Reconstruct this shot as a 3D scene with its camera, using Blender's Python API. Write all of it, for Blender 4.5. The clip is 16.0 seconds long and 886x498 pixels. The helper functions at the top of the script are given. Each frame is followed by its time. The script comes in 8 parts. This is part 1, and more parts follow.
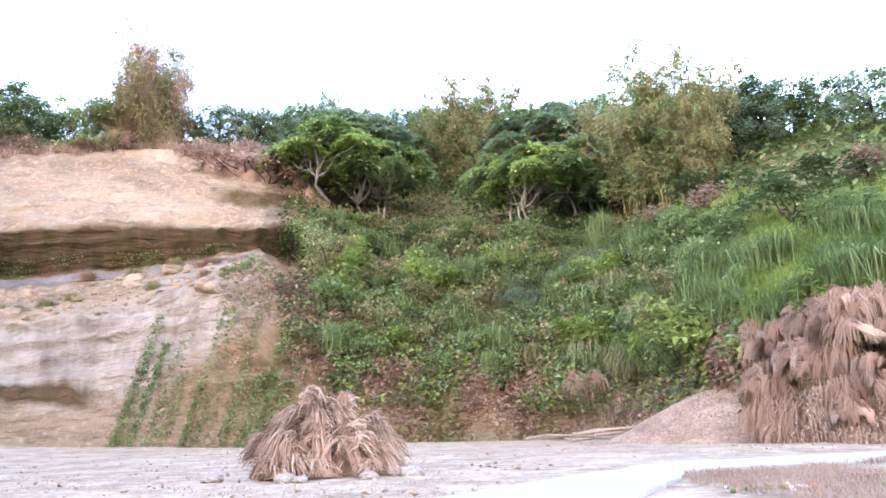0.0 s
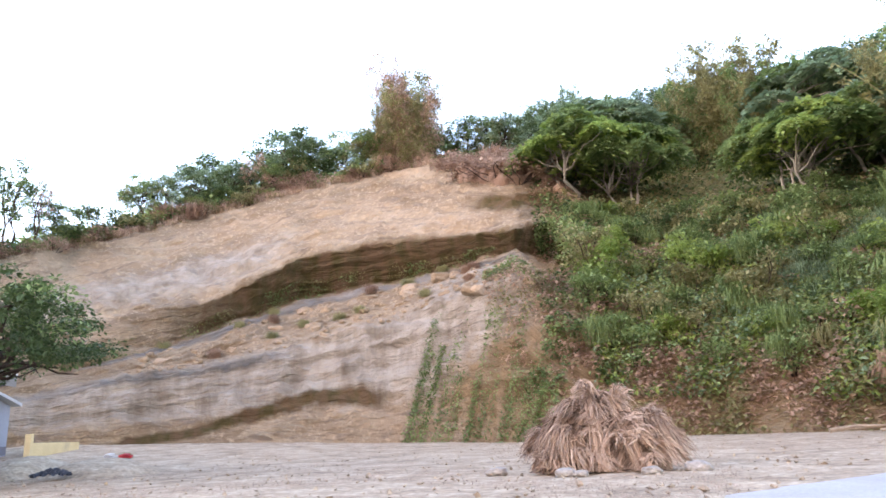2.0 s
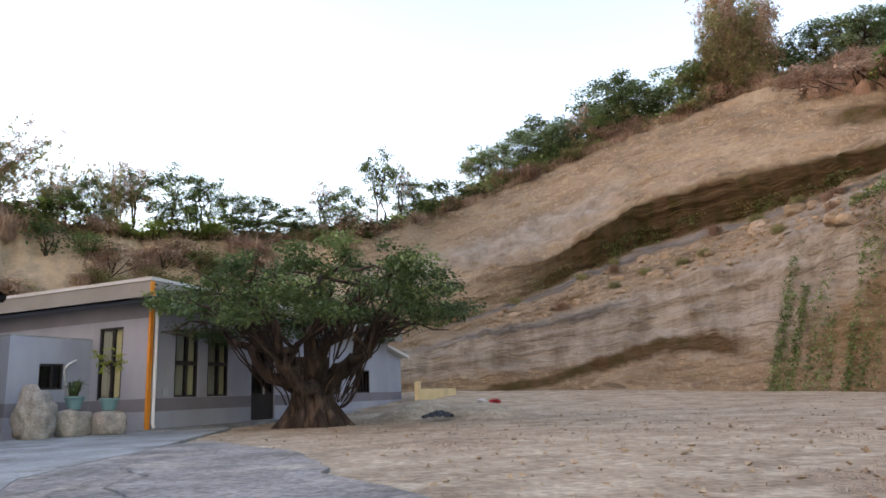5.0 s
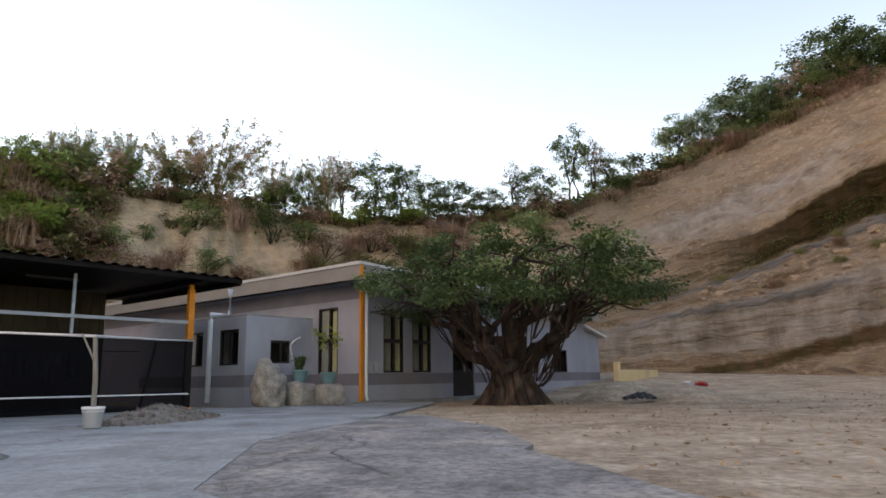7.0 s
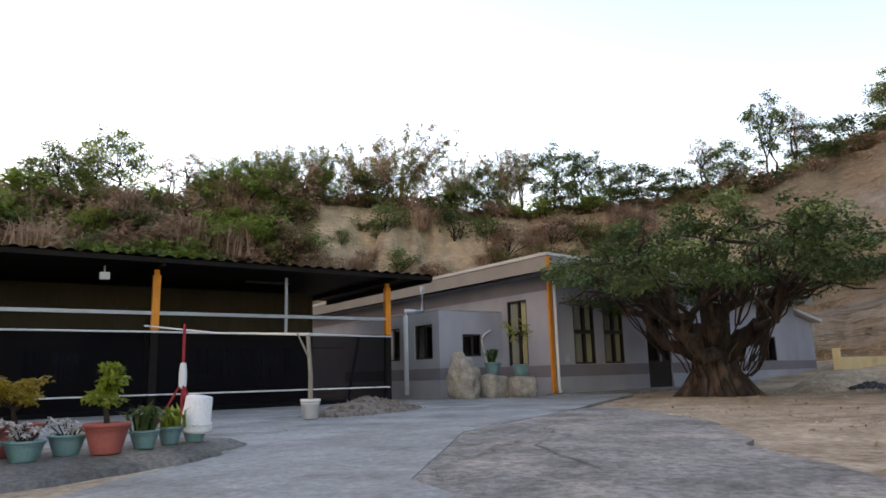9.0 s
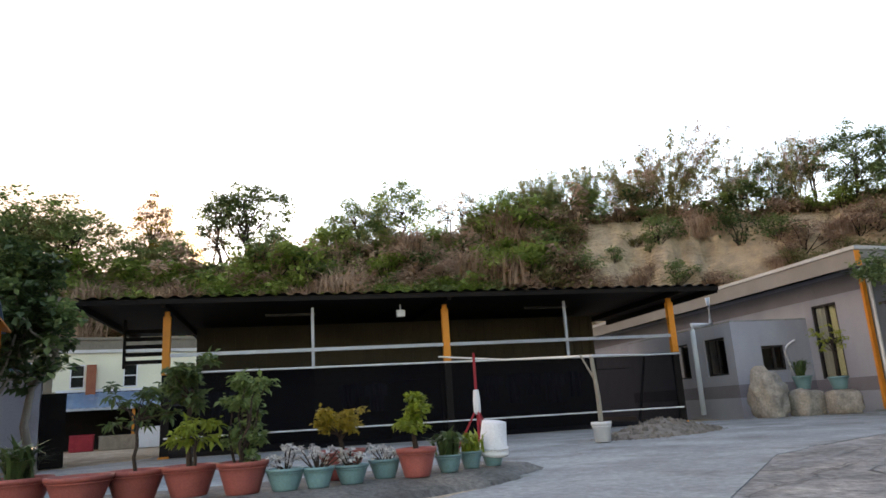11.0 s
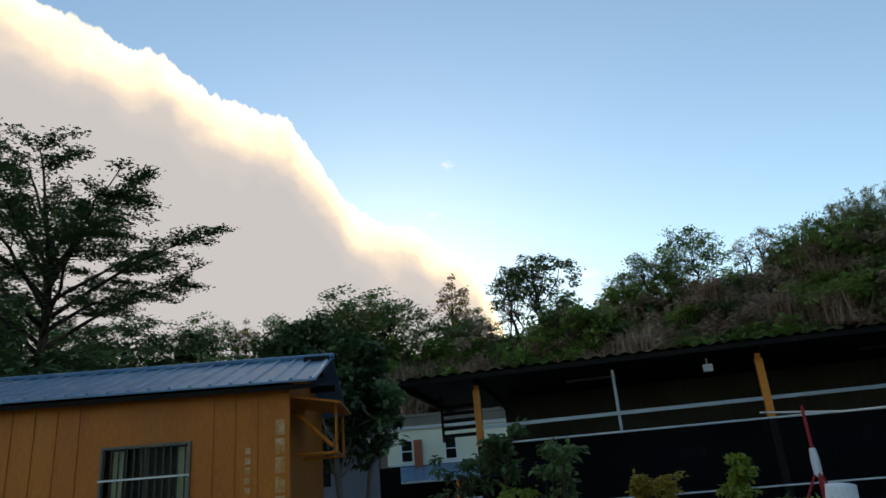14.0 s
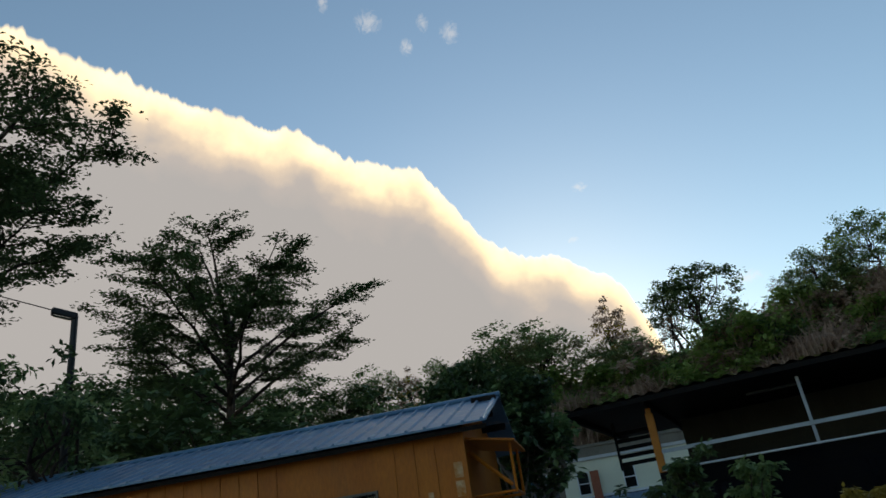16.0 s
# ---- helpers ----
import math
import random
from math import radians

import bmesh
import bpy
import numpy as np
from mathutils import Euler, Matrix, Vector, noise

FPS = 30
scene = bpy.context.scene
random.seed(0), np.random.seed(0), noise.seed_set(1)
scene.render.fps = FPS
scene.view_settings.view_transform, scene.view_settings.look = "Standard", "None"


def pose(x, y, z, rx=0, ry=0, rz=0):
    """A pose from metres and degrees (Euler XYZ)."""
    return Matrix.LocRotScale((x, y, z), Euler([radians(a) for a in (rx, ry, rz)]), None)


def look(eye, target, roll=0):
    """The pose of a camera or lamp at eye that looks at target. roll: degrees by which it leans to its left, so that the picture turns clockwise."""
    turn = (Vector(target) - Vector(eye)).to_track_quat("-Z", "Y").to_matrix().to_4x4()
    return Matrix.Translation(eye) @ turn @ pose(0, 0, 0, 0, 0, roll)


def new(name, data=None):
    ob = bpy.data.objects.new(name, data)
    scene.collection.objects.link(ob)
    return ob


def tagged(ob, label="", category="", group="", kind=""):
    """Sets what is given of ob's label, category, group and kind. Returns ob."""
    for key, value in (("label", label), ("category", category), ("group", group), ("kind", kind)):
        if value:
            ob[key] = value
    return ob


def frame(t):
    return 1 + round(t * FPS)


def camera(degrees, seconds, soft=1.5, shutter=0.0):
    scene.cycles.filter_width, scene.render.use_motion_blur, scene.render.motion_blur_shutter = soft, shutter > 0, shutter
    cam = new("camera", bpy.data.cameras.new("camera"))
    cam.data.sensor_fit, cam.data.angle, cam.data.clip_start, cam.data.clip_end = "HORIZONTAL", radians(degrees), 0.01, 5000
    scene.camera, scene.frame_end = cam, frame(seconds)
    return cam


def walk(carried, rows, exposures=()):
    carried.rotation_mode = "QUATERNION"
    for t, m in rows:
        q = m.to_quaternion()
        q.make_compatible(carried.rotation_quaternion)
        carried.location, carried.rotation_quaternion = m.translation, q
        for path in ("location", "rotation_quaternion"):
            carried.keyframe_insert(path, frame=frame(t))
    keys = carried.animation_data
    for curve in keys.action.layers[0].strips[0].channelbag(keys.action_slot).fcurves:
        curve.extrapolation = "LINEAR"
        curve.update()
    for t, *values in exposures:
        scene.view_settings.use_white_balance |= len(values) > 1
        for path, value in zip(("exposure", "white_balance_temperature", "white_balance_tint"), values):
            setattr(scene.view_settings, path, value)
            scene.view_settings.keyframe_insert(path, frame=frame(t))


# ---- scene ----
cam = camera(64.9, 16.0, soft=1.6)
EYE = 0.75
# seconds, x, y, yaw, pitch, roll
PATH = [
    (0.0, -0.357, 0.14, 0.3, 14.31, 1.7), (0.5, -0.343, 0.158, 5.03, 14.61, 1.24), (1.0, -0.354, 0.151, 11.13, 14.92, 1.92),
    (1.5, -0.352, 0.177, 16.86, 14.91, 2.26), (2.0, -0.361, 0.196, 22.03, 14.68, 2.59), (2.5, -0.369, 0.177, 26.95, 14.25, 2.7),
    (3.0, -0.38, 0.138, 32.16, 13.36, 3.09), (3.5, -0.384, 0.137, 36.96, 12.82, 3.14), (4.0, -0.375, 0.144, 41.84, 12.52, 2.78),
    (6.5, -0.325, 0.113, 60.9, 10.85, 1.22), (7.0, -0.341, 0.09, 65.55, 10.59, 0.92), (7.5, -0.351, 0.067, 69.61, 10.33, 2.06),
    (8.0, -0.395, 0.046, 72.79, 10.2, 1.85), (10.5, -0.509, -0.043, 97.26, 11.93, 2.99), (11.0, -0.502, -0.005, 103.61, 13.09, 3.44),
    (11.5, -0.511, 0.019, 109.51, 14.66, 3.86), (12.0, -0.516, 0.0, 115.67, 15.99, 4.91), (12.5, -0.515, -0.007, 121.71, 17.74, 4.75),
    (13.0, -0.498, -0.005, 125.55, 18.74, 4.75), (13.5, -0.487, 0.009, 126.79, 19.52, 4.64), (14.0, -0.46, 0.036, 128.23, 19.96, 4.58),
    (14.5, -0.427, 0.033, 130.43, 21.1, 4.66), (15.0, -0.38, 0.037, 134.8, 22.53, 5.16), (15.5, -0.343, 0.045, 138.84, 23.3, 6.88),
    (16.0, -0.34, 0.051, 142.25, 24.24, 7.98)]
walk(cam, [(t, pose(x, y, EYE, 90 + p, r, w)) for t, x, y, w, p, r in PATH],
     exposures=((0.0, 3.92, 7000, 27), (2.0, 3.45, 7600, 26), (4.0, 2.85, 8500, 25), (6.5, 2.05, 9300, 26), (8.0, 2.0, 9400, 26), (10.5, 2.25, 9700, 24), (11.5, 2.15, 9500, 22), (12.0, 1.9, 9000, 17),
                (13.0, 1.08, 7400, 7), (14.0, 0.64, 6900, 4), (15.0, 0.4, 6900, 4), (16.0, 0.27, 7000, 4)))

# ---- light ----
SUN_AZ, SUN_EL = 132, 13          # degrees left of +y, degrees up
world = bpy.data.worlds.new("evening_sky")
scene.world = world
world.use_nodes = True
wn = world.node_tree
sky = wn.nodes.new("ShaderNodeTexSky")
sky.sky_type = "NISHITA"
sky.sun_disc = False
sky.sun_elevation, sky.sun_rotation = radians(SUN_EL), radians(360 - SUN_AZ)
sky.dust_density, sky.air_density, sky.ozone_density = 0.12, 1.0, 1.5
wn.links.new(sky.outputs[0], wn.nodes["Background"].inputs[0])
wn.nodes["Background"].inputs[1].default_value = 0.15
sun = new("sun", bpy.data.lights.new("sun", "SUN"))
sun.data.energy, sun.data.angle, sun.data.color = 0.9, radians(25), (1.0, 0.86, 0.7)
sd = Vector((-math.sin(radians(SUN_AZ)) * math.cos(radians(SUN_EL)), math.cos(radians(SUN_AZ)) * math.cos(radians(SUN_EL)), math.sin(radians(SUN_EL))))
sun.matrix_world = look((0, 0, 60), Vector((0, 0, 60)) - sd)


# ---- materials ----
def material(name, c1, c2, scale=3.0, rough=0.85, bump=0.3, fine=40.0, metal=0.0, stretch=(1, 1, 1), c3=None, amount3=0.5, scale3=0.5, spec=0.3, island=0.0, thing=0.0, speck=0.2):
    """Two colours mixed by broad noise, a third in stains, fine grain in the relief."""
    m = bpy.data.materials.new(name)
    m.use_nodes = True
    t = m.node_tree
    n, l = t.nodes, t.links
    b = n["Principled BSDF"]
    b.inputs["Roughness"].default_value, b.inputs["Metallic"].default_value = rough, metal
    b.inputs["Specular IOR Level"].default_value = spec
    tc, mp = n.new("ShaderNodeTexCoord"), n.new("ShaderNodeMapping")
    mp.inputs["Scale"].default_value = stretch
    l.new(tc.outputs["Object"], mp.inputs["Vector"])

    def noise_node(sc, detail=6):
        q = n.new("ShaderNodeTexNoise")
        q.inputs["Scale"].default_value, q.inputs["Detail"].default_value = sc, detail
        q.inputs["Roughness"].default_value = 0.6
        l.new(mp.outputs[0], q.inputs["Vector"])
        return q

    def mix(a, bb, f):
        q = n.new("ShaderNodeMix")
        q.data_type = "RGBA"
        for s, v in ((6, a), (7, bb)):
            if isinstance(v, tuple):
                q.inputs[s].default_value = (*v, 1)
            else:
                l.new(v, q.inputs[s])
        l.new(f, q.inputs[0])
        return q.outputs[2]

    def ramp(v, lo, hi):
        q = n.new("ShaderNodeMapRange")
        q.inputs[1].default_value, q.inputs[2].default_value = lo, hi
        l.new(v, q.inputs[0])
        return q.outputs[0]
    broad, grain = noise_node(scale), noise_node(fine, 3)
    col = mix(c1, c2, ramp(broad.outputs[0], 0.35, 0.65))
    if c3:
        st = noise_node(scale3)
        col = mix(col, c3, ramp(st.outputs[0], 0.72 - 0.4 * amount3, 0.95 - 0.4 * amount3))
    hv = n.new("ShaderNodeHueSaturation")
    l.new(col, hv.inputs["Color"])
    val = ramp(grain.outputs[0], 0.2, 0.8)
    sc = n.new("ShaderNodeMapRange")
    l.new(val, sc.inputs[0])
    sc.inputs[3].default_value, sc.inputs[4].default_value = 1 - speck, 1 + speck
    out = sc.outputs[0]
    for amount, node, sock in ((island, "ShaderNodeNewGeometry", "Random Per Island"), (thing, "ShaderNodeObjectInfo", "Random")):
        if amount:
            g = n.new(node)
            r2 = n.new("ShaderNodeMapRange")
            l.new(g.outputs[sock], r2.inputs[0])
            r2.inputs[3].default_value, r2.inputs[4].default_value = 1 - amount, 1 + amount
            mu = n.new("ShaderNodeMath")
            mu.operation = "MULTIPLY"
            l.new(out, mu.inputs[0])
            l.new(r2.outputs[0], mu.inputs[1])
            out = mu.outputs[0]
    l.new(out, hv.inputs["Value"])
    l.new(hv.outputs[0], b.inputs["Base Color"])
    if bump:
        bp = n.new("ShaderNodeBump")
        bp.inputs["Strength"].default_value, bp.inputs["Distance"].default_value = bump, 0.04
        add = n.new("ShaderNodeMath")
        l.new(broad.outputs[0], add.inputs[0])
        l.new(grain.outputs[0], add.inputs[1])
        l.new(add.outputs[0], bp.inputs["Height"])
        l.new(bp.outputs[0], b.inputs["Normal"])
    return m


def leaf_material(name, c1, c2, trans=0.28, rough=0.5):
    """Leaves: a colour of its own for every leaf, some light through them."""
    m = bpy.data.materials.new(name)
    m.use_nodes = True
    t = m.node_tree
    n, l = t.nodes, t.links
    b = n["Principled BSDF"]
    g = n.new("ShaderNodeNewGeometry")
    tc, ns = n.new("ShaderNodeTexCoord"), n.new("ShaderNodeTexNoise")
    ns.inputs["Scale"].default_value = 0.5
    l.new(tc.outputs["Object"], ns.inputs["Vector"])
    ad = n.new("ShaderNodeMath")
    ad.operation = "MULTIPLY_ADD"
    l.new(g.outputs["Random Per Island"], ad.inputs[0])
    ad.inputs[1].default_value = 0.6
    sh = n.new("ShaderNodeMapRange")
    l.new(ns.outputs[0], sh.inputs[0])
    sh.inputs[1].default_value, sh.inputs[2].default_value, sh.inputs[3].default_value, sh.inputs[4].default_value = 0.35, 0.65, -0.1, 0.5
    l.new(sh.outputs[0], ad.inputs[2])
    each, own = n.new("ShaderNodeObjectInfo"), n.new("ShaderNodeMath")
    own.operation = "MULTIPLY_ADD"
    own.use_clamp = True
    l.new(each.outputs["Random"], own.inputs[0])
    own.inputs[1].default_value = 0.4
    lo = n.new("ShaderNodeMath")
    lo.operation = "SUBTRACT"
    l.new(ad.outputs[0], lo.inputs[0])
    lo.inputs[1].default_value = 0.2
    l.new(lo.outputs[0], own.inputs[2])
    q = n.new("ShaderNodeMix")
    q.data_type = "RGBA"
    q.inputs[6].default_value, q.inputs[7].default_value = (*c1, 1), (*c2, 1)
    l.new(own.outputs[0], q.inputs[0])
    l.new(q.outputs[2], b.inputs["Base Color"])
    b.inputs["Roughness"].default_value, b.inputs["Specular IOR Level"].default_value = rough, 0.3
    tr, ms = n.new("ShaderNodeBsdfTranslucent"), n.new("ShaderNodeMixShader")
    l.new(q.outputs[2], tr.inputs[0])
    ms.inputs[0].default_value = trans
    l.new(b.outputs[0], ms.inputs[1])
    l.new(tr.outputs[0], ms.inputs[2])
    l.new(ms.outputs[0], n["Material Output"].inputs[0])
    return m


M = dict(
    soil=material("soil", (0.39, 0.31, 0.225), (0.22, 0.165, 0.115), 0.45, 0.95, 1.0, 9, c3=(0.46, 0.385, 0.29), amount3=0.65, scale3=1.6, speck=0.5),
    concrete=material("concrete", (0.31, 0.345, 0.355), (0.2, 0.222, 0.228), 0.55, 0.8, 0.5, 14, c3=(0.15, 0.155, 0.15), amount3=0.6, scale3=0.8, speck=0.35),
    old_concrete=material("old_concrete", (0.27, 0.27, 0.265), (0.13, 0.13, 0.125), 0.9, 0.9, 1.0, 12, c3=(0.34, 0.315, 0.28), amount3=0.6, scale3=1.1, speck=0.6),
    pale_concrete=material("pale_concrete", (0.4, 0.41, 0.42), (0.33, 0.33, 0.33), 0.6, 0.8, 0.2, 30, c3=(0.4, 0.36, 0.3), amount3=0.35, scale3=1.2),
    kerb=material("kerb_concrete", (0.19, 0.19, 0.18), (0.1, 0.1, 0.095), 1.4, 0.9, 0.9, 18, c3=(0.26, 0.24, 0.21), amount3=0.5, scale3=1.5, speck=0.5),
    plaster=material("grey_plaster", (0.335, 0.36, 0.42), (0.275, 0.295, 0.35), 0.8, 0.85, 0.15, 60, stretch=(1, 1, 0.4), c3=(0.24, 0.23, 0.24), amount3=0.25, scale3=0.7),
    stripe=material("dark_grey_paint", (0.2, 0.19, 0.22), (0.165, 0.16, 0.185), 1.0, 0.8, 0.12, 60),
    fascia=material("beige_metal", (0.25, 0.245, 0.235), (0.21, 0.205, 0.195), 0.8, 0.5, 0.05, 50, metal=0.0),
    roof_edge=material("pale_roof_sheet", (0.52, 0.53, 0.53), (0.43, 0.44, 0.44), 1.0, 0.45, 0.05, 50),
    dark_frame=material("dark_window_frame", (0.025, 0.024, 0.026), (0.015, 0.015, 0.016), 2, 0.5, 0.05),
    orange=material("orange_paint", (0.75, 0.27, 0.04), (0.62, 0.21, 0.03), 2, 0.55, 0.1, 60, c3=(0.4, 0.16, 0.05), amount3=0.25),
    white_paint=material("white_paint", (0.72, 0.74, 0.76), (0.62, 0.64, 0.66), 2, 0.5, 0.08, 60, c3=(0.45, 0.43, 0.4), amount3=0.2),
    pvc=material("pale_blue_pipe", (0.6, 0.68, 0.76), (0.52, 0.6, 0.68), 2, 0.45, 0.05),
    steel=material("galvanised_steel", (0.4, 0.44, 0.48), (0.33, 0.36, 0.4), 3, 0.45, 0.05, 60, metal=0.3),
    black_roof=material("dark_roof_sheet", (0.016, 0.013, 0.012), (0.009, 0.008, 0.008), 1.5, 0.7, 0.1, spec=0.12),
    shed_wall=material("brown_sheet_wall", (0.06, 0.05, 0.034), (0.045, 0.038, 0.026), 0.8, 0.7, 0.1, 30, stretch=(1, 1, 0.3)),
    rock=material("grey_boulder", (0.36, 0.34, 0.31), (0.2, 0.19, 0.175), 2.5, 0.9, 0.6, 18, c3=(0.44, 0.41, 0.35), amount3=0.5, scale3=1.6, speck=0.35),
    yellow=material("ochre_sheet", (0.5, 0.155, 0.01), (0.4, 0.115, 0.008), 1.2, 0.5, 0.08, 40, stretch=(1, 1, 0.25), c3=(0.32, 0.13, 0.03), amount3=0.25, scale3=1.0),
    blue_roof=material("blue_roof_sheet", (0.09, 0.2, 0.32), (0.06, 0.14, 0.24), 1.5, 0.42, 0.05, 40, metal=0.1, c3=(0.3, 0.3, 0.3), amount3=0.4, scale3=2.5, spec=0.5),
    cream=material("cream_sheet", (0.75, 0.74, 0.58), (0.68, 0.67, 0.52), 0.8, 0.6, 0.08, 30),
    terracotta=material("terracotta", (0.36, 0.1, 0.088), (0.28, 0.078, 0.07), 4, 0.6, 0.08, 60, c3=(0.38, 0.18, 0.14), amount3=0.35, thing=0.1),
    teal=material("teal_glaze", (0.13, 0.27, 0.29), (0.1, 0.22, 0.24), 4, 0.4, 0.08, 50, c3=(0.25, 0.33, 0.33), amount3=0.4, spec=0.5, thing=0.2),
    bark=material("grey_brown_bark", (0.058, 0.042, 0.034), (0.022, 0.016, 0.013), 3, 0.95, 0.8, 20, stretch=(1, 1, 0.25), c3=(0.18, 0.125, 0.1), amount3=0.5, scale3=2),
    pale_bark=material("pale_bark", (0.3, 0.28, 0.24), (0.2, 0.18, 0.15), 3, 0.95, 0.5, 20, stretch=(1, 1, 0.3)),
    culm=material("bamboo_culm", (0.25, 0.22, 0.1), (0.16, 0.15, 0.06), 3, 0.6, 0.1),
    red=material("red_paint", (0.4, 0.03, 0.04), (0.3, 0.02, 0.03), 3, 0.5, 0.1),
    sign_white=material("worn_white_paint", (0.62, 0.45, 0.28), (0.5, 0.24, 0.07), 8, 0.7, 0.05, 60, c3=(0.47, 0.16, 0.015), amount3=0.75, scale3=7),
    tarp=material("dark_blue_sheet", (0.03, 0.04, 0.06), (0.05, 0.06, 0.08), 6, 0.4, 0.3),
    black=material("black_plastic", (0.02, 0.02, 0.02), (0.012, 0.012, 0.012), 5, 0.5, 0.1),
    brick=material("red_brick", (0.35, 0.12, 0.07), (0.28, 0.09, 0.05), 6, 0.85, 0.2),
    red_earth=material("red_earth", (0.3, 0.215, 0.155), (0.2, 0.14, 0.1), 0.9, 0.95, 1.0, 9, c3=(0.37, 0.285, 0.21), amount3=0.6, scale3=1.4, speck=0.5),
    grey_reflection=material("grey_reflection", (0.4, 0.41, 0.4), (0.33, 0.34, 0.33), 2, 0.9, 0.2, 30, stretch=(6, 6, 0.3)),
    gravel=material("grey_brown_gravel", (0.2, 0.185, 0.165), (0.11, 0.1, 0.09), 5, 0.95, 0.6, 20, island=0.3),
    dry_wood=material("dry_wood", (0.35, 0.29, 0.22), (0.25, 0.2, 0.15), 4, 0.9, 0.4),
    concrete_dark=material("weathered_wall", (0.2, 0.18, 0.15), (0.13, 0.12, 0.1), 0.6, 0.95, 0.4, 20, stretch=(1, 1, 0.3)),
    cloth=material("hanging_cloth", (0.1, 0.1, 0.12), (0.06, 0.06, 0.08), 3, 0.9, 0.1, thing=0.5),
    curtain=material("cream_curtain", (0.62, 0.6, 0.42), (0.52, 0.5, 0.34), 2, 0.9, 0.2, 30, stretch=(6, 6, 0.3)),
    leaf_green=leaf_material("leaf_green", (0.085, 0.15, 0.05), (0.25, 0.345, 0.14), 0.34),
    leaf_bright=leaf_material("leaf_bright", (0.15, 0.24, 0.055), (0.36, 0.46, 0.14), 0.5),
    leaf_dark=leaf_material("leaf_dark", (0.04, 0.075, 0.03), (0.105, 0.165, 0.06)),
    leaf_blue=leaf_material("leaf_blue_green", (0.105, 0.175, 0.1), (0.29, 0.4, 0.25), 0.42),
    leaf_olive=leaf_material("leaf_olive", (0.16, 0.16, 0.07), (0.36, 0.35, 0.17), 0.42),
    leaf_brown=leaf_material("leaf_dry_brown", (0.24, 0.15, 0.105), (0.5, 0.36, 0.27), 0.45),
    leaf_gold=leaf_material("leaf_gold", (0.24, 0.17, 0.02), (0.4, 0.3, 0.05)),
    leaf_lime=leaf_material("leaf_lime", (0.13, 0.2, 0.02), (0.3, 0.36, 0.06)),
    leaf_reed=leaf_material("leaf_pink_reed", (0.32, 0.21, 0.15), (0.62, 0.46, 0.36), 0.5, 0.8),
    straw=leaf_material("straw", (0.15, 0.095, 0.07), (0.66, 0.51, 0.4), 0.2, 0.8),
    white_leaf=leaf_material("white_flower", (0.5, 0.5, 0.5), (0.75, 0.75, 0.74)),
)
glass = bpy.data.materials.new("window_glass")
glass.use_nodes = True
gb = glass.node_tree.nodes["Principled BSDF"]
gb.inputs["Base Color"].default_value, gb.inputs["Roughness"].default_value = (0.7, 0.75, 0.72, 1), 0.05
gb.inputs["Transmission Weight"].default_value, gb.inputs["IOR"].default_value = 1.0, 1.1
M["glass"] = glass
net = bpy.data.materials.new("shade_net")
net.use_nodes = True
nb = net.node_tree.nodes["Principled BSDF"]
nb.inputs["Base Color"].default_value, nb.inputs["Roughness"].default_value = (0.005, 0.005, 0.007, 1), 0.9
nb.inputs["Specular IOR Level"].default_value = 0.05
nt_ = net.node_tree.nodes.new("ShaderNodeBsdfTransparent")
nm_ = net.node_tree.nodes.new("ShaderNodeMixShader")
nm_.inputs[0].default_value = 0.91
net.node_tree.links.new(nt_.outputs[0], nm_.inputs[1])
net.node_tree.links.new(nb.outputs[0], nm_.inputs[2])
net.node_tree.links.new(nm_.outputs[0], net.node_tree.nodes["Material Output"].inputs[0])
M["net"] = net


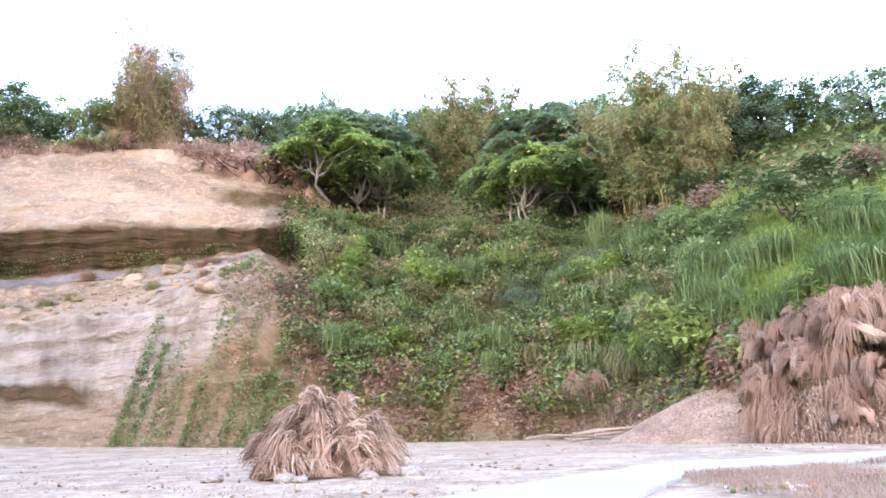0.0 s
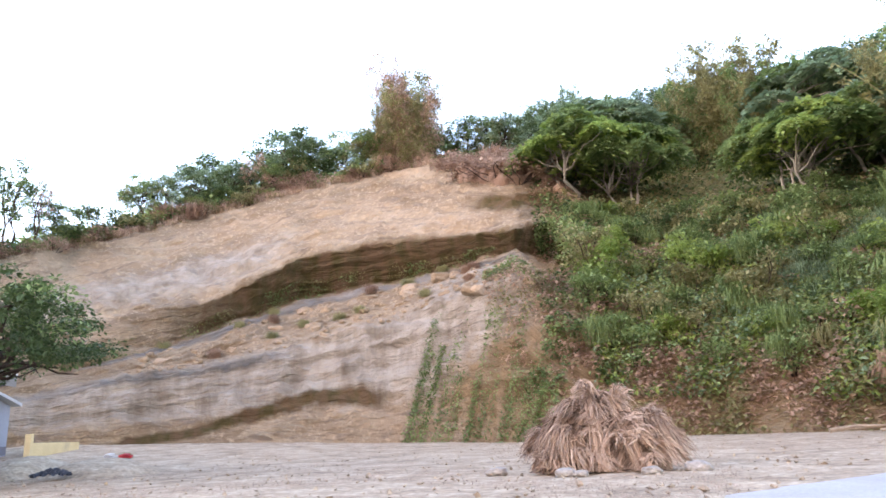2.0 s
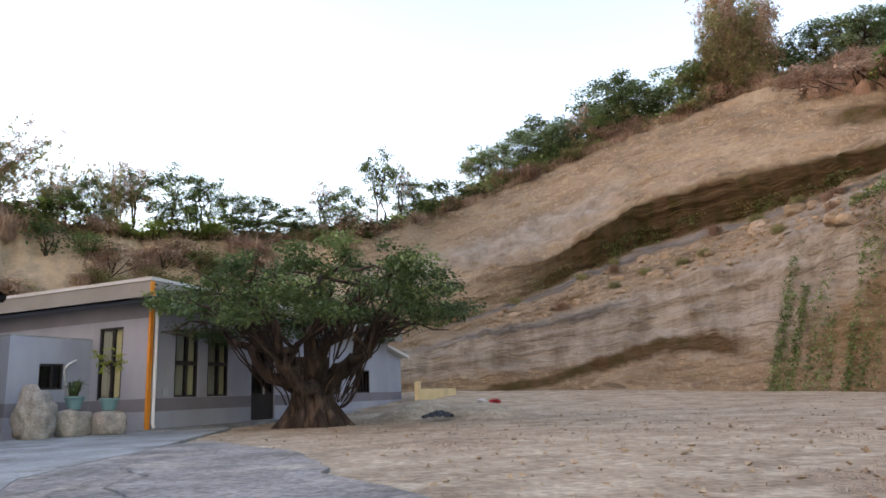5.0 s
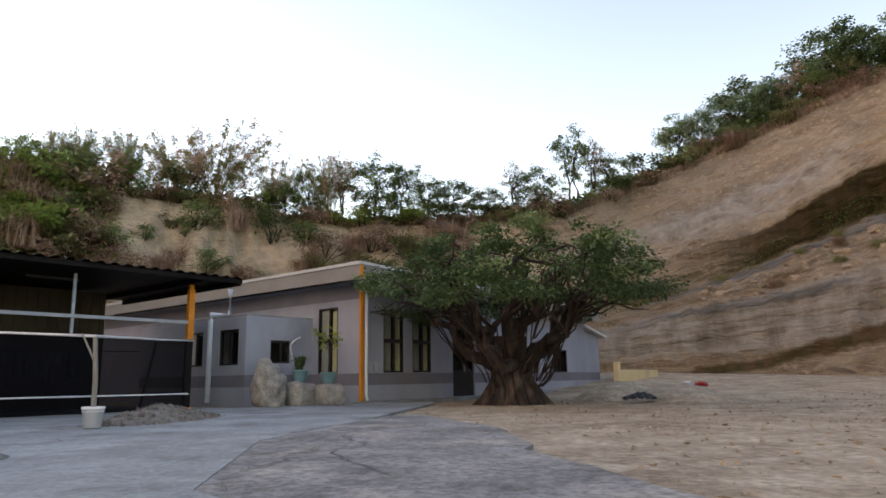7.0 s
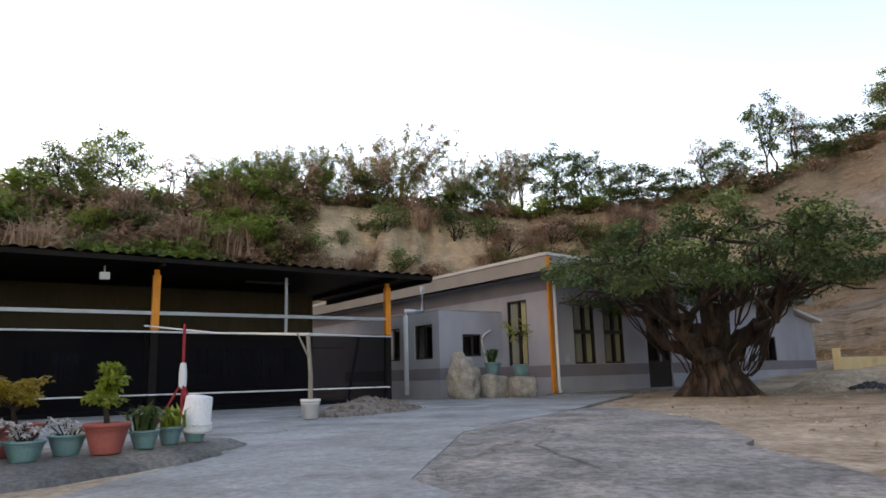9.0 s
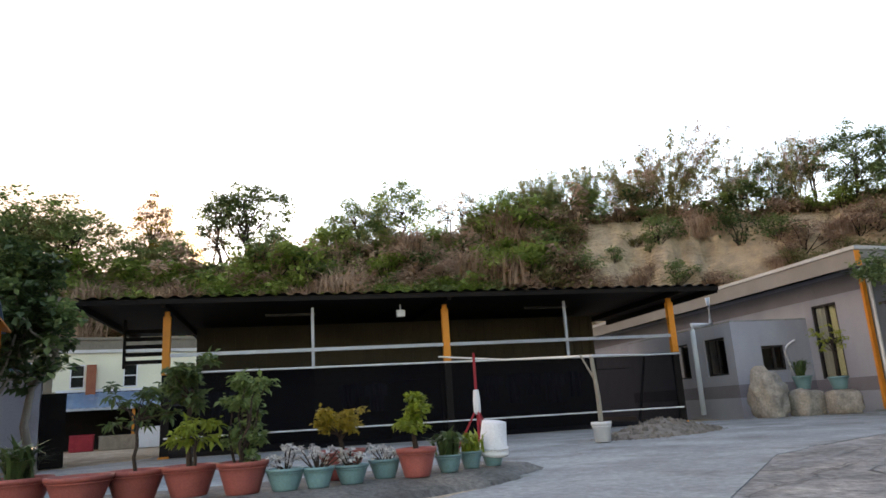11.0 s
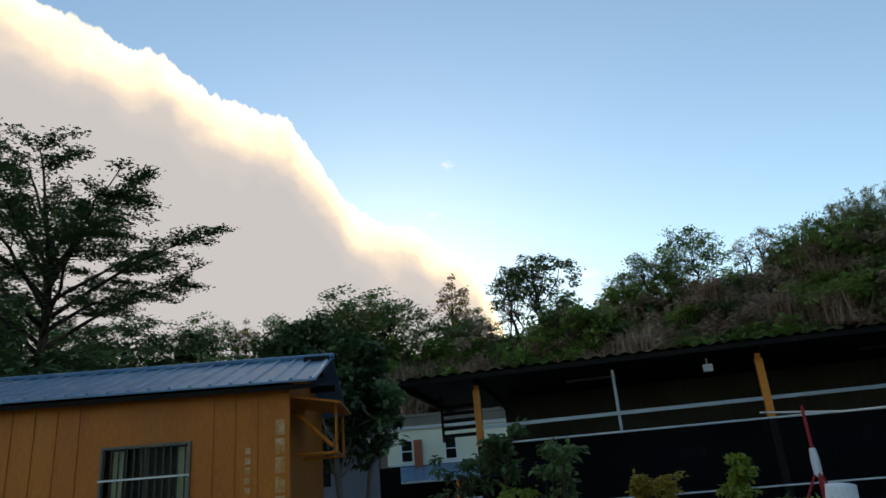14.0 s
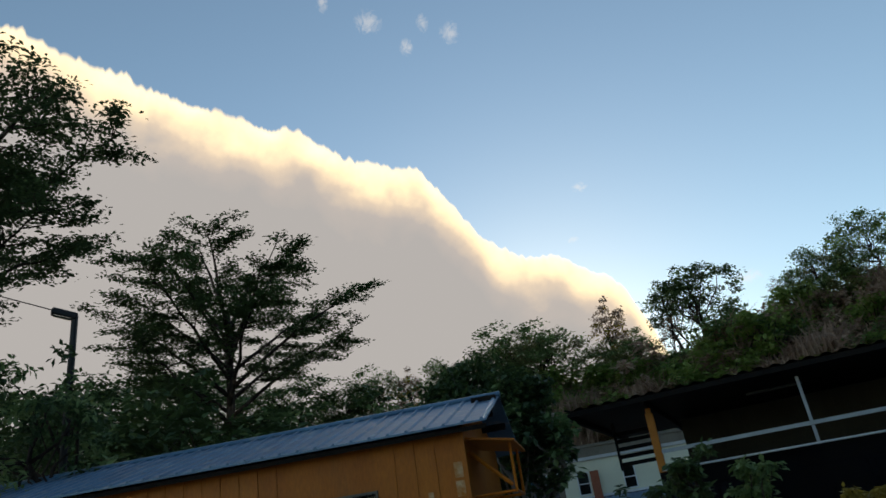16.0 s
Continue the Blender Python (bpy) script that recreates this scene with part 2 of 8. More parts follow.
# ---- mesh tools ----
class Geo:
    """Collects vertices and faces of one mesh."""

    def __init__(self):
        self.v, self.f, self.n = [], [], 0

    def add(self, v, f):
        v = np.asarray(v, float).reshape(-1, 3)
        self.v.append(v)
        self.f.extend([tuple(int(i) + self.n for i in q) for q in f])
        self.n += len(v)
        return self

    def box(self, x0, y0, z0, x1, y1, z1, m=None):
        c = np.array([(x, y, z) for z in (z0, z1) for x, y in ((x0, y0), (x1, y0), (x1, y1), (x0, y1))], float)
        if m is not None:
            c = np.array([m @ Vector(p) for p in c])
        return self.add(c, [(3, 2, 1, 0), (4, 5, 6, 7), (0, 1, 5, 4), (1, 2, 6, 5), (2, 3, 7, 6), (3, 0, 4, 7)])

    def tube(self, pts, radii, n=8, cap=True):
        pts = np.asarray(pts, float)
        k = len(pts)
        radii = np.broadcast_to(np.asarray(radii, float), (k,))
        tan = np.gradient(pts, axis=0)
        tan /= np.linalg.norm(tan, axis=1)[:, None] + 1e-9
        ref = np.where(np.abs(tan[:, 2:3]) > 0.9, [[1.0, 0, 0]], [[0, 0, 1.0]])
        a = np.cross(tan, ref)
        a /= np.linalg.norm(a, axis=1)[:, None] + 1e-9
        b = np.cross(tan, a)
        w = np.arange(n) * 2 * np.pi / n
        ring = pts[:, None] + radii[:, None, None] * (np.cos(w)[None, :, None] * a[:, None] + np.sin(w)[None, :, None] * b[:, None])
        f = [(i * n + j, i * n + (j + 1) % n, (i + 1) * n + (j + 1) % n, (i + 1) * n + j) for i in range(k - 1) for j in range(n)]
        if cap:
            f += [tuple(range(n - 1, -1, -1)), tuple((k - 1) * n + j for j in range(n))]
        return self.add(ring.reshape(-1, 3), f)

    def lathe(self, prof, n=20):
        """A turned form: prof is (radius, height) from the foot up."""
        w = np.arange(n) * 2 * np.pi / n
        v = [(r * math.cos(q), r * math.sin(q), z) for r, z in prof for q in w]
        f = [(i * n + j, i * n + (j + 1) % n, (i + 1) * n + (j + 1) % n, (i + 1) * n + j) for i in range(len(prof) - 1) for j in range(n)]
        f += [tuple(range(n - 1, -1, -1)), tuple((len(prof) - 1) * n + j for j in range(n))]
        return self.add(v, f)

    def leaves(self, p, size, rng, aspect=0.5, droop=0.3, spread=1.0, fold=0.12, axis=None):
        """One folded diamond leaf for every point of p."""
        p = np.asarray(p, float)
        k = len(p)
        if k == 0:
            return self
        a = rng.normal(size=(k, 3)) * [1, 1, 0.5 * spread] - [0, 0, droop] if axis is None else axis + rng.normal(size=(k, 3)) * 0.25 * spread
        a /= np.linalg.norm(a, axis=1)[:, None] + 1e-9
        b = np.cross(a, rng.normal(size=(k, 3)) * [0.35, 0.35, 0.2] + [0, 0, 1])
        b /= np.linalg.norm(b, axis=1)[:, None] + 1e-9
        c = np.cross(b, a)
        s = (np.broadcast_to(size, (k,)) * rng.uniform(0.7, 1.3, k))[:, None]
        w = s * aspect * 0.5
        v = np.stack([p, p + a * s * 0.5 + b * w + c * s * fold, p + a * s, p + a * s * 0.5 - b * w + c * s * fold], 1)
        i = np.arange(k) * 4
        self.v.append(v.reshape(-1, 3))
        self.f.extend(map(tuple, (np.stack([i, i + 1, i + 2, i + 3], 1) + self.n).tolist()))
        self.n += 4 * k
        return self

    def mesh(self, name, mat, smooth=False):
        me = bpy.data.meshes.new(name)
        me.from_pydata(np.concatenate(self.v).tolist(), [], self.f)
        for q in (mat if isinstance(mat, (list, tuple)) else [mat]):
            me.materials.append(q)
        if smooth:
            me.polygons.foreach_set("use_smooth", [True] * len(me.polygons))
        return me


def part(name, g, mat, parent=None, label="", smooth=False, bevel=0.0, at=None, weld=False):
    """Links a Geo as one mesh object under a thing or a part."""
    ob = new(name, g.mesh(name, mat, smooth))
    if mat is M["glass"]:
        ob.visible_shadow = False
    if weld:
        bm = bmesh.new()
        bm.from_mesh(ob.data)
        bmesh.ops.remove_doubles(bm, verts=bm.verts, dist=0.0005)
        bm.to_mesh(ob.data)
        bm.free()
    if parent is not None:
        ob.parent = parent
    if at is not None:
        ob.matrix_basis = at
    if bevel:
        bv = ob.modifiers.new("bevel", "BEVEL")
        bv.width, bv.segments, bv.limit_method = bevel, 2, "ANGLE"
    return tagged(ob, label) if label else ob


def thing(name, m, label, category, group="", kind=""):
    ob = tagged(new(name), label, category, group, kind)
    ob.empty_display_size = 0.2
    ob.matrix_basis = m
    return ob


def box(*a):
    return Geo().box(*a)


def fbm(p, octaves=4, seed=0):
    """Smooth value noise of points, about -1 to 1."""
    p = np.asarray(p, float)
    out, amp, tot = np.zeros(len(p)), 1.0, 0.0
    for o in range(octaves):
        q = p * 2 ** o + seed * 17.3 + o * 5.1
        i = np.floor(q).astype(np.int64)
        u = q - i
        u = u * u * (3 - 2 * u)
        acc = np.zeros(len(p))
        for dx in (0, 1):
            for dy in (0, 1):
                for dz in (0, 1):
                    hsh = (i[:, 0] + dx) * 374761393 + (i[:, 1] + dy) * 668265263 + (i[:, 2] + dz) * 2147483647 + seed * 144269
                    hsh = (hsh ^ (hsh >> 13)) * 1274126177
                    val = ((hsh ^ (hsh >> 16)) & 0xFFFF) / 65535.0
                    w = np.where(dx, u[:, 0], 1 - u[:, 0]) * np.where(dy, u[:, 1], 1 - u[:, 1]) * np.where(dz, u[:, 2], 1 - u[:, 2])
                    acc += w * val
        out += amp * (acc * 2 - 1)
        tot += amp
        amp *= 0.5
    return out / tot


# ---- the lie of the land ----
CX, CY = -0.4, 0.1        # the middle of the yard, from which the slopes are reckoned


def curve(az, xs, ys):
    return np.interp(az, xs, ys)


def base_r(az):
    return curve(az, (-60, -40, -30, -24, -13, 0, 12, 26, 41, 60, 86, 111, 130, 175, 215), (23, 22, 22, 24, 34, 36, 37, 42, 44, 46, 45, 43, 46, 48, 60))


def base_z(az):
    return curve(az, (-60, 0, 16, 27, 40, 52, 61, 74), (0.0, 0.0, 0.05, 0.3, 0.75, 1.0, 0.5, 0.1))


def slope_table(az):
    """Radius and height of the seven breaks of the hillside at the angles az."""
    t1 = curve(az, (-60, -30, -12, 0, 8, 12, 15, 23, 33, 41, 47, 55, 67, 130, 215), (3, 4, 3, 5, 6, 8.5, 12.2, 9.9, 7.3, 5.6, 4.9, 3.2, 3, 3.5, 1))
    t2 = curve(az, (-60, -30, -22, -12, 0, 8, 12, 15, 23, 33, 41, 47, 55, 74, 95, 130, 215), (6, 6.5, 4.8, 7, 9, 10.5, 13.4, 14.2, 12.6, 11.0, 8.2, 6.2, 4.6, 5, 6, 6.2, 2))
    t3 = curve(az, (-60, -30, -22, -12, 0, 8, 12, 15, 26, 33, 41, 47, 55, 74, 95, 120, 145, 215), (8, 8.3, 8, 11, 12, 13, 16.1, 15.9, 15.2, 14.1, 10.4, 9.3, 7.5, 9, 9.5, 7.5, 6.8, 3))
    t4 = curve(az, (-60, -40, -30, -12, 0, 9, 12.5, 22, 26, 33, 41, 48, 55, 67, 74, 81, 86, 95, 102, 111, 120, 130, 145, 215), (11, 12, 13.5, 15, 15.4, 16.5, 20.6, 21.4, 21.1, 19.5, 17.4, 14.9, 12.9, 12.6, 12.4, 12.9, 14, 13.9, 13.3, 12.6, 11.2, 9.6, 9, 4))
    t5 = curve(az, (-60, -40, -12, 0, 12, 22, 33, 41, 55, 74, 86, 102, 120, 145, 215), (19, 19.5, 22, 22.5, 22.3, 22.2, 20.4, 18.2, 13.5, 12.9, 14.4, 14.1, 12.2, 10.5, 5))
    t1, t2, t3, t4, t5 = (np.tan(np.radians(t)) for t in (t1, t2, t3, t4, t5))
    bare = np.interp(az, (8, 13, 50, 58), (0, 1, 1, 0))
    back = np.interp(az, (50, 60, 150, 175), (0, 1, 1, 0.6))
    k0 = 1.5 + 0.8 * bare - 0.3 * back
    k1 = 0.9 - 0.35 * bare + 0.5 * back
    k3 = 0.75 + 0.05 * bare + 0.9 * back
    k4 = 0.58 + 0 * az

    def step(r, z, k, t):
        rr = (k * r + EYE - z) / (k - t)
        return rr, EYE + rr * t
    r0, z0 = base_r(az), base_z(az) - 0.4
    r1, z1 = step(r0, z0, k0, t1)
    r2, z2 = step(r1, z1, k1, t2)
    r3, z3 = step(r2, z2, np.full_like(az, 1.3), t3)
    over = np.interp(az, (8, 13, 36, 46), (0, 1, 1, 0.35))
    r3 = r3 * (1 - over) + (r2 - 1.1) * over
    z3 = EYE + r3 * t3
    r4, z4 = step(r3, z3, k3, t4)
    r5, z5 = step(r4, z4, k4, t5)
    r6, z6 = r5 + 90, z5 + 2
    return np.stack([r0, r1, r2, r3, r4, r5, r6], -1), np.stack([z0, z1, z2, z3, z4, z5, z6], -1), bare, back


def hill(az, s, rough=True):
    """Points of the hillside: az degrees left of +y, s from 0 (foot) over 4 (rim) and 5 (ridge) to 6."""
    az, s = np.asarray(az, float), np.asarray(s, float)
    R, Z, bare, back = slope_table(az)
    i = np.clip(np.floor(s).astype(int), 0, 5)
    u = s - i
    rows = np.arange(len(az))
    r = R[rows, i] * (1 - u) + R[rows, i + 1] * u
    z = Z[rows, i] * (1 - u) + Z[rows, i + 1] * u
    a = np.radians(az)
    p = np.stack([CX - np.sin(a) * r, CY + np.cos(a) * r, z], -1)
    if rough:
        big = fbm(p * 0.16, 3, 1)
        mid = fbm(p * [0.55, 0.55, 0.9], 3, 2)
        fine = fbm(p * 2.2, 2, 3)
        dip = p[:, 2] + 0.12 * r * np.sin(a - 0.2)
        strata = fbm(np.stack([dip * 1.7, np.full_like(dip, 3.0), az * 0.05], -1), 3, 5)
        rill = fbm(np.stack([az * 1.1, p[:, 2] * 0.12, np.zeros_like(az)], -1), 3, 6)
        edge = np.clip(s / 0.3, 0, 1)
        lower = np.clip(1.2 - s, 0, 1)
        d = edge * (0.7 * big * (1.3 - bare) + (0.38 + 0.15 * bare) * mid + (0.14 + 0.1 * bare) * fine + bare * (0.38 * strata + 0.55 * rill * lower + 0.25 * np.abs(fine)) + back * 1.1 * rill)
        p[:, 0] += np.sin(a) * d
        p[:, 1] -= np.cos(a) * d
        p[:, 2] += edge * 0.22 * (mid + 0.6 * fine)
    return p


def ground_z(x, y):
    """Height of the yard."""
    x, y = np.asarray(x, float), np.asarray(y, float)
    r = np.hypot(x - CX, y - CY)
    az = np.degrees(np.arctan2(-(x - CX), y - CY))
    rise = np.clip((r - 20) / 22, 0, 1)
    return np.interp(az, (-60, 16, 27, 40, 52, 61, 74), (0, 0.05, 0.3, 0.75, 1.0, 0.5, 0)) * rise * rise


def gz(x, y):
    return float(ground_z(x, y))


def ground():
    rr = np.concatenate([np.linspace(0, 4, 6), np.geomspace(4.4, 62, 110), np.geomspace(75, 3200, 14)])
    na = 360
    aa = np.linspace(0, 2 * np.pi, na, endpoint=False)
    R, A = np.meshgrid(rr, aa, indexing="ij")
    x, y = CX - np.sin(A) * R, CY + np.cos(A) * R
    p = np.stack([x.ravel(), y.ravel(), np.zeros(x.size)], -1)
    fade = np.clip((70 - R.ravel()) / 20, 0, 1)
    p[:, 2] = ground_z(p[:, 0], p[:, 1]) * fade - 0.02 + fade * (0.05 * fbm(p * 0.35, 3, 8) + 0.025 * fbm(p * 1.7, 3, 9)) * np.clip((R.ravel() - 2) / 6, 0.2, 1)
    g = Geo()
    f = [(i * na + j, i * na + (j + 1) % na, (i + 1) * na + (j + 1) % na, (i + 1) * na + j) for i in range(len(rr) - 1) for j in range(na)]
    g.add(p, f)
    ob = part("ground", g, M["soil"], smooth=True)
    return tagged(ob, "bare trodden sandy soil of the yard", "ground", kind="structure")


ground()


def hillside_material():
    """Sandstone, dark brown bands, grey ribbons, pale lime wash, brown earth, by the masks of the mesh."""
    m = bpy.data.materials.new("hillside_rock")
    m.use_nodes = True
    n, l = m.node_tree.nodes, m.node_tree.links
    b = n["Principled BSDF"]
    b.inputs["Roughness"].default_value, b.inputs["Specular IOR Level"].default_value = 0.95, 0.15
    tc = n.new("ShaderNodeTexCoord")

    def noise_node(sc, stretch=(1, 1, 1), detail=7):
        mp, q = n.new("ShaderNodeMapping"), n.new("ShaderNodeTexNoise")
        mp.inputs["Scale"].default_value = stretch
        l.new(tc.outputs["Object"], mp.inputs["Vector"])
        l.new(mp.outputs[0], q.inputs["Vector"])
        q.inputs["Scale"].default_value, q.inputs["Detail"].default_value, q.inputs["Roughness"].default_value = sc, detail, 0.62
        return q.outputs[0]

    def rng_(v, lo, hi):
        q = n.new("ShaderNodeMapRange")
        q.inputs[1].default_value, q.inputs[2].default_value = lo, hi
        l.new(v, q.inputs[0])
        return q.outputs[0]

    def mix(a, bb, f):
        q = n.new("ShaderNodeMix")
        q.data_type = "RGBA"
        for s, v in ((6, a), (7, bb)):
            if isinstance(v, tuple):
                q.inputs[s].default_value = (*v, 1)
            else:
                l.new(v, q.inputs[s])
        l.new(f, q.inputs[0])
        return q.outputs[2]

    def mask(name, wob):
        at = n.new("ShaderNodeAttribute")
        at.attribute_name = name
        ad = n.new("ShaderNodeMath")
        ad.operation = "MULTIPLY_ADD"
        l.new(wob, ad.inputs[0])
        ad.inputs[1].default_value = 0.7
        l.new(at.outputs["Fac"], ad.inputs[2])
        return rng_(ad.outputs[0], 0.62, 1.0)
    bed, bear, cmb = n.new("ShaderNodeAttribute"), n.new("ShaderNodeAttribute"), n.new("ShaderNodeCombineXYZ")
    bed.attribute_name, bear.attribute_name = "bed", "bearing"
    l.new(bear.outputs["Fac"], cmb.inputs[0])
    l.new(bed.outputs["Fac"], cmb.inputs[1])

    def bed_node(sc, stretch):
        mp, q = n.new("ShaderNodeMapping"), n.new("ShaderNodeTexNoise")
        mp.inputs["Scale"].default_value = stretch
        l.new(cmb.outputs[0], mp.inputs["Vector"])
        l.new(mp.outputs[0], q.inputs["Vector"])
        q.inputs["Scale"].default_value, q.inputs["Detail"].default_value, q.inputs["Roughness"].default_value, q.inputs["Distortion"].default_value = sc, 8, 0.6, 0.5
        return q.outputs[0]
    broad, mid, streak, layer = noise_node(0.25), noise_node(1.4), noise_node(1.0, (1, 1, 0.08)), bed_node(1.0, (0.09, 3.2, 1))
    sand = mix((0.33, 0.255, 0.178), (0.2, 0.15, 0.1), rng_(layer, 0.38, 0.66))
    sand = mix(sand, (0.39, 0.315, 0.225), rng_(broad, 0.5, 0.7))
    sand = mix(sand, (0.24, 0.19, 0.14), rng_(bed_node(1.0, (0.16, 7.0, 1)), 0.58, 0.7))
    sand = mix(sand, (0.43, 0.34, 0.24), rng_(noise_node(3.0), 0.52, 0.68))
    sand = mix(sand, (0.2, 0.155, 0.115), rng_(bed_node(1.0, (0.35, 13.0, 1)), 0.56, 0.66))
    pale = mix((0.38, 0.342, 0.29), (0.24, 0.207, 0.168), rng_(streak, 0.4, 0.65))
    dark_brown = mix((0.075, 0.06, 0.024), (0.13, 0.085, 0.05), rng_(streak, 0.4, 0.6))
    earth = mix((0.19, 0.14, 0.08), (0.28, 0.205, 0.13), rng_(mid, 0.35, 0.65))
    green = mix((0.09, 0.11, 0.04), (0.18, 0.15, 0.075), rng_(mid, 0.35, 0.65))
    col = mix(sand, pale, mask("pale", mid))
    fresh = mix((0.6, 0.47, 0.33), (0.44, 0.35, 0.26), rng_(mid, 0.4, 0.62))
    col = mix(col, fresh, mask("fresh", broad))
    col = mix(col, earth, mask("earth", mid))
    col = mix(col, dark_brown, mask("dark_brown", streak))
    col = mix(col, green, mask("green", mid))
    col = mix(col, mix((0.12, 0.12, 0.115), (0.27, 0.26, 0.245), rng_(layer, 0.42, 0.6)), mask("grey_ribbon", mid))
    l.new(col, b.inputs["Base Color"])
    bp = n.new("ShaderNodeBump")
    bp.inputs["Strength"].default_value, bp.inputs["Distance"].default_value = 1.0, 0.5
    ad, ad2 = n.new("ShaderNodeMath"), n.new("ShaderNodeMath")
    l.new(mid, ad.inputs[0])
    l.new(layer, ad.inputs[1])
    l.new(ad.outputs[0], ad2.inputs[0])
    l.new(bed_node(1.0, (0.5, 24.0, 1)), ad2.inputs[1])
    l.new(ad2.outputs[0], bp.inputs["Height"])
    l.new(bp.outputs[0], b.inputs["Normal"])
    return m


def band(v, a, b, soft):
    return np.clip((v - a) / soft + 0.5, 0, 1) * np.clip((b - v) / soft + 0.5, 0, 1)


def hillside():
    az = np.linspace(-62, 215, 720)
    s = np.concatenate([np.linspace(0, 5, 200), np.linspace(5.1, 6, 8)])
    A, S = np.meshgrid(az, s, indexing="ij")
    a, q = A.ravel(), S.ravel()
    p = hill(a, q)
    nA, nS = A.shape
    i = (np.arange(nA - 1)[:, None] * nS + np.arange(nS - 1)[None]).ravel()
    g = Geo()
    g.v, g.n = [p], len(p)
    g.f = list(map(tuple, np.stack([i, i + 1, i + nS + 1, i + nS], 1).tolist()))
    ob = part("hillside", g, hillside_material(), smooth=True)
    tagged(ob, "quarried sandstone cliff and overgrown slopes round the yard", "hillside", kind="structure")
    quarry = np.interp(a, (9, 13, 52, 57), (0, 1, 1, 0.8))
    quarry = np.where(a > 57, np.interp(a, (57, 62, 78, 82, 84, 90, 93), (1.0, 0.95, 0.95, 1.0, 1.0, 1.0, 0.4)), quarry)
    arch = np.interp(a, (26, 29, 32, 36, 41, 47), (0.34, 0.42, 0.45, 0.36, 0.2, 0.05))
    masks = dict(
        dark_brown=band(q, 1.95, 3.03, 0.2) * np.interp(a, (10, 12, 34, 39, 44, 55), (0.7, 1, 1, 0.6, 0.3, 0)) + 0.75 * band(q, 3.25, 3.55, 0.2) * band(a, 10, 19, 4)
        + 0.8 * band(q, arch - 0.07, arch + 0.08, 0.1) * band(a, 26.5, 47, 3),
        pale=0.85 * band(q, 0.35, 1.05, 0.3) * band(a, 13, 56, 6) + 0.6 * band(q, 3.05, 3.5, 0.3) * band(a, 33, 60, 8) + 0.45 * band(q, 2.2, 3.0, 0.5) * band(a, 80, 88, 4)
        + 0.7 * band(q, 1.1, 1.7, 0.3) * band(a, 12, 24, 5),
        earth=np.clip(0.55 * band(a, 8, 13, 3) * band(q, 0, 4.1, 0.3) + 1 - quarry + 0.9 * band(q, 4.05, 6.2, 0.2) + 0.75 * band(q, 0, 0.6, 0.4) * band(a, 7, 22, 5) + 0.42 * band(q, 0.3, 1.9, 0.5) * band(a, 5, 17, 7), 0, 1) * 0.95,
        fresh=0.75 * band(a, 57, 92, 4) * band(q, 1.2, 4.0, 0.4),
        bed=q, bearing=a, grey_ribbon=0.6 * band(q, 1.68, 1.93, 0.16) * band(a, 14, 50, 4) + 0.6 * band(q, 0.86, 1.0, 0.1) * band(a, 34, 56, 4),
        green=0.75 * band(a, -64, 8, 6) * band(q, 0.9, 6.2, 0.4) + 0.1 * band(a, 92, 220, 8),
    )
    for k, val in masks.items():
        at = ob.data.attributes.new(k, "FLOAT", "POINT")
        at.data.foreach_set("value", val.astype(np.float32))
    return ob


hillside()


def sheet(name, outline, z, mat, label, category, step=0.16, thick=0.03):
    """A thin slab over an outline in plan, its edges worn."""
    from_pts = np.array(outline, float)
    c = from_pts.mean(0)
    pts = []
    for k in range(len(from_pts)):
        p, q = from_pts[k], from_pts[(k + 1) % len(from_pts)]
        m = max(2, int(np.hypot(*(q - p)) / step))
        for w in range(m):
            pts.append(p + (q - p) * w / m)
    pts = np.array(pts)
    pn = np.concatenate([pts, np.zeros((len(pts), 1))], 1)
    off = 0.3 * fbm(pn * 0.8, 3, 11) + 0.14 * fbm(pn * 3, 3, 12)
    d = pts - c
    pts = pts + d / (np.linalg.norm(d, axis=1)[:, None] + 1e-6) * off[:, None]
    bm = bmesh.new()
    f = bm.faces.new([bm.verts.new((x, y, gz(x, y) + z)) for x, y in pts])
    ex = bmesh.ops.extrude_face_region(bm, geom=[f])
    for v in ex["geom"]:
        if isinstance(v, bmesh.types.BMVert):
            v.co.z -= thick + 0.1
    bmesh.ops.recalc_face_normals(bm, faces=bm.faces)
    bmesh.ops.triangulate(bm, faces=[q for q in bm.faces if len(q.verts) > 4])
    me = bpy.data.meshes.new(name)
    bm.to_mesh(me)
    bm.free()
    me.materials.append(mat)
    return tagged(new(name, me), label, category, kind="structure")


sheet("concrete_apron", [(3, -4), (-2, -2.6), (-6.2, -1.6), (-8.9, -0.7), (-13.5, -0.7), (-21.5, 2.3), (-21.6, 6.0), (-22.0, 9.5), (-20.5, 9.0), (-16.5, 6.4), (-13.5, 4.6), (-9.4, 1.7), (-5.6, 0.6), (-2, 1.6), (2, 2)], 0.042, M["concrete"], "smooth grey concrete drive across the yard", "drive")
sheet("carport_slab", [(-6.4, -6.6), (-7.6, -3.3), (-8.6, 0.2), (-13.4, 0.4), (-20.0, 3.4), (-25, -1), (-22, -11), (-12, -12)], 0.03, M["concrete"], "smooth grey concrete floor before the carport", "paving")
sheet("old_paving", [(-2, 0.4), (-5.5, -0.2), (-9.2, 0.9), (-13.0, 3.4), (-14.5, 5.9), (-9.5, 5.2), (-6.7, 4.0), (-4.2, 3.4), (-1.5, 3)], 0.035, M["old_concrete"], "worn cracked old grey paving", "paving")
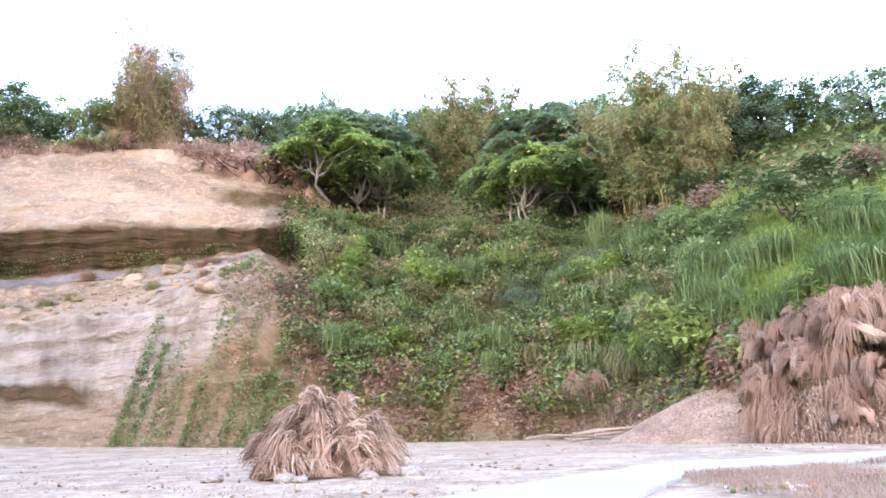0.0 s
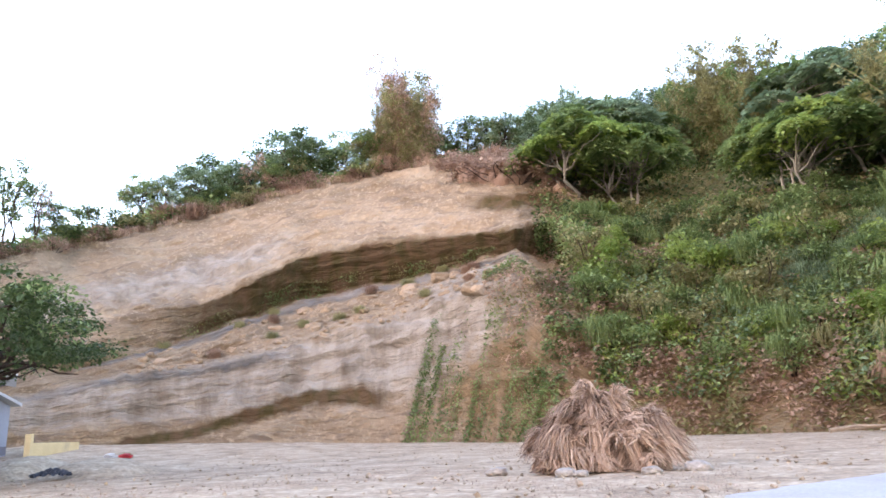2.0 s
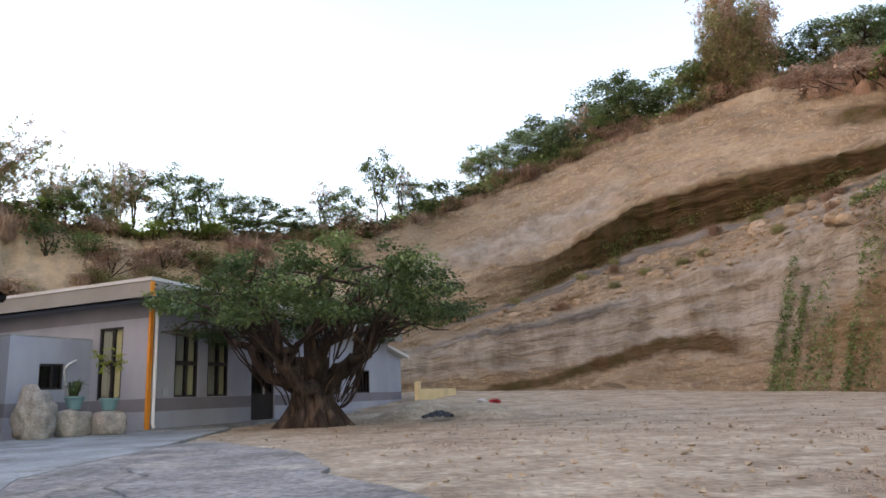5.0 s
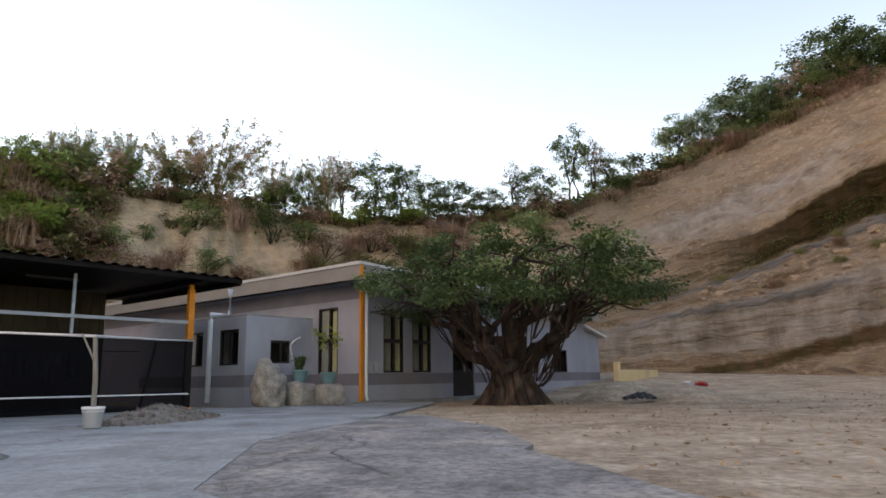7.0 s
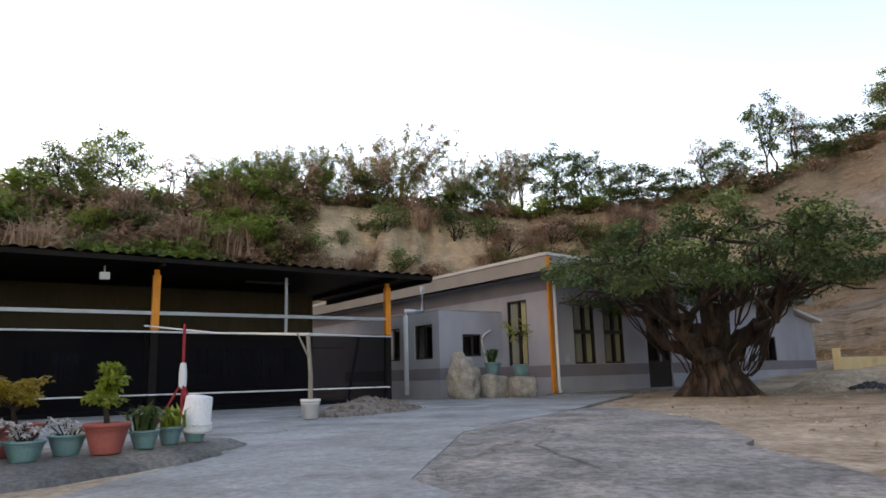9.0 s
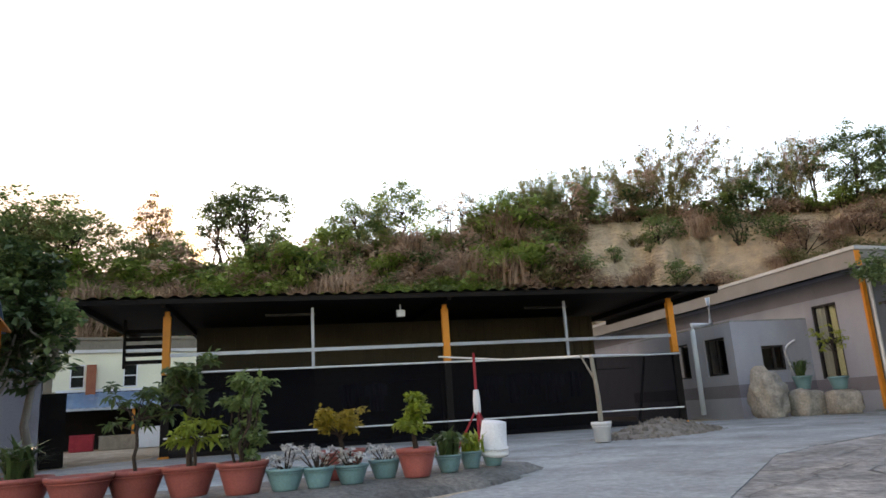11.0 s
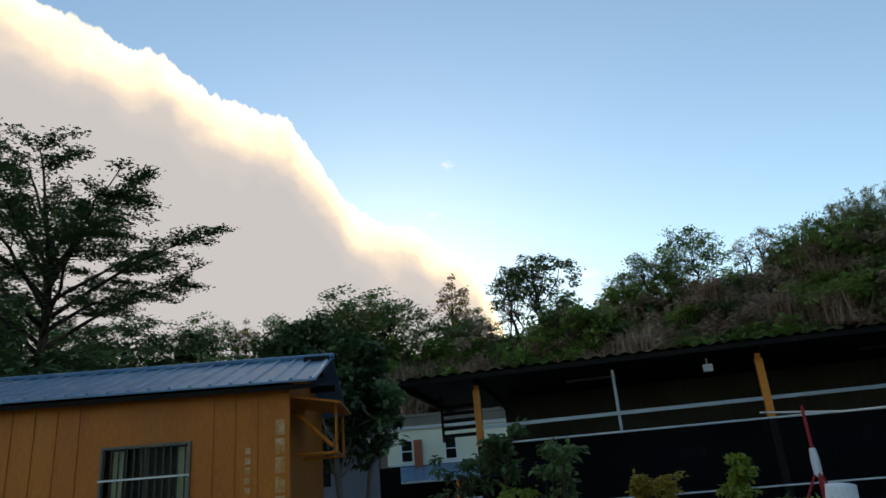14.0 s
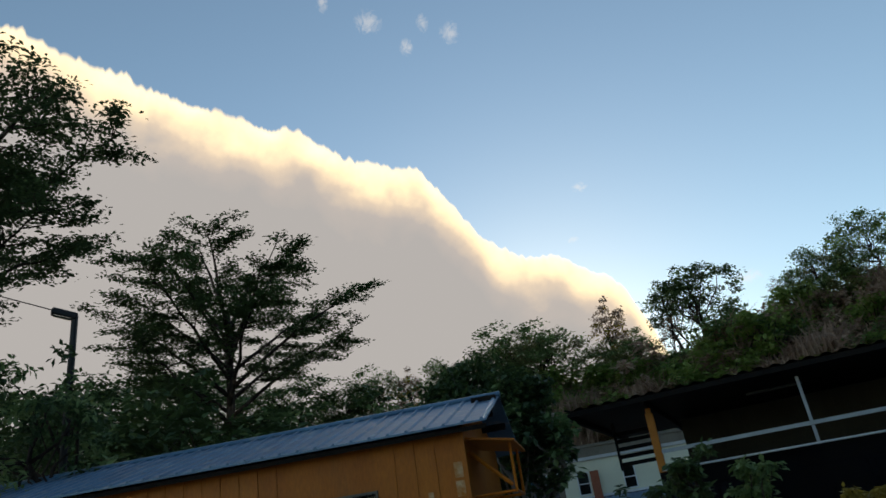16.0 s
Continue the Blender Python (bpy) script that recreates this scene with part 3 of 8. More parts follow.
sheet("field_track", [(-0.6, 6.6), (-0.5, 7.95), (1.33, 10.7), (3.69, 13.3), (5.97, 13.8), (8.45, 14.75), (24, 19.5), (24, 17.2), (6.54, 11.9), (4.93, 11.5), (3.3, 11.0), (2.4, 9.2), (1.6, 7.6), (1.0, 6.2)], 0.02, M["pale_concrete"], "pale concrete field track", "track")

# ---- the grey house ----
HOUSE = pose(-22.15, 7.1, 0, 0, 0, 116)


def window_unit(parent, m, w, h, rows=2, curtain=True):
    """Sash window: frame, mullion, rails, panes, a curtain behind; lies in the local xz plane, faces -y."""
    g = Geo()
    t = 0.06
    g.box(-w / 2, -0.03, 0, -w / 2 + t, 0.08, h).box(w / 2 - t, -0.03, 0, w / 2, 0.08, h).box(-w / 2 + t, -0.03, 0, w / 2 - t, 0.08, t).box(-w / 2 + t, -0.03, h - t, w / 2 - t, 0.08, h)
    win = part("window", g, M["dark_frame"], parent, "dark framed sash window with cream curtain", at=m)
    if rows > 1:
        part("transom", box(-w / 2 + t, -0.035, h * 0.47, w / 2 - t, 0.07, h * 0.47 + 0.13), M["dark_frame"], win)
    part("mullion", box(0.02, -0.02, t, 0.09, 0.06, h - t), M["dark_frame"], win)
    part("pane", box(-w / 2 + t, 0.02, t, w / 2 - t, 0.026, h - t), M["glass"], win)
    if curtain:
        n = 24
        xs = np.linspace(0.08, w / 2 - t, n)
        v = [(x, 0.09 + 0.02 * math.sin(i * 1.9), z) for z in (t, h - t) for i, x in enumerate(xs)]
        part("curtain", Geo().add(v, [(i, i + 1, n + i + 1, n + i) for i in range(n - 1)]), M["curtain"], win, "cream curtain")
        # added pale sheet: the sky's reflection in the left half, as a colour
        part("curtain", Geo().add([(x - w / 2 + t - 0.06, y - 0.04, z) for x, y, z in v], [(i, i + 1, n + i + 1, n + i) for i in range(n - 1)]), M["grey_reflection"], win, "pale grey sheet for sky reflected in the pane")
    # near-black sheet in place of the unlit room behind the pane
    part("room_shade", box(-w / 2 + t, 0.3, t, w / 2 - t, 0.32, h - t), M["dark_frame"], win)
    return win


def wall_with_holes(length, z0, z1, thick, holes, zr=None):
    """A wall in the local xz plane from y=0 to thick; holes (x0, x1, z0, z1); zr: height at the far end."""
    g = Geo()
    zr = z1 if zr is None else zr
    xs = sorted({0.0, length, *[h[0] for h in holes], *[h[1] for h in holes]})
    top = lambda x: z1 + (zr - z1) * x / length
    for a, b in zip(xs[:-1], xs[1:]):
        cuts = sorted([(h[2], h[3]) for h in holes if h[0] <= a + 1e-6 and h[1] >= b - 1e-6])
        z = z0
        spans = []
        for lo, hi in cuts:
            if lo > z + 1e-6:
                spans.append((z, lo))
            z = hi
        spans.append((z, None))
        for lo, hi in spans:
            ha, hb = (top(a), top(b)) if hi is None else (hi, hi)
            g.add([(a, 0, lo), (b, 0, lo), (b, thick, lo), (a, thick, lo), (a, 0, ha), (b, 0, hb), (b, thick, hb), (a, thick, ha)],
                  [(3, 2, 1, 0), (4, 5, 6, 7), (0, 1, 5, 4), (1, 2, 6, 5), (2, 3, 7, 6), (3, 0, 4, 7)])
    return g


def grey_house():
    h = thing("house", HOUSE, "low grey plastered house with dark windows and beige fascia", "house")
    L, D, T = 15.1, 18.0, 0.2
    front_w = [(1.05, 2.05), (2.5, 3.5)]
    holes = [(a, b, 1.0, 3.12) for a, b in front_w] + [(4.75, 6.1, 0.12, 3.08), (12.0, 13.3, 0.95, 2.0)]
    front = part("front_wall", wall_with_holes(L, -0.2, 4.0, T, holes, 3.75), M["plaster"], h, weld=True)
    for a, b in front_w:
        window_unit(h, pose((a + b) / 2, 0.05, 1.0), b - a, 2.12)
    window_unit(h, pose(12.65, 0.05, 0.95), 1.3, 1.05, 1, False)
    door = part("door", box(-0.675, 0.02, 0, 0.675, 0.08, 0.95).box(-0.675, 0.02, 0.95, -0.58, 0.08, 2.96).box(0.58, 0.02, 0.95, 0.675, 0.08, 2.96).box(-0.58, 0.02, 1.95, 0.58, 0.08, 2.08).box(-0.04, 0.02, 0.95, 0.04, 0.08, 1.95).box(-0.58, 0.02, 2.88, 0.58, 0.08, 2.96), M["dark_frame"], h, "dark double door with glass upper half", at=pose(5.42, 0.05, 0.12))
    part("pane", box(-0.58, 0.045, 0.95, 0.58, 0.05, 2.9), M["glass"], door)
    part("door_handle", box(0.06, -0.05, 0.9, 0.09, 0.02, 1.2), M["steel"], door)
    # near-black sheet for the darkness indoors
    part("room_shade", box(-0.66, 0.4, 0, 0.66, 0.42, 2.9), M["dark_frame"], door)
    part("doorstep", box(4.3, -0.9, -0.1, 6.7, -0.003, 0.11), M["concrete"], h, bevel=0.02)
    part("plinth_path", box(-0.4, -1.1, -0.15, 4.29, -0.003, 0.09).box(6.71, -0.9, -0.15, L, -0.003, 0.2), M["concrete"], h, "pale concrete path along the wall")
    # painted band, a few millimetres proud
    gb_ = Geo()
    for a, b in ((0, 4.75), (6.1, L)):
        gb_.box(a, -0.004, 0.6, b, -0.001, 0.98)
    part("painted_band", gb_, M["stripe"], h, "dark grey painted band under the sills")
    # side wall towards the carport (x = 0), seen past the annex
    gs = Geo()
    for a, b, lo, hi in ((T, 1.1, -0.2, 4.0), (1.1, 2.1, -0.2, 1.0), (1.1, 2.1, 3.2, 4.0), (2.1, D, -0.2, 4.0)):
        gs.box(0, a, lo, T, b, hi)
    part("side_wall", gs, M["plaster"], h, weld=True)
    part("painted_band", box(-0.004, 0, 0.6, -0.001, 2.4, 0.98), M["stripe"], h)
    window_unit(h, Matrix.Translation((0.05, 1.6, 1.0)) @ pose(0, 0, 0, 0, 0, -90), 1.0, 2.2)
    # dark strip that paints the overhang's shade onto the top of the side wall
    part("frieze", box(-0.006, 0.05, 3.4, -0.001, D, 3.9), M["stripe"], h, "dark strip painted as shade under the eaves")
    part("back_wall", box(T, D - T, -0.2, L, D, 4.4), M["plaster"], h)
    ge = box(L - T, T, -0.2, L, D - T, 3.3)
    part("end_wall", ge, M["plaster"], h)
    part("painted_band", box(L + 0.001, 0, 0.6, L + 0.004, D, 0.98), M["stripe"], h)
    # roof: a low slab with a deep fascia, falling to the far end
    ov = 0.75
    def zt(x):
        return 4.42 - 0.035 * max(x, 0)
    g = Geo()
    x0, x1, y0, y1 = -ov, L + 0.3, -ov, D + 0.3
    v = [(x, y, zt(x) + dz) for dz in (-0.04, 0.06) for x, y in ((x0, y0), (x1, y0), (x1, y1), (x0, y1))]
    g.add(v, [(3, 2, 1, 0), (4, 5, 6, 7), (0, 1, 5, 4), (1, 2, 6, 5), (2, 3, 7, 6), (3, 0, 4, 7)])
    roof = part("roof", g, M["roof_edge"], h, "pale sheet roof")
    g = Geo()
    for (ax, ay, bx, by) in ((x0, y0 + 0.03, x1, y0 + 0.08), (x0 + 0.03, y0 + 0.08, x0 + 0.08, y1)):
        v = []
        for dz in (-0.5, -0.042):
            v += [(ax, ay, zt(ax) + dz), (bx, ay, zt(bx) + dz), (bx, by, zt(bx) + dz), (ax, by, zt(ax) + dz)]
        g.add(v, [(3, 2, 1, 0), (4, 5, 6, 7), (0, 1, 5, 4), (1, 2, 6, 5), (2, 3, 7, 6), (3, 0, 4, 7)])
    part("fascia", g, M["fascia"], h, "beige sheet fascia")
    part("soffit", Geo().add([(x0 + 0.08, y0 + 0.08, 3.9), (x1, y0 + 0.08, 3.45), (x1, -0.003, 3.45), (x0 + 0.08, -0.003, 3.9), (x0 + 0.08, y0 + 0.08, 3.93), (x1, y0 + 0.08, 3.48), (x1, -0.003, 3.48), (x0 + 0.08, -0.003, 3.93)], [(3, 2, 1, 0), (4, 5, 6, 7), (0, 1, 5, 4), (1, 2, 6, 5), (2, 3, 7, 6), (3, 0, 4, 7)]), M["stripe"], h)
    part("corner_bracket", box(x0 - 0.01, y0 + 0.0, 3.92, x0 + 0.16, y0 + 0.028, 4.34), M["orange"], h, "yellow and orange corner flashing")
    # downpipes at the corner
    part("corner_post", box(-0.08, -0.09, 0, 0.05, -0.006, 3.88), M["orange"], h, "orange painted corner strip")
    part("downpipe", Geo().tube([(0.17, -0.08, 3.88), (0.17, -0.08, 0.25), (0.17, -0.14, 0.12)], 0.055, 10), M["white_paint"], h, "white downpipe", smooth=True)
    part("meter_box", box(0.55, -0.05, 1.05, 0.75, -0.002, 1.3), M["steel"], h, bevel=0.01)
    # lean-to at the far end with a steep rake
    g = Geo()
    e0, e1 = L + 0.005, L + 2.6
    g.add([(e0, 0.6, -0.1), (e1, 0.6, -0.1), (e1, 7, -0.1), (e0, 7, -0.1), (e0, 0.6, 3.3), (e1, 0.6, 2.75), (e1, 7, 2.75), (e0, 7, 3.3)], [(3, 2, 1, 0), (4, 5, 6, 7), (0, 1, 5, 4), (1, 2, 6, 5), (2, 3, 7, 6), (3, 0, 4, 7)])
    ext = part("lean_to", g, M["plaster"], h, "pale grey lean-to at the end of the house")
    part("lean_to_roof", Geo().add([(L - 0.3, 0.25, 3.42), (e1 + 0.3, 0.25, 2.72), (e1 + 0.3, 7.3, 2.72), (L - 0.3, 7.3, 3.42), (L - 0.3, 0.25, 3.54), (e1 + 0.3, 0.25, 2.86), (e1 + 0.3, 7.3, 2.86), (L - 0.3, 7.3, 3.54)], [(3, 2, 1, 0), (4, 5, 6, 7), (0, 1, 5, 4), (1, 2, 6, 5), (2, 3, 7, 6), (3, 0, 4, 7)]), M["roof_edge"], ext)
    part("painted_band", box(e0, 0.592, 0.6, e1, 0.598, 0.98), M["stripe"], ext)
    # annex in front of the side wall
    ax0, ay0, ay1 = -2.7, 2.4, 9.0
    g = Geo()
    g.box(ax0, ay0, -0.1, 0, ay0 + 0.2, 1.35).box(ax0, ay0, 2.1, 0, ay0 + 0.2, 2.85).box(ax0, ay0, 1.35, -1.75, ay0 + 0.2, 2.1).box(-0.95, ay0, 1.35, 0, ay0 + 0.2, 2.1)
    for a, b, lo, hi in ((ay0 + 0.2, 2.8, -0.1, 2.85), (2.8, 3.9, -0.1, 1.3), (2.8, 3.9, 2.45, 2.85), (3.9, 4.85, -0.1, 2.85), (4.85, 5.95, -0.1, 1.3), (4.85, 5.95, 2.45, 2.85), (5.95, ay1, -0.1, 2.85)):
        g.box(ax0, a, lo, ax0 + 0.2, b, hi)
    annex = part("annex", g, M["plaster"], h, "boxy grey annex with stained walls", weld=True)
    part("annex_roof", box(ax0 + 0.01, ay0 + 0.01, 2.855, 0, ay1, 2.9), M["concrete"], annex)
    part("painted_band", box(ax0 - 0.004, ay0 - 0.004, 0.6, ax0 - 0.001, ay1, 0.98).box(ax0, ay0 - 0.004, 0.6, -0.01, ay0 - 0.001, 0.98), M["stripe"], annex)
    for yy in (3.35, 5.4):
        window_unit(annex, Matrix.Translation((ax0 + 0.08, yy, 1.3)) @ pose(0, 0, 0, 0, 0, -90), 1.1, 1.15, 1, False)
    window_unit(annex, pose(-1.35, ay0 + 0.08, 1.35), 0.8, 0.75, 1, False)
    part("drain_pipe", Geo().tube([(ax0 + 0.6, 4.25, 3.9), (ax0 + 0.6, 4.25, 3.0), (ax0 - 0.12, 4.25, 3.0), (ax0 - 0.12, 4.25, 2.8), (ax0 - 0.12, 4.25, 0.12)], 0.085, 10), M["pvc"], annex, "pale blue plastic drain pipe", smooth=True)
    w = np.linspace(0, math.pi, 8)
    part("bent_pipe", Geo().tube([(-0.8, ay0 - 0.06, 1.1), (-0.98, ay0 - 0.06, 1.9)] + [(-0.75 - 0.23 * math.cos(q), ay0 - 0.1, 1.95 + 0.3 * math.sin(q * 0.5)) for q in w[1:6]], 0.03, 8), M["white_paint"], annex, "bent white vent pipe", smooth=True)


grey_house()

# ---- the carport ----
SHED = pose(-15.73, -10.6, 0, 0, 0, 115.9)


def carport():
    s = thing("carport", SHED, "long open carport with dark roof, orange posts and shade netting", "carport")
    posts = (0.0, 7.07, 13.8)
    zr = 3.57
    for x in posts:
        p = part("post", box(x - 0.09, -0.07, 2.0, x + 0.09, 0.07, 3.44), M["orange"], s, "orange painted steel post")
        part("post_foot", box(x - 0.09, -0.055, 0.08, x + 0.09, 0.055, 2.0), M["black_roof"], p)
        part("base_plate", box(x - 0.12, -0.1, 0, x + 0.12, 0.1, 0.08), M["orange"], p)
        part("post_head", box(x - 0.06, -0.05, 3.44, x + 0.06, 0.05, zr), M["orange"], p)
    for x in (3.55, 10.53):
        part("upright", box(x - 0.035, -0.03, 2.0, x + 0.035, 0.03, zr), M["steel"], s, "galvanised upright")
    part("rail", box(0.09, -0.05, 2.44, 13.71, 0.05, 2.525), M["steel"], s, "pale steel rail")
    part("rail", Geo().tube([(0.0, -0.1, 2.04), (7, -0.1, 2.01), (13.8, -0.1, 1.95)], 0.024, 8), M["white_paint"], s, "white rail")
    part("rail", Geo().tube([(0.0, -0.09, 0.5), (13.8, -0.09, 0.46)], 0.02, 8), M["white_paint"], s, "white rail")
    # netting between the posts
    n = 60
    xs = np.linspace(0.02, 13.78, n)
    v = [(x, 0.02 + 0.03 * math.sin(i * 0.9 + z), z) for z in (0.03, 0.7, 1.4, 2.0) for i, x in enumerate(xs)]
    part("shade_net", Geo().add(v, [(r * n + i, r * n + i + 1, (r + 1) * n + i + 1, (r + 1) * n + i) for r in range(3) for i in range(n - 1)]), M["net"], s, "black shade netting")
    # roof: corrugated sheet on a dark frame
    x0, x1, y0, y1 = -1.95, 15.0, -0.75, 6.5
    k = int((x1 - x0) / 0.09)
    xs = np.linspace(x0, x1, k)
    zz = 0.025 * np.where(np.arange(k) % 4 < 2, 1, -1)
    v = [(x, y, zr + 0.24 + dz + (y - y0) * 0.03 + e) for e in (0, -0.01) for y in (y0 - 0.06, y1) for x, dz in zip(xs, zz)]
    f = [(i, i + 1, k + i + 1, k + i) for i in range(k - 1)] + [(3 * k + i, 3 * k + i + 1, 2 * k + i + 1, 2 * k + i) for i in range(k - 1)]
    part("roof_sheet", Geo().add(v, f), M["black_roof"], s, "dark corrugated roof sheet")
    part("roof_beam", box(x0, y0, zr + 0.08, x1, y0 + 0.06, zr + 0.2), M["black_roof"], s, "dark edge beam")
    for x in (x0 + 0.05, *posts, x1 - 0.05):
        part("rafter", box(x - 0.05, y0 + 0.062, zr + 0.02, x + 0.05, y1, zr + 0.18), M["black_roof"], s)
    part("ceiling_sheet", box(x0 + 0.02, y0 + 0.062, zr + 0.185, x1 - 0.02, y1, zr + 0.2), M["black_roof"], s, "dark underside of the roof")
    # back room wall of sheet with doorways
    yb = 3.4
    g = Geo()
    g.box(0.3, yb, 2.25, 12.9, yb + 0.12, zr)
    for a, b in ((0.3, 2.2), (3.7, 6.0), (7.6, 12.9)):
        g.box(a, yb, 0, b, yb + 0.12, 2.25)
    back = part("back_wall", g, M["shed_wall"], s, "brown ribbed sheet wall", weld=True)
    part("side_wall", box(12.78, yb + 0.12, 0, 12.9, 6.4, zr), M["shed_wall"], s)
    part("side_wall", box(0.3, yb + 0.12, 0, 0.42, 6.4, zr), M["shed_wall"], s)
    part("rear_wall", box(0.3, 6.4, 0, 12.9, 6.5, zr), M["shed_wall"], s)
    for i in range(42):
        x = 0.45 + i * 0.3
        part("rib", box(x, yb - 0.025, 2.25, x + 0.05, yb, zr - 0.05), M["shed_wall"], back)
    for x in (3.0, 10.2):
        part("light_strip", box(x - 0.65, 0.5, zr - 0.12, x + 0.65, 0.6, zr - 0.06), M["dark_frame"], s, "unlit fluorescent strip lamp")
    lamp = part("flood_lamp", box(5.75, -0.1, 3.26, 5.98, 0.05, 3.44), M["white_paint"], s, "small white floodlight", bevel=0.02)
    part("lamp_bracket", box(5.84, -0.06, 3.44, 5.88, 0.0, zr + 0.02), M["steel"], lamp)
    part("brace", Geo().tube([(12.9, 0.15, 1.95), (12.55, 0.25, 0.0)], 0.04, 8), M["steel"], s, "leaning steel brace")
    part("floor_slab", box(-0.5, -0.15, -0.06, 14.2, 6.5, 0.035), M["old_concrete"], s)
    # louvred end
    for i in range(5):
        part("louvre", Geo().box(-1.2, 1.2, 2.4 + i * 0.2, -0.2, 1.25, 2.5 + i * 0.2), M["black_roof"], s)
    part("louvre_frame", box(-1.25, 1.15, 2.3, -1.2, 1.3, zr), M["black_roof"], s)
    part("louvre_frame", box(-0.2, 1.15, 2.3, -0.15, 1.3, zr), M["black_roof"], s)


carport()

# ---- ochre cabin ----
CABIN = pose(-6.68, -7.38, 0, 0, 0, -50.3)


def ochre_cabin():
    h = thing("cabin", CABIN, "ochre sheet cabin with blue ribbed metal roof", "cabin")
    L, D = 8.5, 3.4
    ze, zr = 2.4, 3.06
    g = Geo()
    wx0, wx1, wz0, wz1 = 1.25, 2.4, 0.9, 1.76
    g = wall_with_holes(L, 0, ze, 0.08, [(wx0, wx1, wz0, wz1)])
    front = part("front_wall", g, M["yellow"], h, at=pose(0, -0.08, 0), weld=True)
    for i in range(29):
        x = 0.1 + i * 0.29
        if not wx0 - 0.08 < x < wx1 + 0.04:
            part("rib", box(x, 0, 0.05, x + 0.035, 0.012, ze - 0.05), M["yellow"], front, at=pose(0, 0.08, 0))
    part("gable_wall", Geo().add([(0, -0.08, 0), (0, -D, 0), (0, -D, ze), (0, -D / 2, zr - 0.05), (0, -0.08, ze), (0.08, -0.08, 0), (0.08, -D, 0), (0.08, -D, ze), (0.08, -D / 2, zr - 0.05), (0.08, -0.08, ze)], [(0, 1, 2, 3, 4), (9, 8, 7, 6, 5), (0, 5, 6, 1), (1, 6, 7, 2), (2, 7, 8, 3), (3, 8, 9, 4), (4, 9, 5, 0)]), M["yellow"], h)
    part("gable_wall", box(L - 0.08, -D, 0, L, -0.08, ze), M["yellow"], h)
    part("back_wall", box(0.08, -D, 0, L - 0.08, -D + 0.08, ze), M["yellow"], h)
    part("corner_trim", box(-0.03, -0.1, 0, 0.2, 0.02, ze), M["yellow"], h, "plain ochre corner trim")
    w = part("window", box(wx0, -0.06, wz0, wx0 + 0.035, 0.03, wz1).box(wx1 - 0.035, -0.06, wz0, wx1, 0.03, wz1).box(wx0 + 0.035, -0.06, wz0, wx1 - 0.035, 0.03, wz0 + 0.035).box(wx0 + 0.035, -0.06, wz1 - 0.035, wx1 - 0.035, 0.03, wz1), M["concrete_dark"], h, "aluminium window with bars")
    part("mullion", box((wx0 + wx1) / 2 - 0.02, -0.05, wz0 + 0.035, (wx0 + wx1) / 2 + 0.02, 0.02, wz1 - 0.035), M["dark_frame"], w)
    part("window_sill", box(wx0 - 0.03, 0.001, wz0 - 0.04, wx1 + 0.03, 0.05, wz0 - 0.002), M["steel"], w)
    part("pane", box(wx0 + 0.05, -0.03, wz0 + 0.05, wx1 - 0.05, -0.025, wz1 - 0.05), M["glass"], w)
    # near-black sheet for the cabin's dark inside
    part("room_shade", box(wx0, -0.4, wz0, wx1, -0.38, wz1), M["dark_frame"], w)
    part("window_rail", box(wx0, 0.031, (wz0 + wz1) / 2, wx1, 0.05, (wz0 + wz1) / 2 + 0.022), M["white_paint"], w)
    for i in range(12):
        x = wx0 + 0.06 + i * (wx1 - wx0 - 0.12) / 11
        part("bar", box(x - 0.008, 0.032, wz0 + 0.03, x + 0.008, 0.046, wz1 - 0.03), M["dark_frame"], w)
    part("curtain", box(wx0 + 0.06, -0.12, wz0 + 0.05, wx0 + 0.2, -0.1, wz1 - 0.05).box(wx1 - 0.25, -0.12, wz0 + 0.05, wx1 - 0.12, -0.1, wz1 - 0.05), M["curtain"], w)
    # roof slopes with standing ribs
    for side, sg in (("front", 1), ("back", -1)):
        ye = 0.32 if sg > 0 else -D - 0.32
        yr = -D / 2
        zE = ze - 0.02
        slab = Geo()
        x0, x1 = -0.42, L + 0.3
        v = [(x, y, z + dz) for dz in (0, 0.025) for x, y, z in ((x0, ye, zE), (x1, ye, zE), (x1, yr, zr), (x0, yr, zr))]
        slab.add(v, [(3, 2, 1, 0), (4, 5, 6, 7), (0, 1, 5, 4), (1, 2, 6, 5), (2, 3, 7, 6), (3, 0, 4, 7)])
        rf = part("roof_slope", slab, M["blue_roof"], h, "blue ribbed metal roof with worn paint")
        for i in range(36):
            x = x0 + 0.03 + i * (x1 - x0 - 0.09) / 35
            v = [(x + dx, y, z + 0.025 + dz) for y, z in ((ye, zE), (yr, zr)) for dx, dz in ((0, 0), (0.015, 0.03), (0.045, 0.03), (0.06, 0))]
            part("roof_rib", Geo().add(v, [(0, 1, 5, 4), (1, 2, 6, 5), (2, 3, 7, 6), (3, 2, 1, 0), (4, 5, 6, 7)]), M["blue_roof"], rf)
    part("ridge_cap", Geo().tube([(-0.44, -D / 2, zr + 0.04), (L + 0.32, -D / 2, zr + 0.04)], 0.055, 8), M["blue_roof"], h)
    part("eave_board", box(-0.4, 0.22, ze - 0.1, L + 0.28, 0.25, ze - 0.04), M["black_roof"], h)
    for y in (-0.7, -1.4, -2.1):
        z = ze + 0.55 - abs(y + 1.4) * 0.5
        part("purlin", box(-0.4, y - 0.04, z, -0.002, y + 0.04, z + 0.1), M["black_roof"], h)
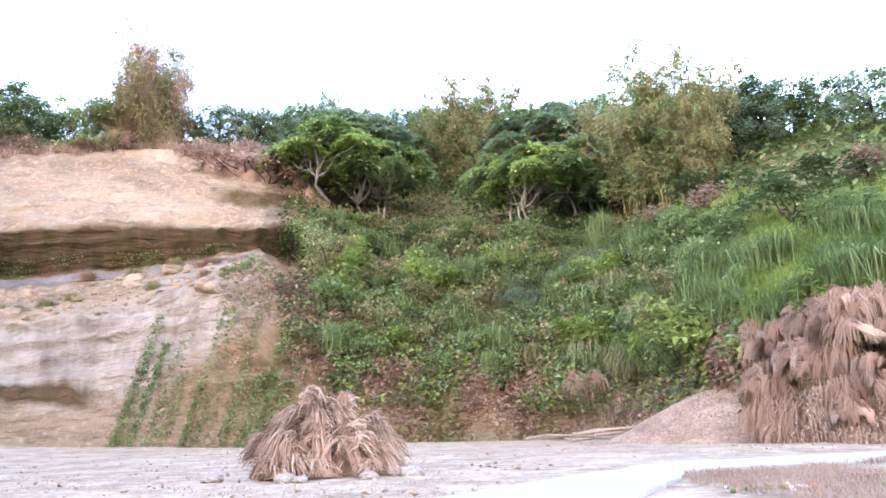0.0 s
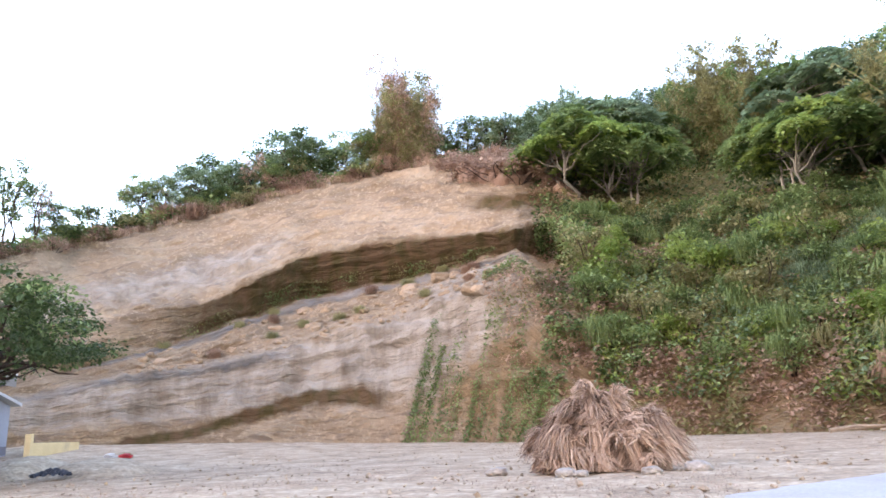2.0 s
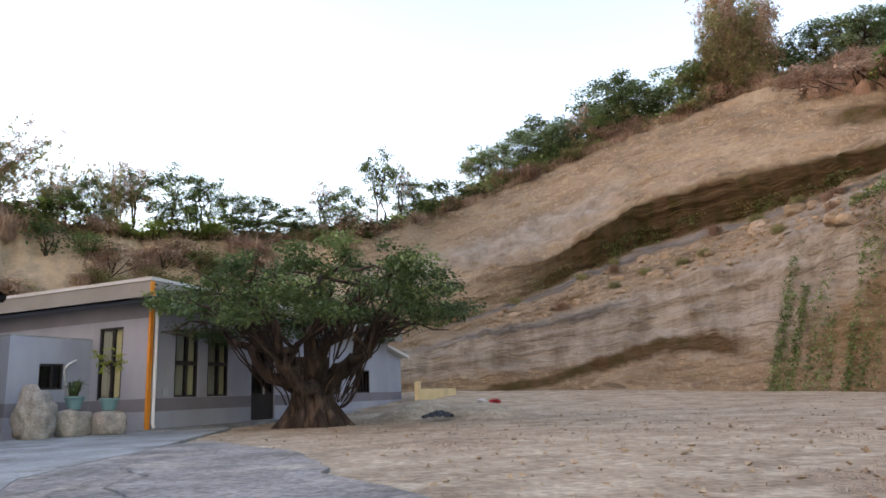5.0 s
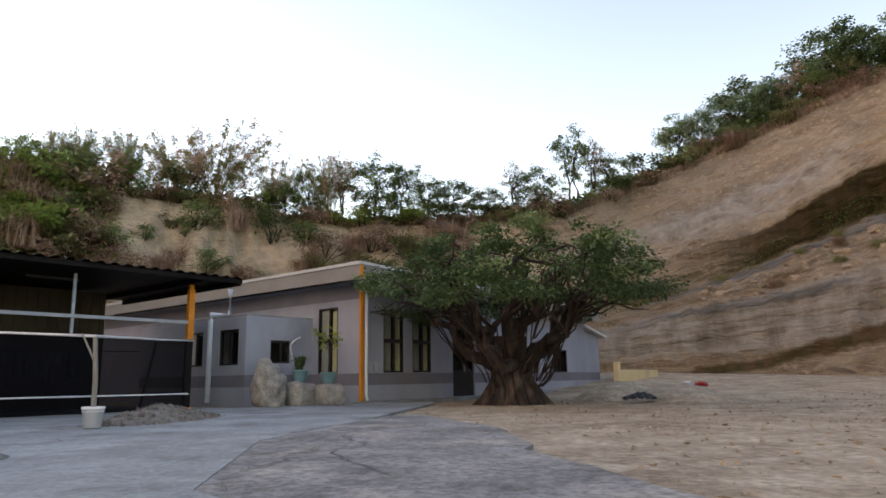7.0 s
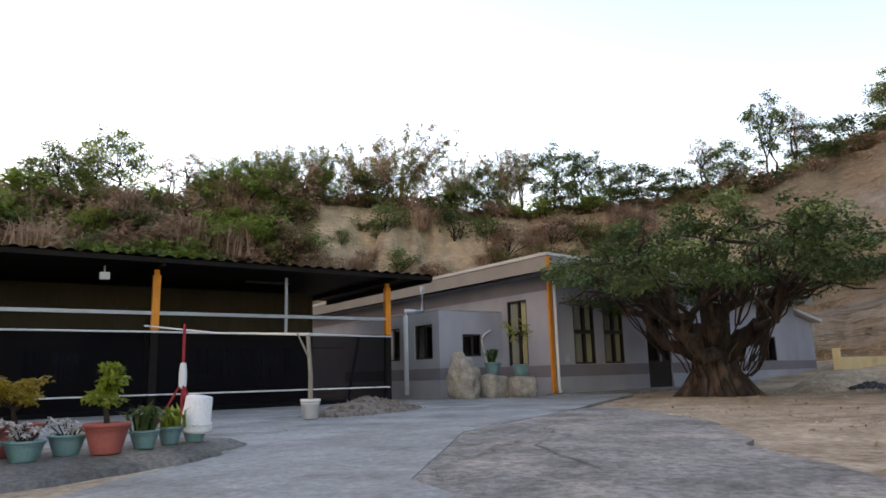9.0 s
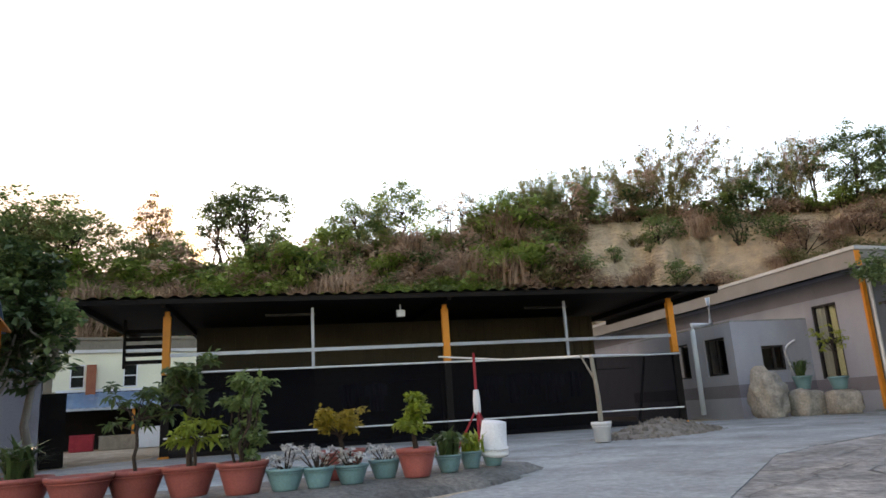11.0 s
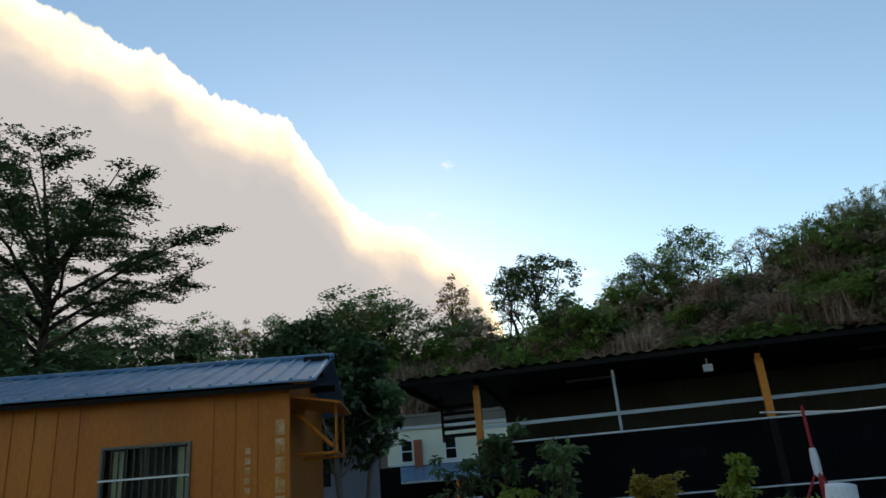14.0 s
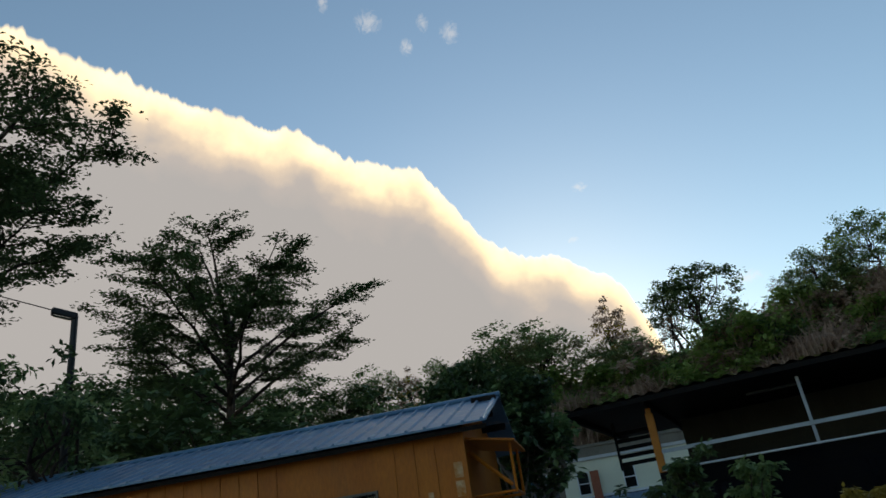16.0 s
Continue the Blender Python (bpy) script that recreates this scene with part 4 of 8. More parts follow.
    # bracket shelf on the gable
    b = part("bracket", Geo().tube([(-0.02, -0.35, 2.1), (-0.56, -0.35, 1.58)], 0.03, 6), M["yellow"], h, "ochre steel bracket frame")
    for p0, p1 in (((-0.02, -0.35, 1.5), (-0.6, -0.35, 1.5)), ((-0.02, -1.2, 1.5), (-0.6, -1.2, 1.5)), ((-0.6, -0.35, 1.5), (-0.6, -1.2, 1.5)), ((-0.6, -0.35, 1.5), (-0.6, -0.35, 2.15)), ((-0.6, -1.2, 1.5), (-0.6, -1.2, 2.15))):
        part("bracket_bar", Geo().tube([p0, p1], 0.022, 6), M["yellow"], b)
    part("awning", Geo().add([(0, -0.1, 2.25), (-0.7, -0.1, 2.12), (-0.7, -1.5, 2.12), (0, -1.5, 2.25), (0, -0.1, 2.28), (-0.7, -0.1, 2.15), (-0.7, -1.5, 2.15), (0, -1.5, 2.28)], [(3, 2, 1, 0), (4, 5, 6, 7), (0, 1, 5, 4), (1, 2, 6, 5), (2, 3, 7, 6), (3, 0, 4, 7)]), M["yellow"], b)
    # two columns of painted writing that has weathered away, as plain bars
    for i in range(5):
        z = 1.95 - i * 0.24
        part("writing", box(0.035, 0.021, z - 0.2, 0.155, 0.024, z), M["sign_white"], h, "weathered white lettering")
    for i in range(8):
        z = 1.62 - i * 0.125
        part("writing", box(0.48, 0.014, z - 0.085, 0.55, 0.017, z), M["sign_white"], h)
    part("meter", box(-0.1, -0.4, 0.55, -0.002, -0.15, 0.85), M["white_paint"], h, bevel=0.01)


ochre_cabin()

# ---- cloud bank ----
def cloud_bank():
    az = np.linspace(121.5, 235, 900)
    edge = curve(az, (121.5, 122.9, 124.1, 128.1, 132, 135.2, 136.8, 138.5, 139.8, 147.2, 150.2, 161, 168.9, 176.6, 190, 210, 235), (11, 15.5, 18.7, 21.6, 22.7, 24.6, 27, 29.2, 31, 32.6, 34.6, 36.7, 38.6, 40, 44, 46, 44))
    q = np.stack([az * 0.5, np.zeros_like(az), np.zeros_like(az)], -1)
    soft_edge = edge + 0.5 * fbm(q, 3, 21)
    edge = soft_edge + 1.0 * np.abs(fbm(q * 1.7, 3, 22)) + 0.3 * np.abs(fbm(q * 5, 2, 24)) - 0.35
    dep = np.concatenate([np.linspace(0, 8, 34), np.linspace(9, 50, 20)])
    R = 2600.0
    v, fac = [], []
    for a, e, es in zip(az, edge, soft_edge):
        for d in dep:
            el = max(e - d, -1.0)
            v.append((-math.sin(radians(a)) * R * math.cos(radians(el)), math.cos(radians(a)) * R * math.cos(radians(el)), R * math.sin(radians(el))))
            w = math.exp(-d / 0.9)
            fac.append(d * w + max(es - el, min(d, 0.8)) * (1 - w))
    k = len(dep)
    i = (np.arange(len(az) - 1)[:, None] * k + np.arange(k - 1)[None]).ravel()
    g = Geo()
    g.v, g.n = [np.array(v)], len(v)
    g.f = list(map(tuple, np.stack([i, i + 1, i + k + 1, i + k], 1).tolist()))
    m = bpy.data.materials.new("evening_cloud")
    m.use_nodes = True
    n, l = m.node_tree.nodes, m.node_tree.links
    at = n.new("ShaderNodeAttribute")
    at.attribute_name = "depth"
    tc, ns = n.new("ShaderNodeTexCoord"), n.new("ShaderNodeTexNoise")
    ns.inputs["Scale"].default_value, ns.inputs["Detail"].default_value = 0.0075, 7
    l.new(tc.outputs["Object"], ns.inputs["Vector"])
    ad = n.new("ShaderNodeMath")
    ad.operation = "MULTIPLY_ADD"
    l.new(ns.outputs[0], ad.inputs[0])
    ad.inputs[1].default_value = 4.2
    l.new(at.outputs["Fac"], ad.inputs[2])
    mr = n.new("ShaderNodeMapRange")
    mr.inputs[1].default_value, mr.inputs[2].default_value = 1.9, 8.6
    l.new(ad.outputs[0], mr.inputs[0])
    cr = n.new("ShaderNodeValToRGB")
    cr.color_ramp.elements[0].color = (1.9, 1.52, 1.02, 1)
    cr.color_ramp.elements[1].color = (0.5, 0.47, 0.49, 1)
    for pos_, c in ((0.28, (1.4, 1.08, 0.74, 1)), (0.5, (0.84, 0.68, 0.57, 1)), (0.72, (0.57, 0.51, 0.51, 1))):
        cr.color_ramp.elements.new(pos_).color = c
    l.new(mr.outputs[0], cr.inputs[0])
    b = n["Principled BSDF"]
    b.inputs["Base Color"].default_value = (0, 0, 0, 1)
    b.inputs["Specular IOR Level"].default_value = 0
    l.new(cr.outputs[0], b.inputs["Emission Color"])
    b.inputs["Emission Strength"].default_value = 0.78
    thin, veil, fade = n.new("ShaderNodeBsdfTransparent"), n.new("ShaderNodeMixShader"), n.new("ShaderNodeMapRange")
    fade.inputs[2].default_value = 0.45
    l.new(at.outputs["Fac"], fade.inputs[0])
    l.new(fade.outputs[0], veil.inputs[0])
    l.new(thin.outputs[0], veil.inputs[1])
    l.new(b.outputs[0], veil.inputs[2])
    l.new(veil.outputs[0], n["Material Output"].inputs[0])
    ob = part("backdrop", g, m, smooth=True)
    a_ = ob.data.attributes.new("depth", "FLOAT", "POINT")
    a_.data.foreach_set("value", np.array(fac, np.float32))
    tagged(ob, "grey evening cloud bank with a golden rim", "cloud", kind="structure")
    # small loose puffs, feathered to nothing at their rims
    gp, fade_v = Geo(), []
    for a, e, w, h in ((142.9, 42.6, 2.6, 1.9), (139.2, 40.4, 1.5, 1.3), (134.6, 40.9, 2.0, 1.7), (147.5, 44.2, 1.2, 1.4), (137.2, 42.0, 1.2, 1.4), (125.6, 26.7, 1.5, 0.75), (127.2, 22.7, 1.0, 0.5), (114.6, 16.5, 2.4, 1.0), (150.5, 46.5, 1.6, 1.2)):
        n_, k_ = 28, 9
        ring = [(a + w * 0.9 * (i / (k_ - 1)) * math.cos(q), e + h * 0.9 * (i / (k_ - 1)) * math.sin(q)) for i in range(k_) for q in np.linspace(0, 2 * math.pi, n_, endpoint=False)]
        gp.add([(-math.sin(radians(p)) * 2700 * math.cos(radians(q)), math.cos(radians(p)) * 2700 * math.cos(radians(q)), 2700 * math.sin(radians(q))) for p, q in ring],
               [(i * n_ + j, i * n_ + (j + 1) % n_, (i + 1) * n_ + (j + 1) % n_, (i + 1) * n_ + j) for i in range(k_ - 1) for j in range(n_)])
        fade_v += [1 - i / (k_ - 1) for i in range(k_) for _ in range(n_)]
    pm = bpy.data.materials.new("thin_cloud")
    pm.use_nodes = True
    pn, pl = pm.node_tree.nodes, pm.node_tree.links
    e_ = pn.new("ShaderNodeEmission")
    e_.inputs[0].default_value, e_.inputs[1].default_value = (1.0, 0.9, 0.85, 1), 0.9
    t_, x_ = pn.new("ShaderNodeBsdfTransparent"), pn.new("ShaderNodeMixShader")
    fa, fn, fm, fr, fc = pn.new("ShaderNodeAttribute"), pn.new("ShaderNodeTexNoise"), pn.new("ShaderNodeMath"), pn.new("ShaderNodeMapRange"), pn.new("ShaderNodeTexCoord")
    fa.attribute_name = "fade"
    fn.inputs["Scale"].default_value, fn.inputs["Detail"].default_value, fn.inputs["Distortion"].default_value = 0.022, 7, 2.4
    pl.new(fc.outputs["Object"], fn.inputs["Vector"])
    fm.operation = "MULTIPLY"
    pl.new(fa.outputs["Fac"], fm.inputs[0])
    pl.new(fn.outputs[0], fm.inputs[1])
    fr.inputs[1].default_value, fr.inputs[2].default_value, fr.inputs[4].default_value = 0.2, 0.5, 0.3
    pl.new(fm.outputs[0], fr.inputs[0])
    pl.new(fr.outputs[0], x_.inputs[0])
    pl.new(t_.outputs[0], x_.inputs[1])
    pl.new(e_.outputs[0], x_.inputs[2])
    pl.new(x_.outputs[0], pn["Material Output"].inputs[0])
    puffs = part("backdrop", gp, pm)
    puffs.data.attributes.new("fade", "FLOAT", "POINT").data.foreach_set("value", np.array(fade_v, np.float32))
    tagged(puffs, "thin loose puffs of evening cloud", "cloud", kind="structure")


cloud_bank()

# ---- plants ----
PROTO = {}


def clumps_crown(g, rng, centers, per, rad, flat, leaf, aspect=0.55, droop=0.3):
    for c in centers:
        n = int(per * rng.uniform(0.6, 1.3))
        d = rng.normal(size=(n, 3))
        d /= np.linalg.norm(d, axis=1)[:, None]
        d *= (rng.uniform(0.25, 1, (n, 1))) * rad * rng.uniform(0.7, 1.25)
        d[:, 2] *= flat
        g.leaves(c + d, leaf, rng, aspect, droop)


def limb_path(rng, a, b, n=6, wob=0.12, sag=0.0):
    a, b = np.array(a, float), np.array(b, float)
    t = np.linspace(0, 1, n)[:, None]
    L = np.linalg.norm(b - a)
    p = a + (b - a) * t
    p[1:-1] += rng.normal(size=(n - 2, 3)) * wob * L * 0.35
    p[:, 2] += (np.sin(t[:, 0] * math.pi) * sag * L)
    return p


def broadleaf(kind, seed, label, category="tree", H=8.0, w=6.0, z0=0.3, clumps=60, per=42, rad=0.8, flat=0.6, leaf=0.3, mat="leaf_green", mat2=None, bark="bark", shape=1.0, stems=1, hollow=0.55, tr=0.16, aspect=0.55):
    rng = np.random.default_rng(seed)
    cz, hz = H * (1 + z0) / 2, H * (1 - z0) / 2
    cs = []
    while len(cs) < clumps:
        p = rng.uniform(-1, 1, 3)
        r = np.linalg.norm(p)
        if r > 1 or r < hollow or (p[2] < -0.2 and rng.random() < 0.5 * shape):
            continue
        k = 1.0 if p[2] < 0 else 1 - 0.25 * p[2]
        cs.append((p[0] * w / 2 * k * rng.uniform(0.75, 1.1), p[1] * w / 2 * k, cz + p[2] * hz * rng.uniform(0.75, 1.05)))
    cs = np.array(cs)
    tg = Geo()
    for s in range(stems):
        off = rng.normal(size=2) * 0.05 * w * (stems > 1)
        top = np.array([off[0] * 4, off[1] * 4, cz + 0.2 * hz])
        path = limb_path(rng, (off[0], off[1], -0.5), top, 7, 0.1)
        tg.tube(path, np.linspace(tr, tr * 0.35, 7) * H / 8, 8)
        for c in cs[rng.permutation(len(cs))[:max(8, clumps // (4 * stems))]]:
            k = rng.integers(3, 6)
            lp = limb_path(rng, path[k], c, 5, 0.15, 0.05)
            tg.tube(lp, np.linspace(tr * 0.4, tr * 0.07, 5) * H / 8, 5)
    cg, cg2 = Geo(), Geo()
    pick = rng.random(len(cs)) < 0.35
    clumps_crown(cg, rng, cs[~pick] if mat2 else cs, per, rad, flat, leaf, aspect)
    parts = [("trunk", tg.mesh("trunk", M[bark], True)), ("crown", cg.mesh("crown", M[mat]))]
    if mat2:
        clumps_crown(cg2, rng, cs[pick], per, rad, flat, leaf, aspect)
        parts.append(("crown", cg2.mesh("crown", M[mat2])))
    PROTO[kind] = (parts, label, category, H)


def bamboo(kind, seed, label, H=8.0, w=6.0, culms=40, tufts=9, per=30, leaf=0.3, mat="leaf_olive", mat2="leaf_green", spread=0.42, low=0.2):
    """Arching culms, each with ragged drooping sprays of narrow leaves."""
    rng = np.random.default_rng(seed)
    canes, cg, cg2 = [], Geo(), Geo()
    for c in range(culms):
        a = rng.uniform(0, 2 * math.pi)
        d = np.array([math.cos(a), math.sin(a), 0])
        lean = rng.uniform(0.05, 1) ** 0.8 * w / 2
        h = H * (rng.uniform(0.5, 0.9) if c > culms // 4 else rng.uniform(0.85, 1.0))
        t = np.linspace(0, 1, 9)[:, None]
        p = d * rng.uniform(0, 0.12) * w + d * lean * t ** 1.6 + np.array([0, 0, 1.0]) * h * (t - 0.1 * t ** 3 * lean / (w / 2))
        p[0, 2] = -0.5
        canes.append(("cane", Geo().tube(p, np.linspace(0.05, 0.01, 9), 5).mesh("cane", M["culm"], True)))
        g = cg2 if mat2 and rng.random() < 0.3 else cg
        for _ in range(tufts):
            k = 8 * (low + (0.995 - low) * rng.random() ** 0.8)
            i = min(int(k), 7)
            q = p[i] + (p[i + 1] - p[i]) * (k - i)
            taper = 1.15 - 0.75 * (k / 8) ** 2
            n = max(6, int(per * taper * rng.uniform(0.5, 1.4)))
            off = rng.normal(size=3) * [spread, spread, spread * 0.5] * taper
            g.leaves(q + off + rng.normal(size=(n, 3)) * [spread * 0.5 * taper, spread * 0.5 * taper, spread * 0.7 * taper], leaf, rng, 0.26, 0.6)
    parts = canes + [("foliage", cg.mesh("foliage", M[mat]))]
    if cg2.n:
        parts.append(("foliage", cg2.mesh("foliage", M[mat2])))
    PROTO[kind] = (parts, label, "bamboo", H)


def umbrella_tree(kind, seed, label, H=9.0, w=11.0, plates=30, leaf=0.46, mat="leaf_green", mat2="leaf_bright"):
    """Open boughs that carry separate domed plates of large leaves, with dark gaps under them."""
    rng = np.random.default_rng(seed)
    tg, cg, cg2 = Geo(), Geo(), Geo()
    paths = []
    for s in range(3):
        off = rng.normal(size=2) * 0.35
        paths.append(limb_path(rng, (off[0], off[1], -0.5), (off[0] * 5, off[1] * 5, H * 0.62), 7, 0.1))
        tg.tube(paths[-1], np.linspace(0.17, 0.07, 7) * H / 9, 8)
    for i in range(plates):
        u = (i + 0.5) / plates
        r = w / 2 * math.sqrt(u) * rng.uniform(0.85, 1.05)
        a = i * 2.4 + rng.uniform(-0.3, 0.3)
        dome = 1 - (2 * r / w) ** 2
        c = np.array([math.cos(a) * r * 0.88, math.sin(a) * r * 0.88, H * (0.48 + 0.42 * dome + rng.uniform(-0.09, 0.05))])
        pr, ph = w * rng.uniform(0.11, 0.17), w * rng.uniform(0.04, 0.07)
        tg.tube(limb_path(rng, paths[i % 3][3 + i % 3], c, 6, 0.12, 0.04), np.linspace(0.07, 0.025, 6) * H / 9, 6)
        n = 380
        q, b = np.sqrt(rng.random(n)) * rng.uniform(0.75, 1.15, n), rng.uniform(0, 2 * math.pi, n)
        q *= 1 + 0.22 * np.sin(3 * b + i) + 0.12 * np.sin(7 * b + 2 * i)
        pts = np.stack([np.cos(b) * q * pr, np.sin(b) * q * pr, ph * (1 - 1.5 * q ** 2) + rng.normal(size=n) * 0.05 * H / 9], -1)
        pts[:, 2] -= rng.random(n) ** 4 * 0.4
        out = np.stack([np.cos(b), np.sin(b), np.full(n, -0.35)], -1)
        (cg2 if i % 3 == 0 else cg).leaves(c + pts, leaf, rng, 0.62, 0.12, 1.2, axis=out)
    PROTO[kind] = ([("trunk", tg.mesh("trunk", M["pale_bark"], True)), ("crown", cg.mesh("crown", M[mat])), ("crown", cg2.mesh("crown", M[mat2]))], label, "tree", H)


def bush(kind, seed, label, H=2.0, w=2.6, n=900, leaf=0.22, mat="leaf_green", category="bush"):
    rng = np.random.default_rng(seed)
    cs = [(rng.normal() * w * 0.24, rng.normal() * w * 0.24, H * rng.uniform(0.2, 0.85)) for _ in range(14)]
    tg, cg = Geo(), Geo()
    for c in cs:
        tg.tube(limb_path(rng, (0, 0, -0.3), c, 4, 0.15), np.linspace(0.04, 0.01, 4), 5)
    clumps_crown(cg, rng, cs, n // 14, H * 0.32, 0.8, leaf)
    PROTO[kind] = ([("stem", tg.mesh("stem", M["bark"])), ("foliage", cg.mesh("foliage", M[mat]))], label, category, H)


def tussock(kind, seed, label, H=1.4, w=1.6, n=420, mat="leaf_brown", wide=0.018):
    """Arching blades out of one crown."""
    rng = np.random.default_rng(seed)
    g = Geo()
    blades(g, rng, rng.normal(size=(n, 3)) * [0.16 * w, 0.16 * w, 0], H, w, wide)
    PROTO[kind] = ([("foliage", g.mesh("foliage", M[mat]))], label, "grass tuft", H)


def blades(g, rng, roots, H, w, wide, lean=None):
    n = len(roots)
    a = rng.uniform(0, 2 * math.pi, n)
    d = np.stack([np.cos(a), np.sin(a), np.zeros(n)], -1) * rng.uniform(0.2, 1, (n, 1)) * w * 0.5
    if lean is not None:
        d = d * 0.9 + lean * rng.uniform(0.3, 1.1, (n, 1))
    h = H * rng.uniform(0.55, 1.05, n)
    side = np.cross(d + 1e-6, [0, 0, 1.0])
    side = side / (np.linalg.norm(side, axis=1)[:, None] + 1e-9) * wide * rng.uniform(0.6, 1.3, (n, 1))
    up = np.array([0, 0, 1.0])
    m1 = roots + d * 0.35 + up * (h * 0.72)[:, None]
    tip = roots + d * 1.15 + up * (h * rng.uniform(0.35, 1.0, n))[:, None]
    v = np.stack([roots - side * 0.6, roots + side * 0.6, m1 + side, tip, m1 - side], 1)
    i = np.arange(n) * 5 + g.n
    g.v.append(v.reshape(-1, 3))
    g.f.extend(map(tuple, np.stack([i, i + 1, i + 2, i + 4], 1).tolist()))
    g.f.extend(map(tuple, np.stack([i + 4, i + 2, i + 3], 1).tolist()))
    g.n += 5 * n


def plant(kind, m, group="", label=None):
    parts, lab, cat, _ = PROTO[kind]
    e = thing({"tree": "tree", "bamboo": "bamboo_clump", "bush": "bush", "grass tuft": "grass_tuft"}.get(cat, cat.replace(" ", "_")), m, label or lab, cat, group)
    for nm, me in parts:
        new(nm, me).parent = e
    return e


broadleaf("broad_dark", 1, "dark green broadleaf tree on the slope", H=8, w=7.5, z0=0.04, hollow=0.35, mat="leaf_dark", mat2="leaf_green", clumps=95, shape=0.2, per=58, rad=0.95)
broadleaf("broad_green", 2, "green broadleaf tree with an uneven crown", H=8, w=7.5, z0=0.04, hollow=0.35, mat="leaf_green", mat2="leaf_bright", clumps=90, shape=0.2, per=58, rad=0.95)
broadleaf("broad_mixed", 3, "olive and green tree on the rim", H=8, w=6.5, z0=0.05, hollow=0.3, mat="leaf_green", mat2="leaf_olive", clumps=80, shape=0.2, per=58, rad=0.95)
broadleaf("airy", 4, "slender airy tree with sky between its leaves", H=9, w=6.5, z0=0.3, clumps=62, per=46, rad=0.75, mat="leaf_dark", mat2="leaf_green", stems=2, hollow=0.3, shape=0.3)
bamboo("feathery", 5, "tall feathery grey-green tree on the rim", H=10, w=6.5, culms=30, tufts=18, per=56, leaf=0.3, mat="leaf_olive", mat2="leaf_brown", spread=0.6, low=0.12)
umbrella_tree("umbrella", 6, "spreading large-leaved tree with a layered canopy")
umbrella_tree("umbrella_blue", 16, "spreading large-leaved tree with blue-green canopy", mat="leaf_blue", mat2="leaf_green")
# the haze of distance is coloured into these leaves by the blue-green
broadleaf("ridge", 19, "ridge tree with distance haze in its blue-green colour", H=8, w=7.5, z0=0.04, hollow=0.35, mat="leaf_blue", mat2="leaf_dark", clumps=90, shape=0.2, per=58, rad=0.95)
# evening sun glow is put into the gold and brown leaf colours
broadleaf("sun_gold", 7, "thin tree with sun glow coloured into its leaves", H=8, w=3.6, z0=0.1, clumps=60, per=40, rad=0.6, leaf=0.26, mat="leaf_brown", mat2="leaf_gold", hollow=0.1, shape=0.1)
broadleaf("bare", 8, "thinly leaved brownish tree", H=8, w=4.5, z0=0.3, clumps=48, per=28, rad=0.7, leaf=0.26, mat="leaf_brown", mat2="leaf_dark", hollow=0.2, shape=0.1, stems=2)
bamboo("bamboo_olive", 9, "olive bamboo clump with arching culms", H=9, w=7.0, culms=54, tufts=13, per=34, leaf=0.34)
bamboo("bamboo_dry", 10, "dry yellowish bamboo clump with arching culms", H=8, w=12, culms=46, tufts=15, per=13, leaf=0.34, mat="leaf_olive", mat2="leaf_reed", spread=0.26, low=0.4)
bush("bush_green", 11, "green leafy bush on the slope", mat="leaf_green")
bush("bush_bright", 12, "bright green leafy bush on the slope", mat="leaf_bright", leaf=0.28)
bush("bush_dark", 13, "dark green leafy bush on the slope", mat="leaf_dark")
bush("bush_brown", 14, "dry brown leafy bush on the slope", mat="leaf_brown")
bush("bush_pink", 22, "pinkish dry leafy scrub on the slope", mat="leaf_reed", leaf=0.3)
bush("bush_olive", 15, "olive brown leafy bush on the slope", mat="leaf_olive")
tussock("tuft_dry", 17, "dry brown reed tuft on the slope", H=1.9, w=2.2, n=700)
tussock("tuft_reed", 20, "pinkish dry reed tuft with drooping plumes", H=1.9, w=2.4, n=700, mat="leaf_reed", wide=0.03)
tussock("tuft_blue", 21, "drooping blue-green reed tuft on the wall", H=2.1, w=2.2, n=420, mat="leaf_green", wide=0.018)
tussock("tuft_green", 18, "tall green reed tuft on the slope", H=2.0, w=2.4, mat="leaf_green", n=700)


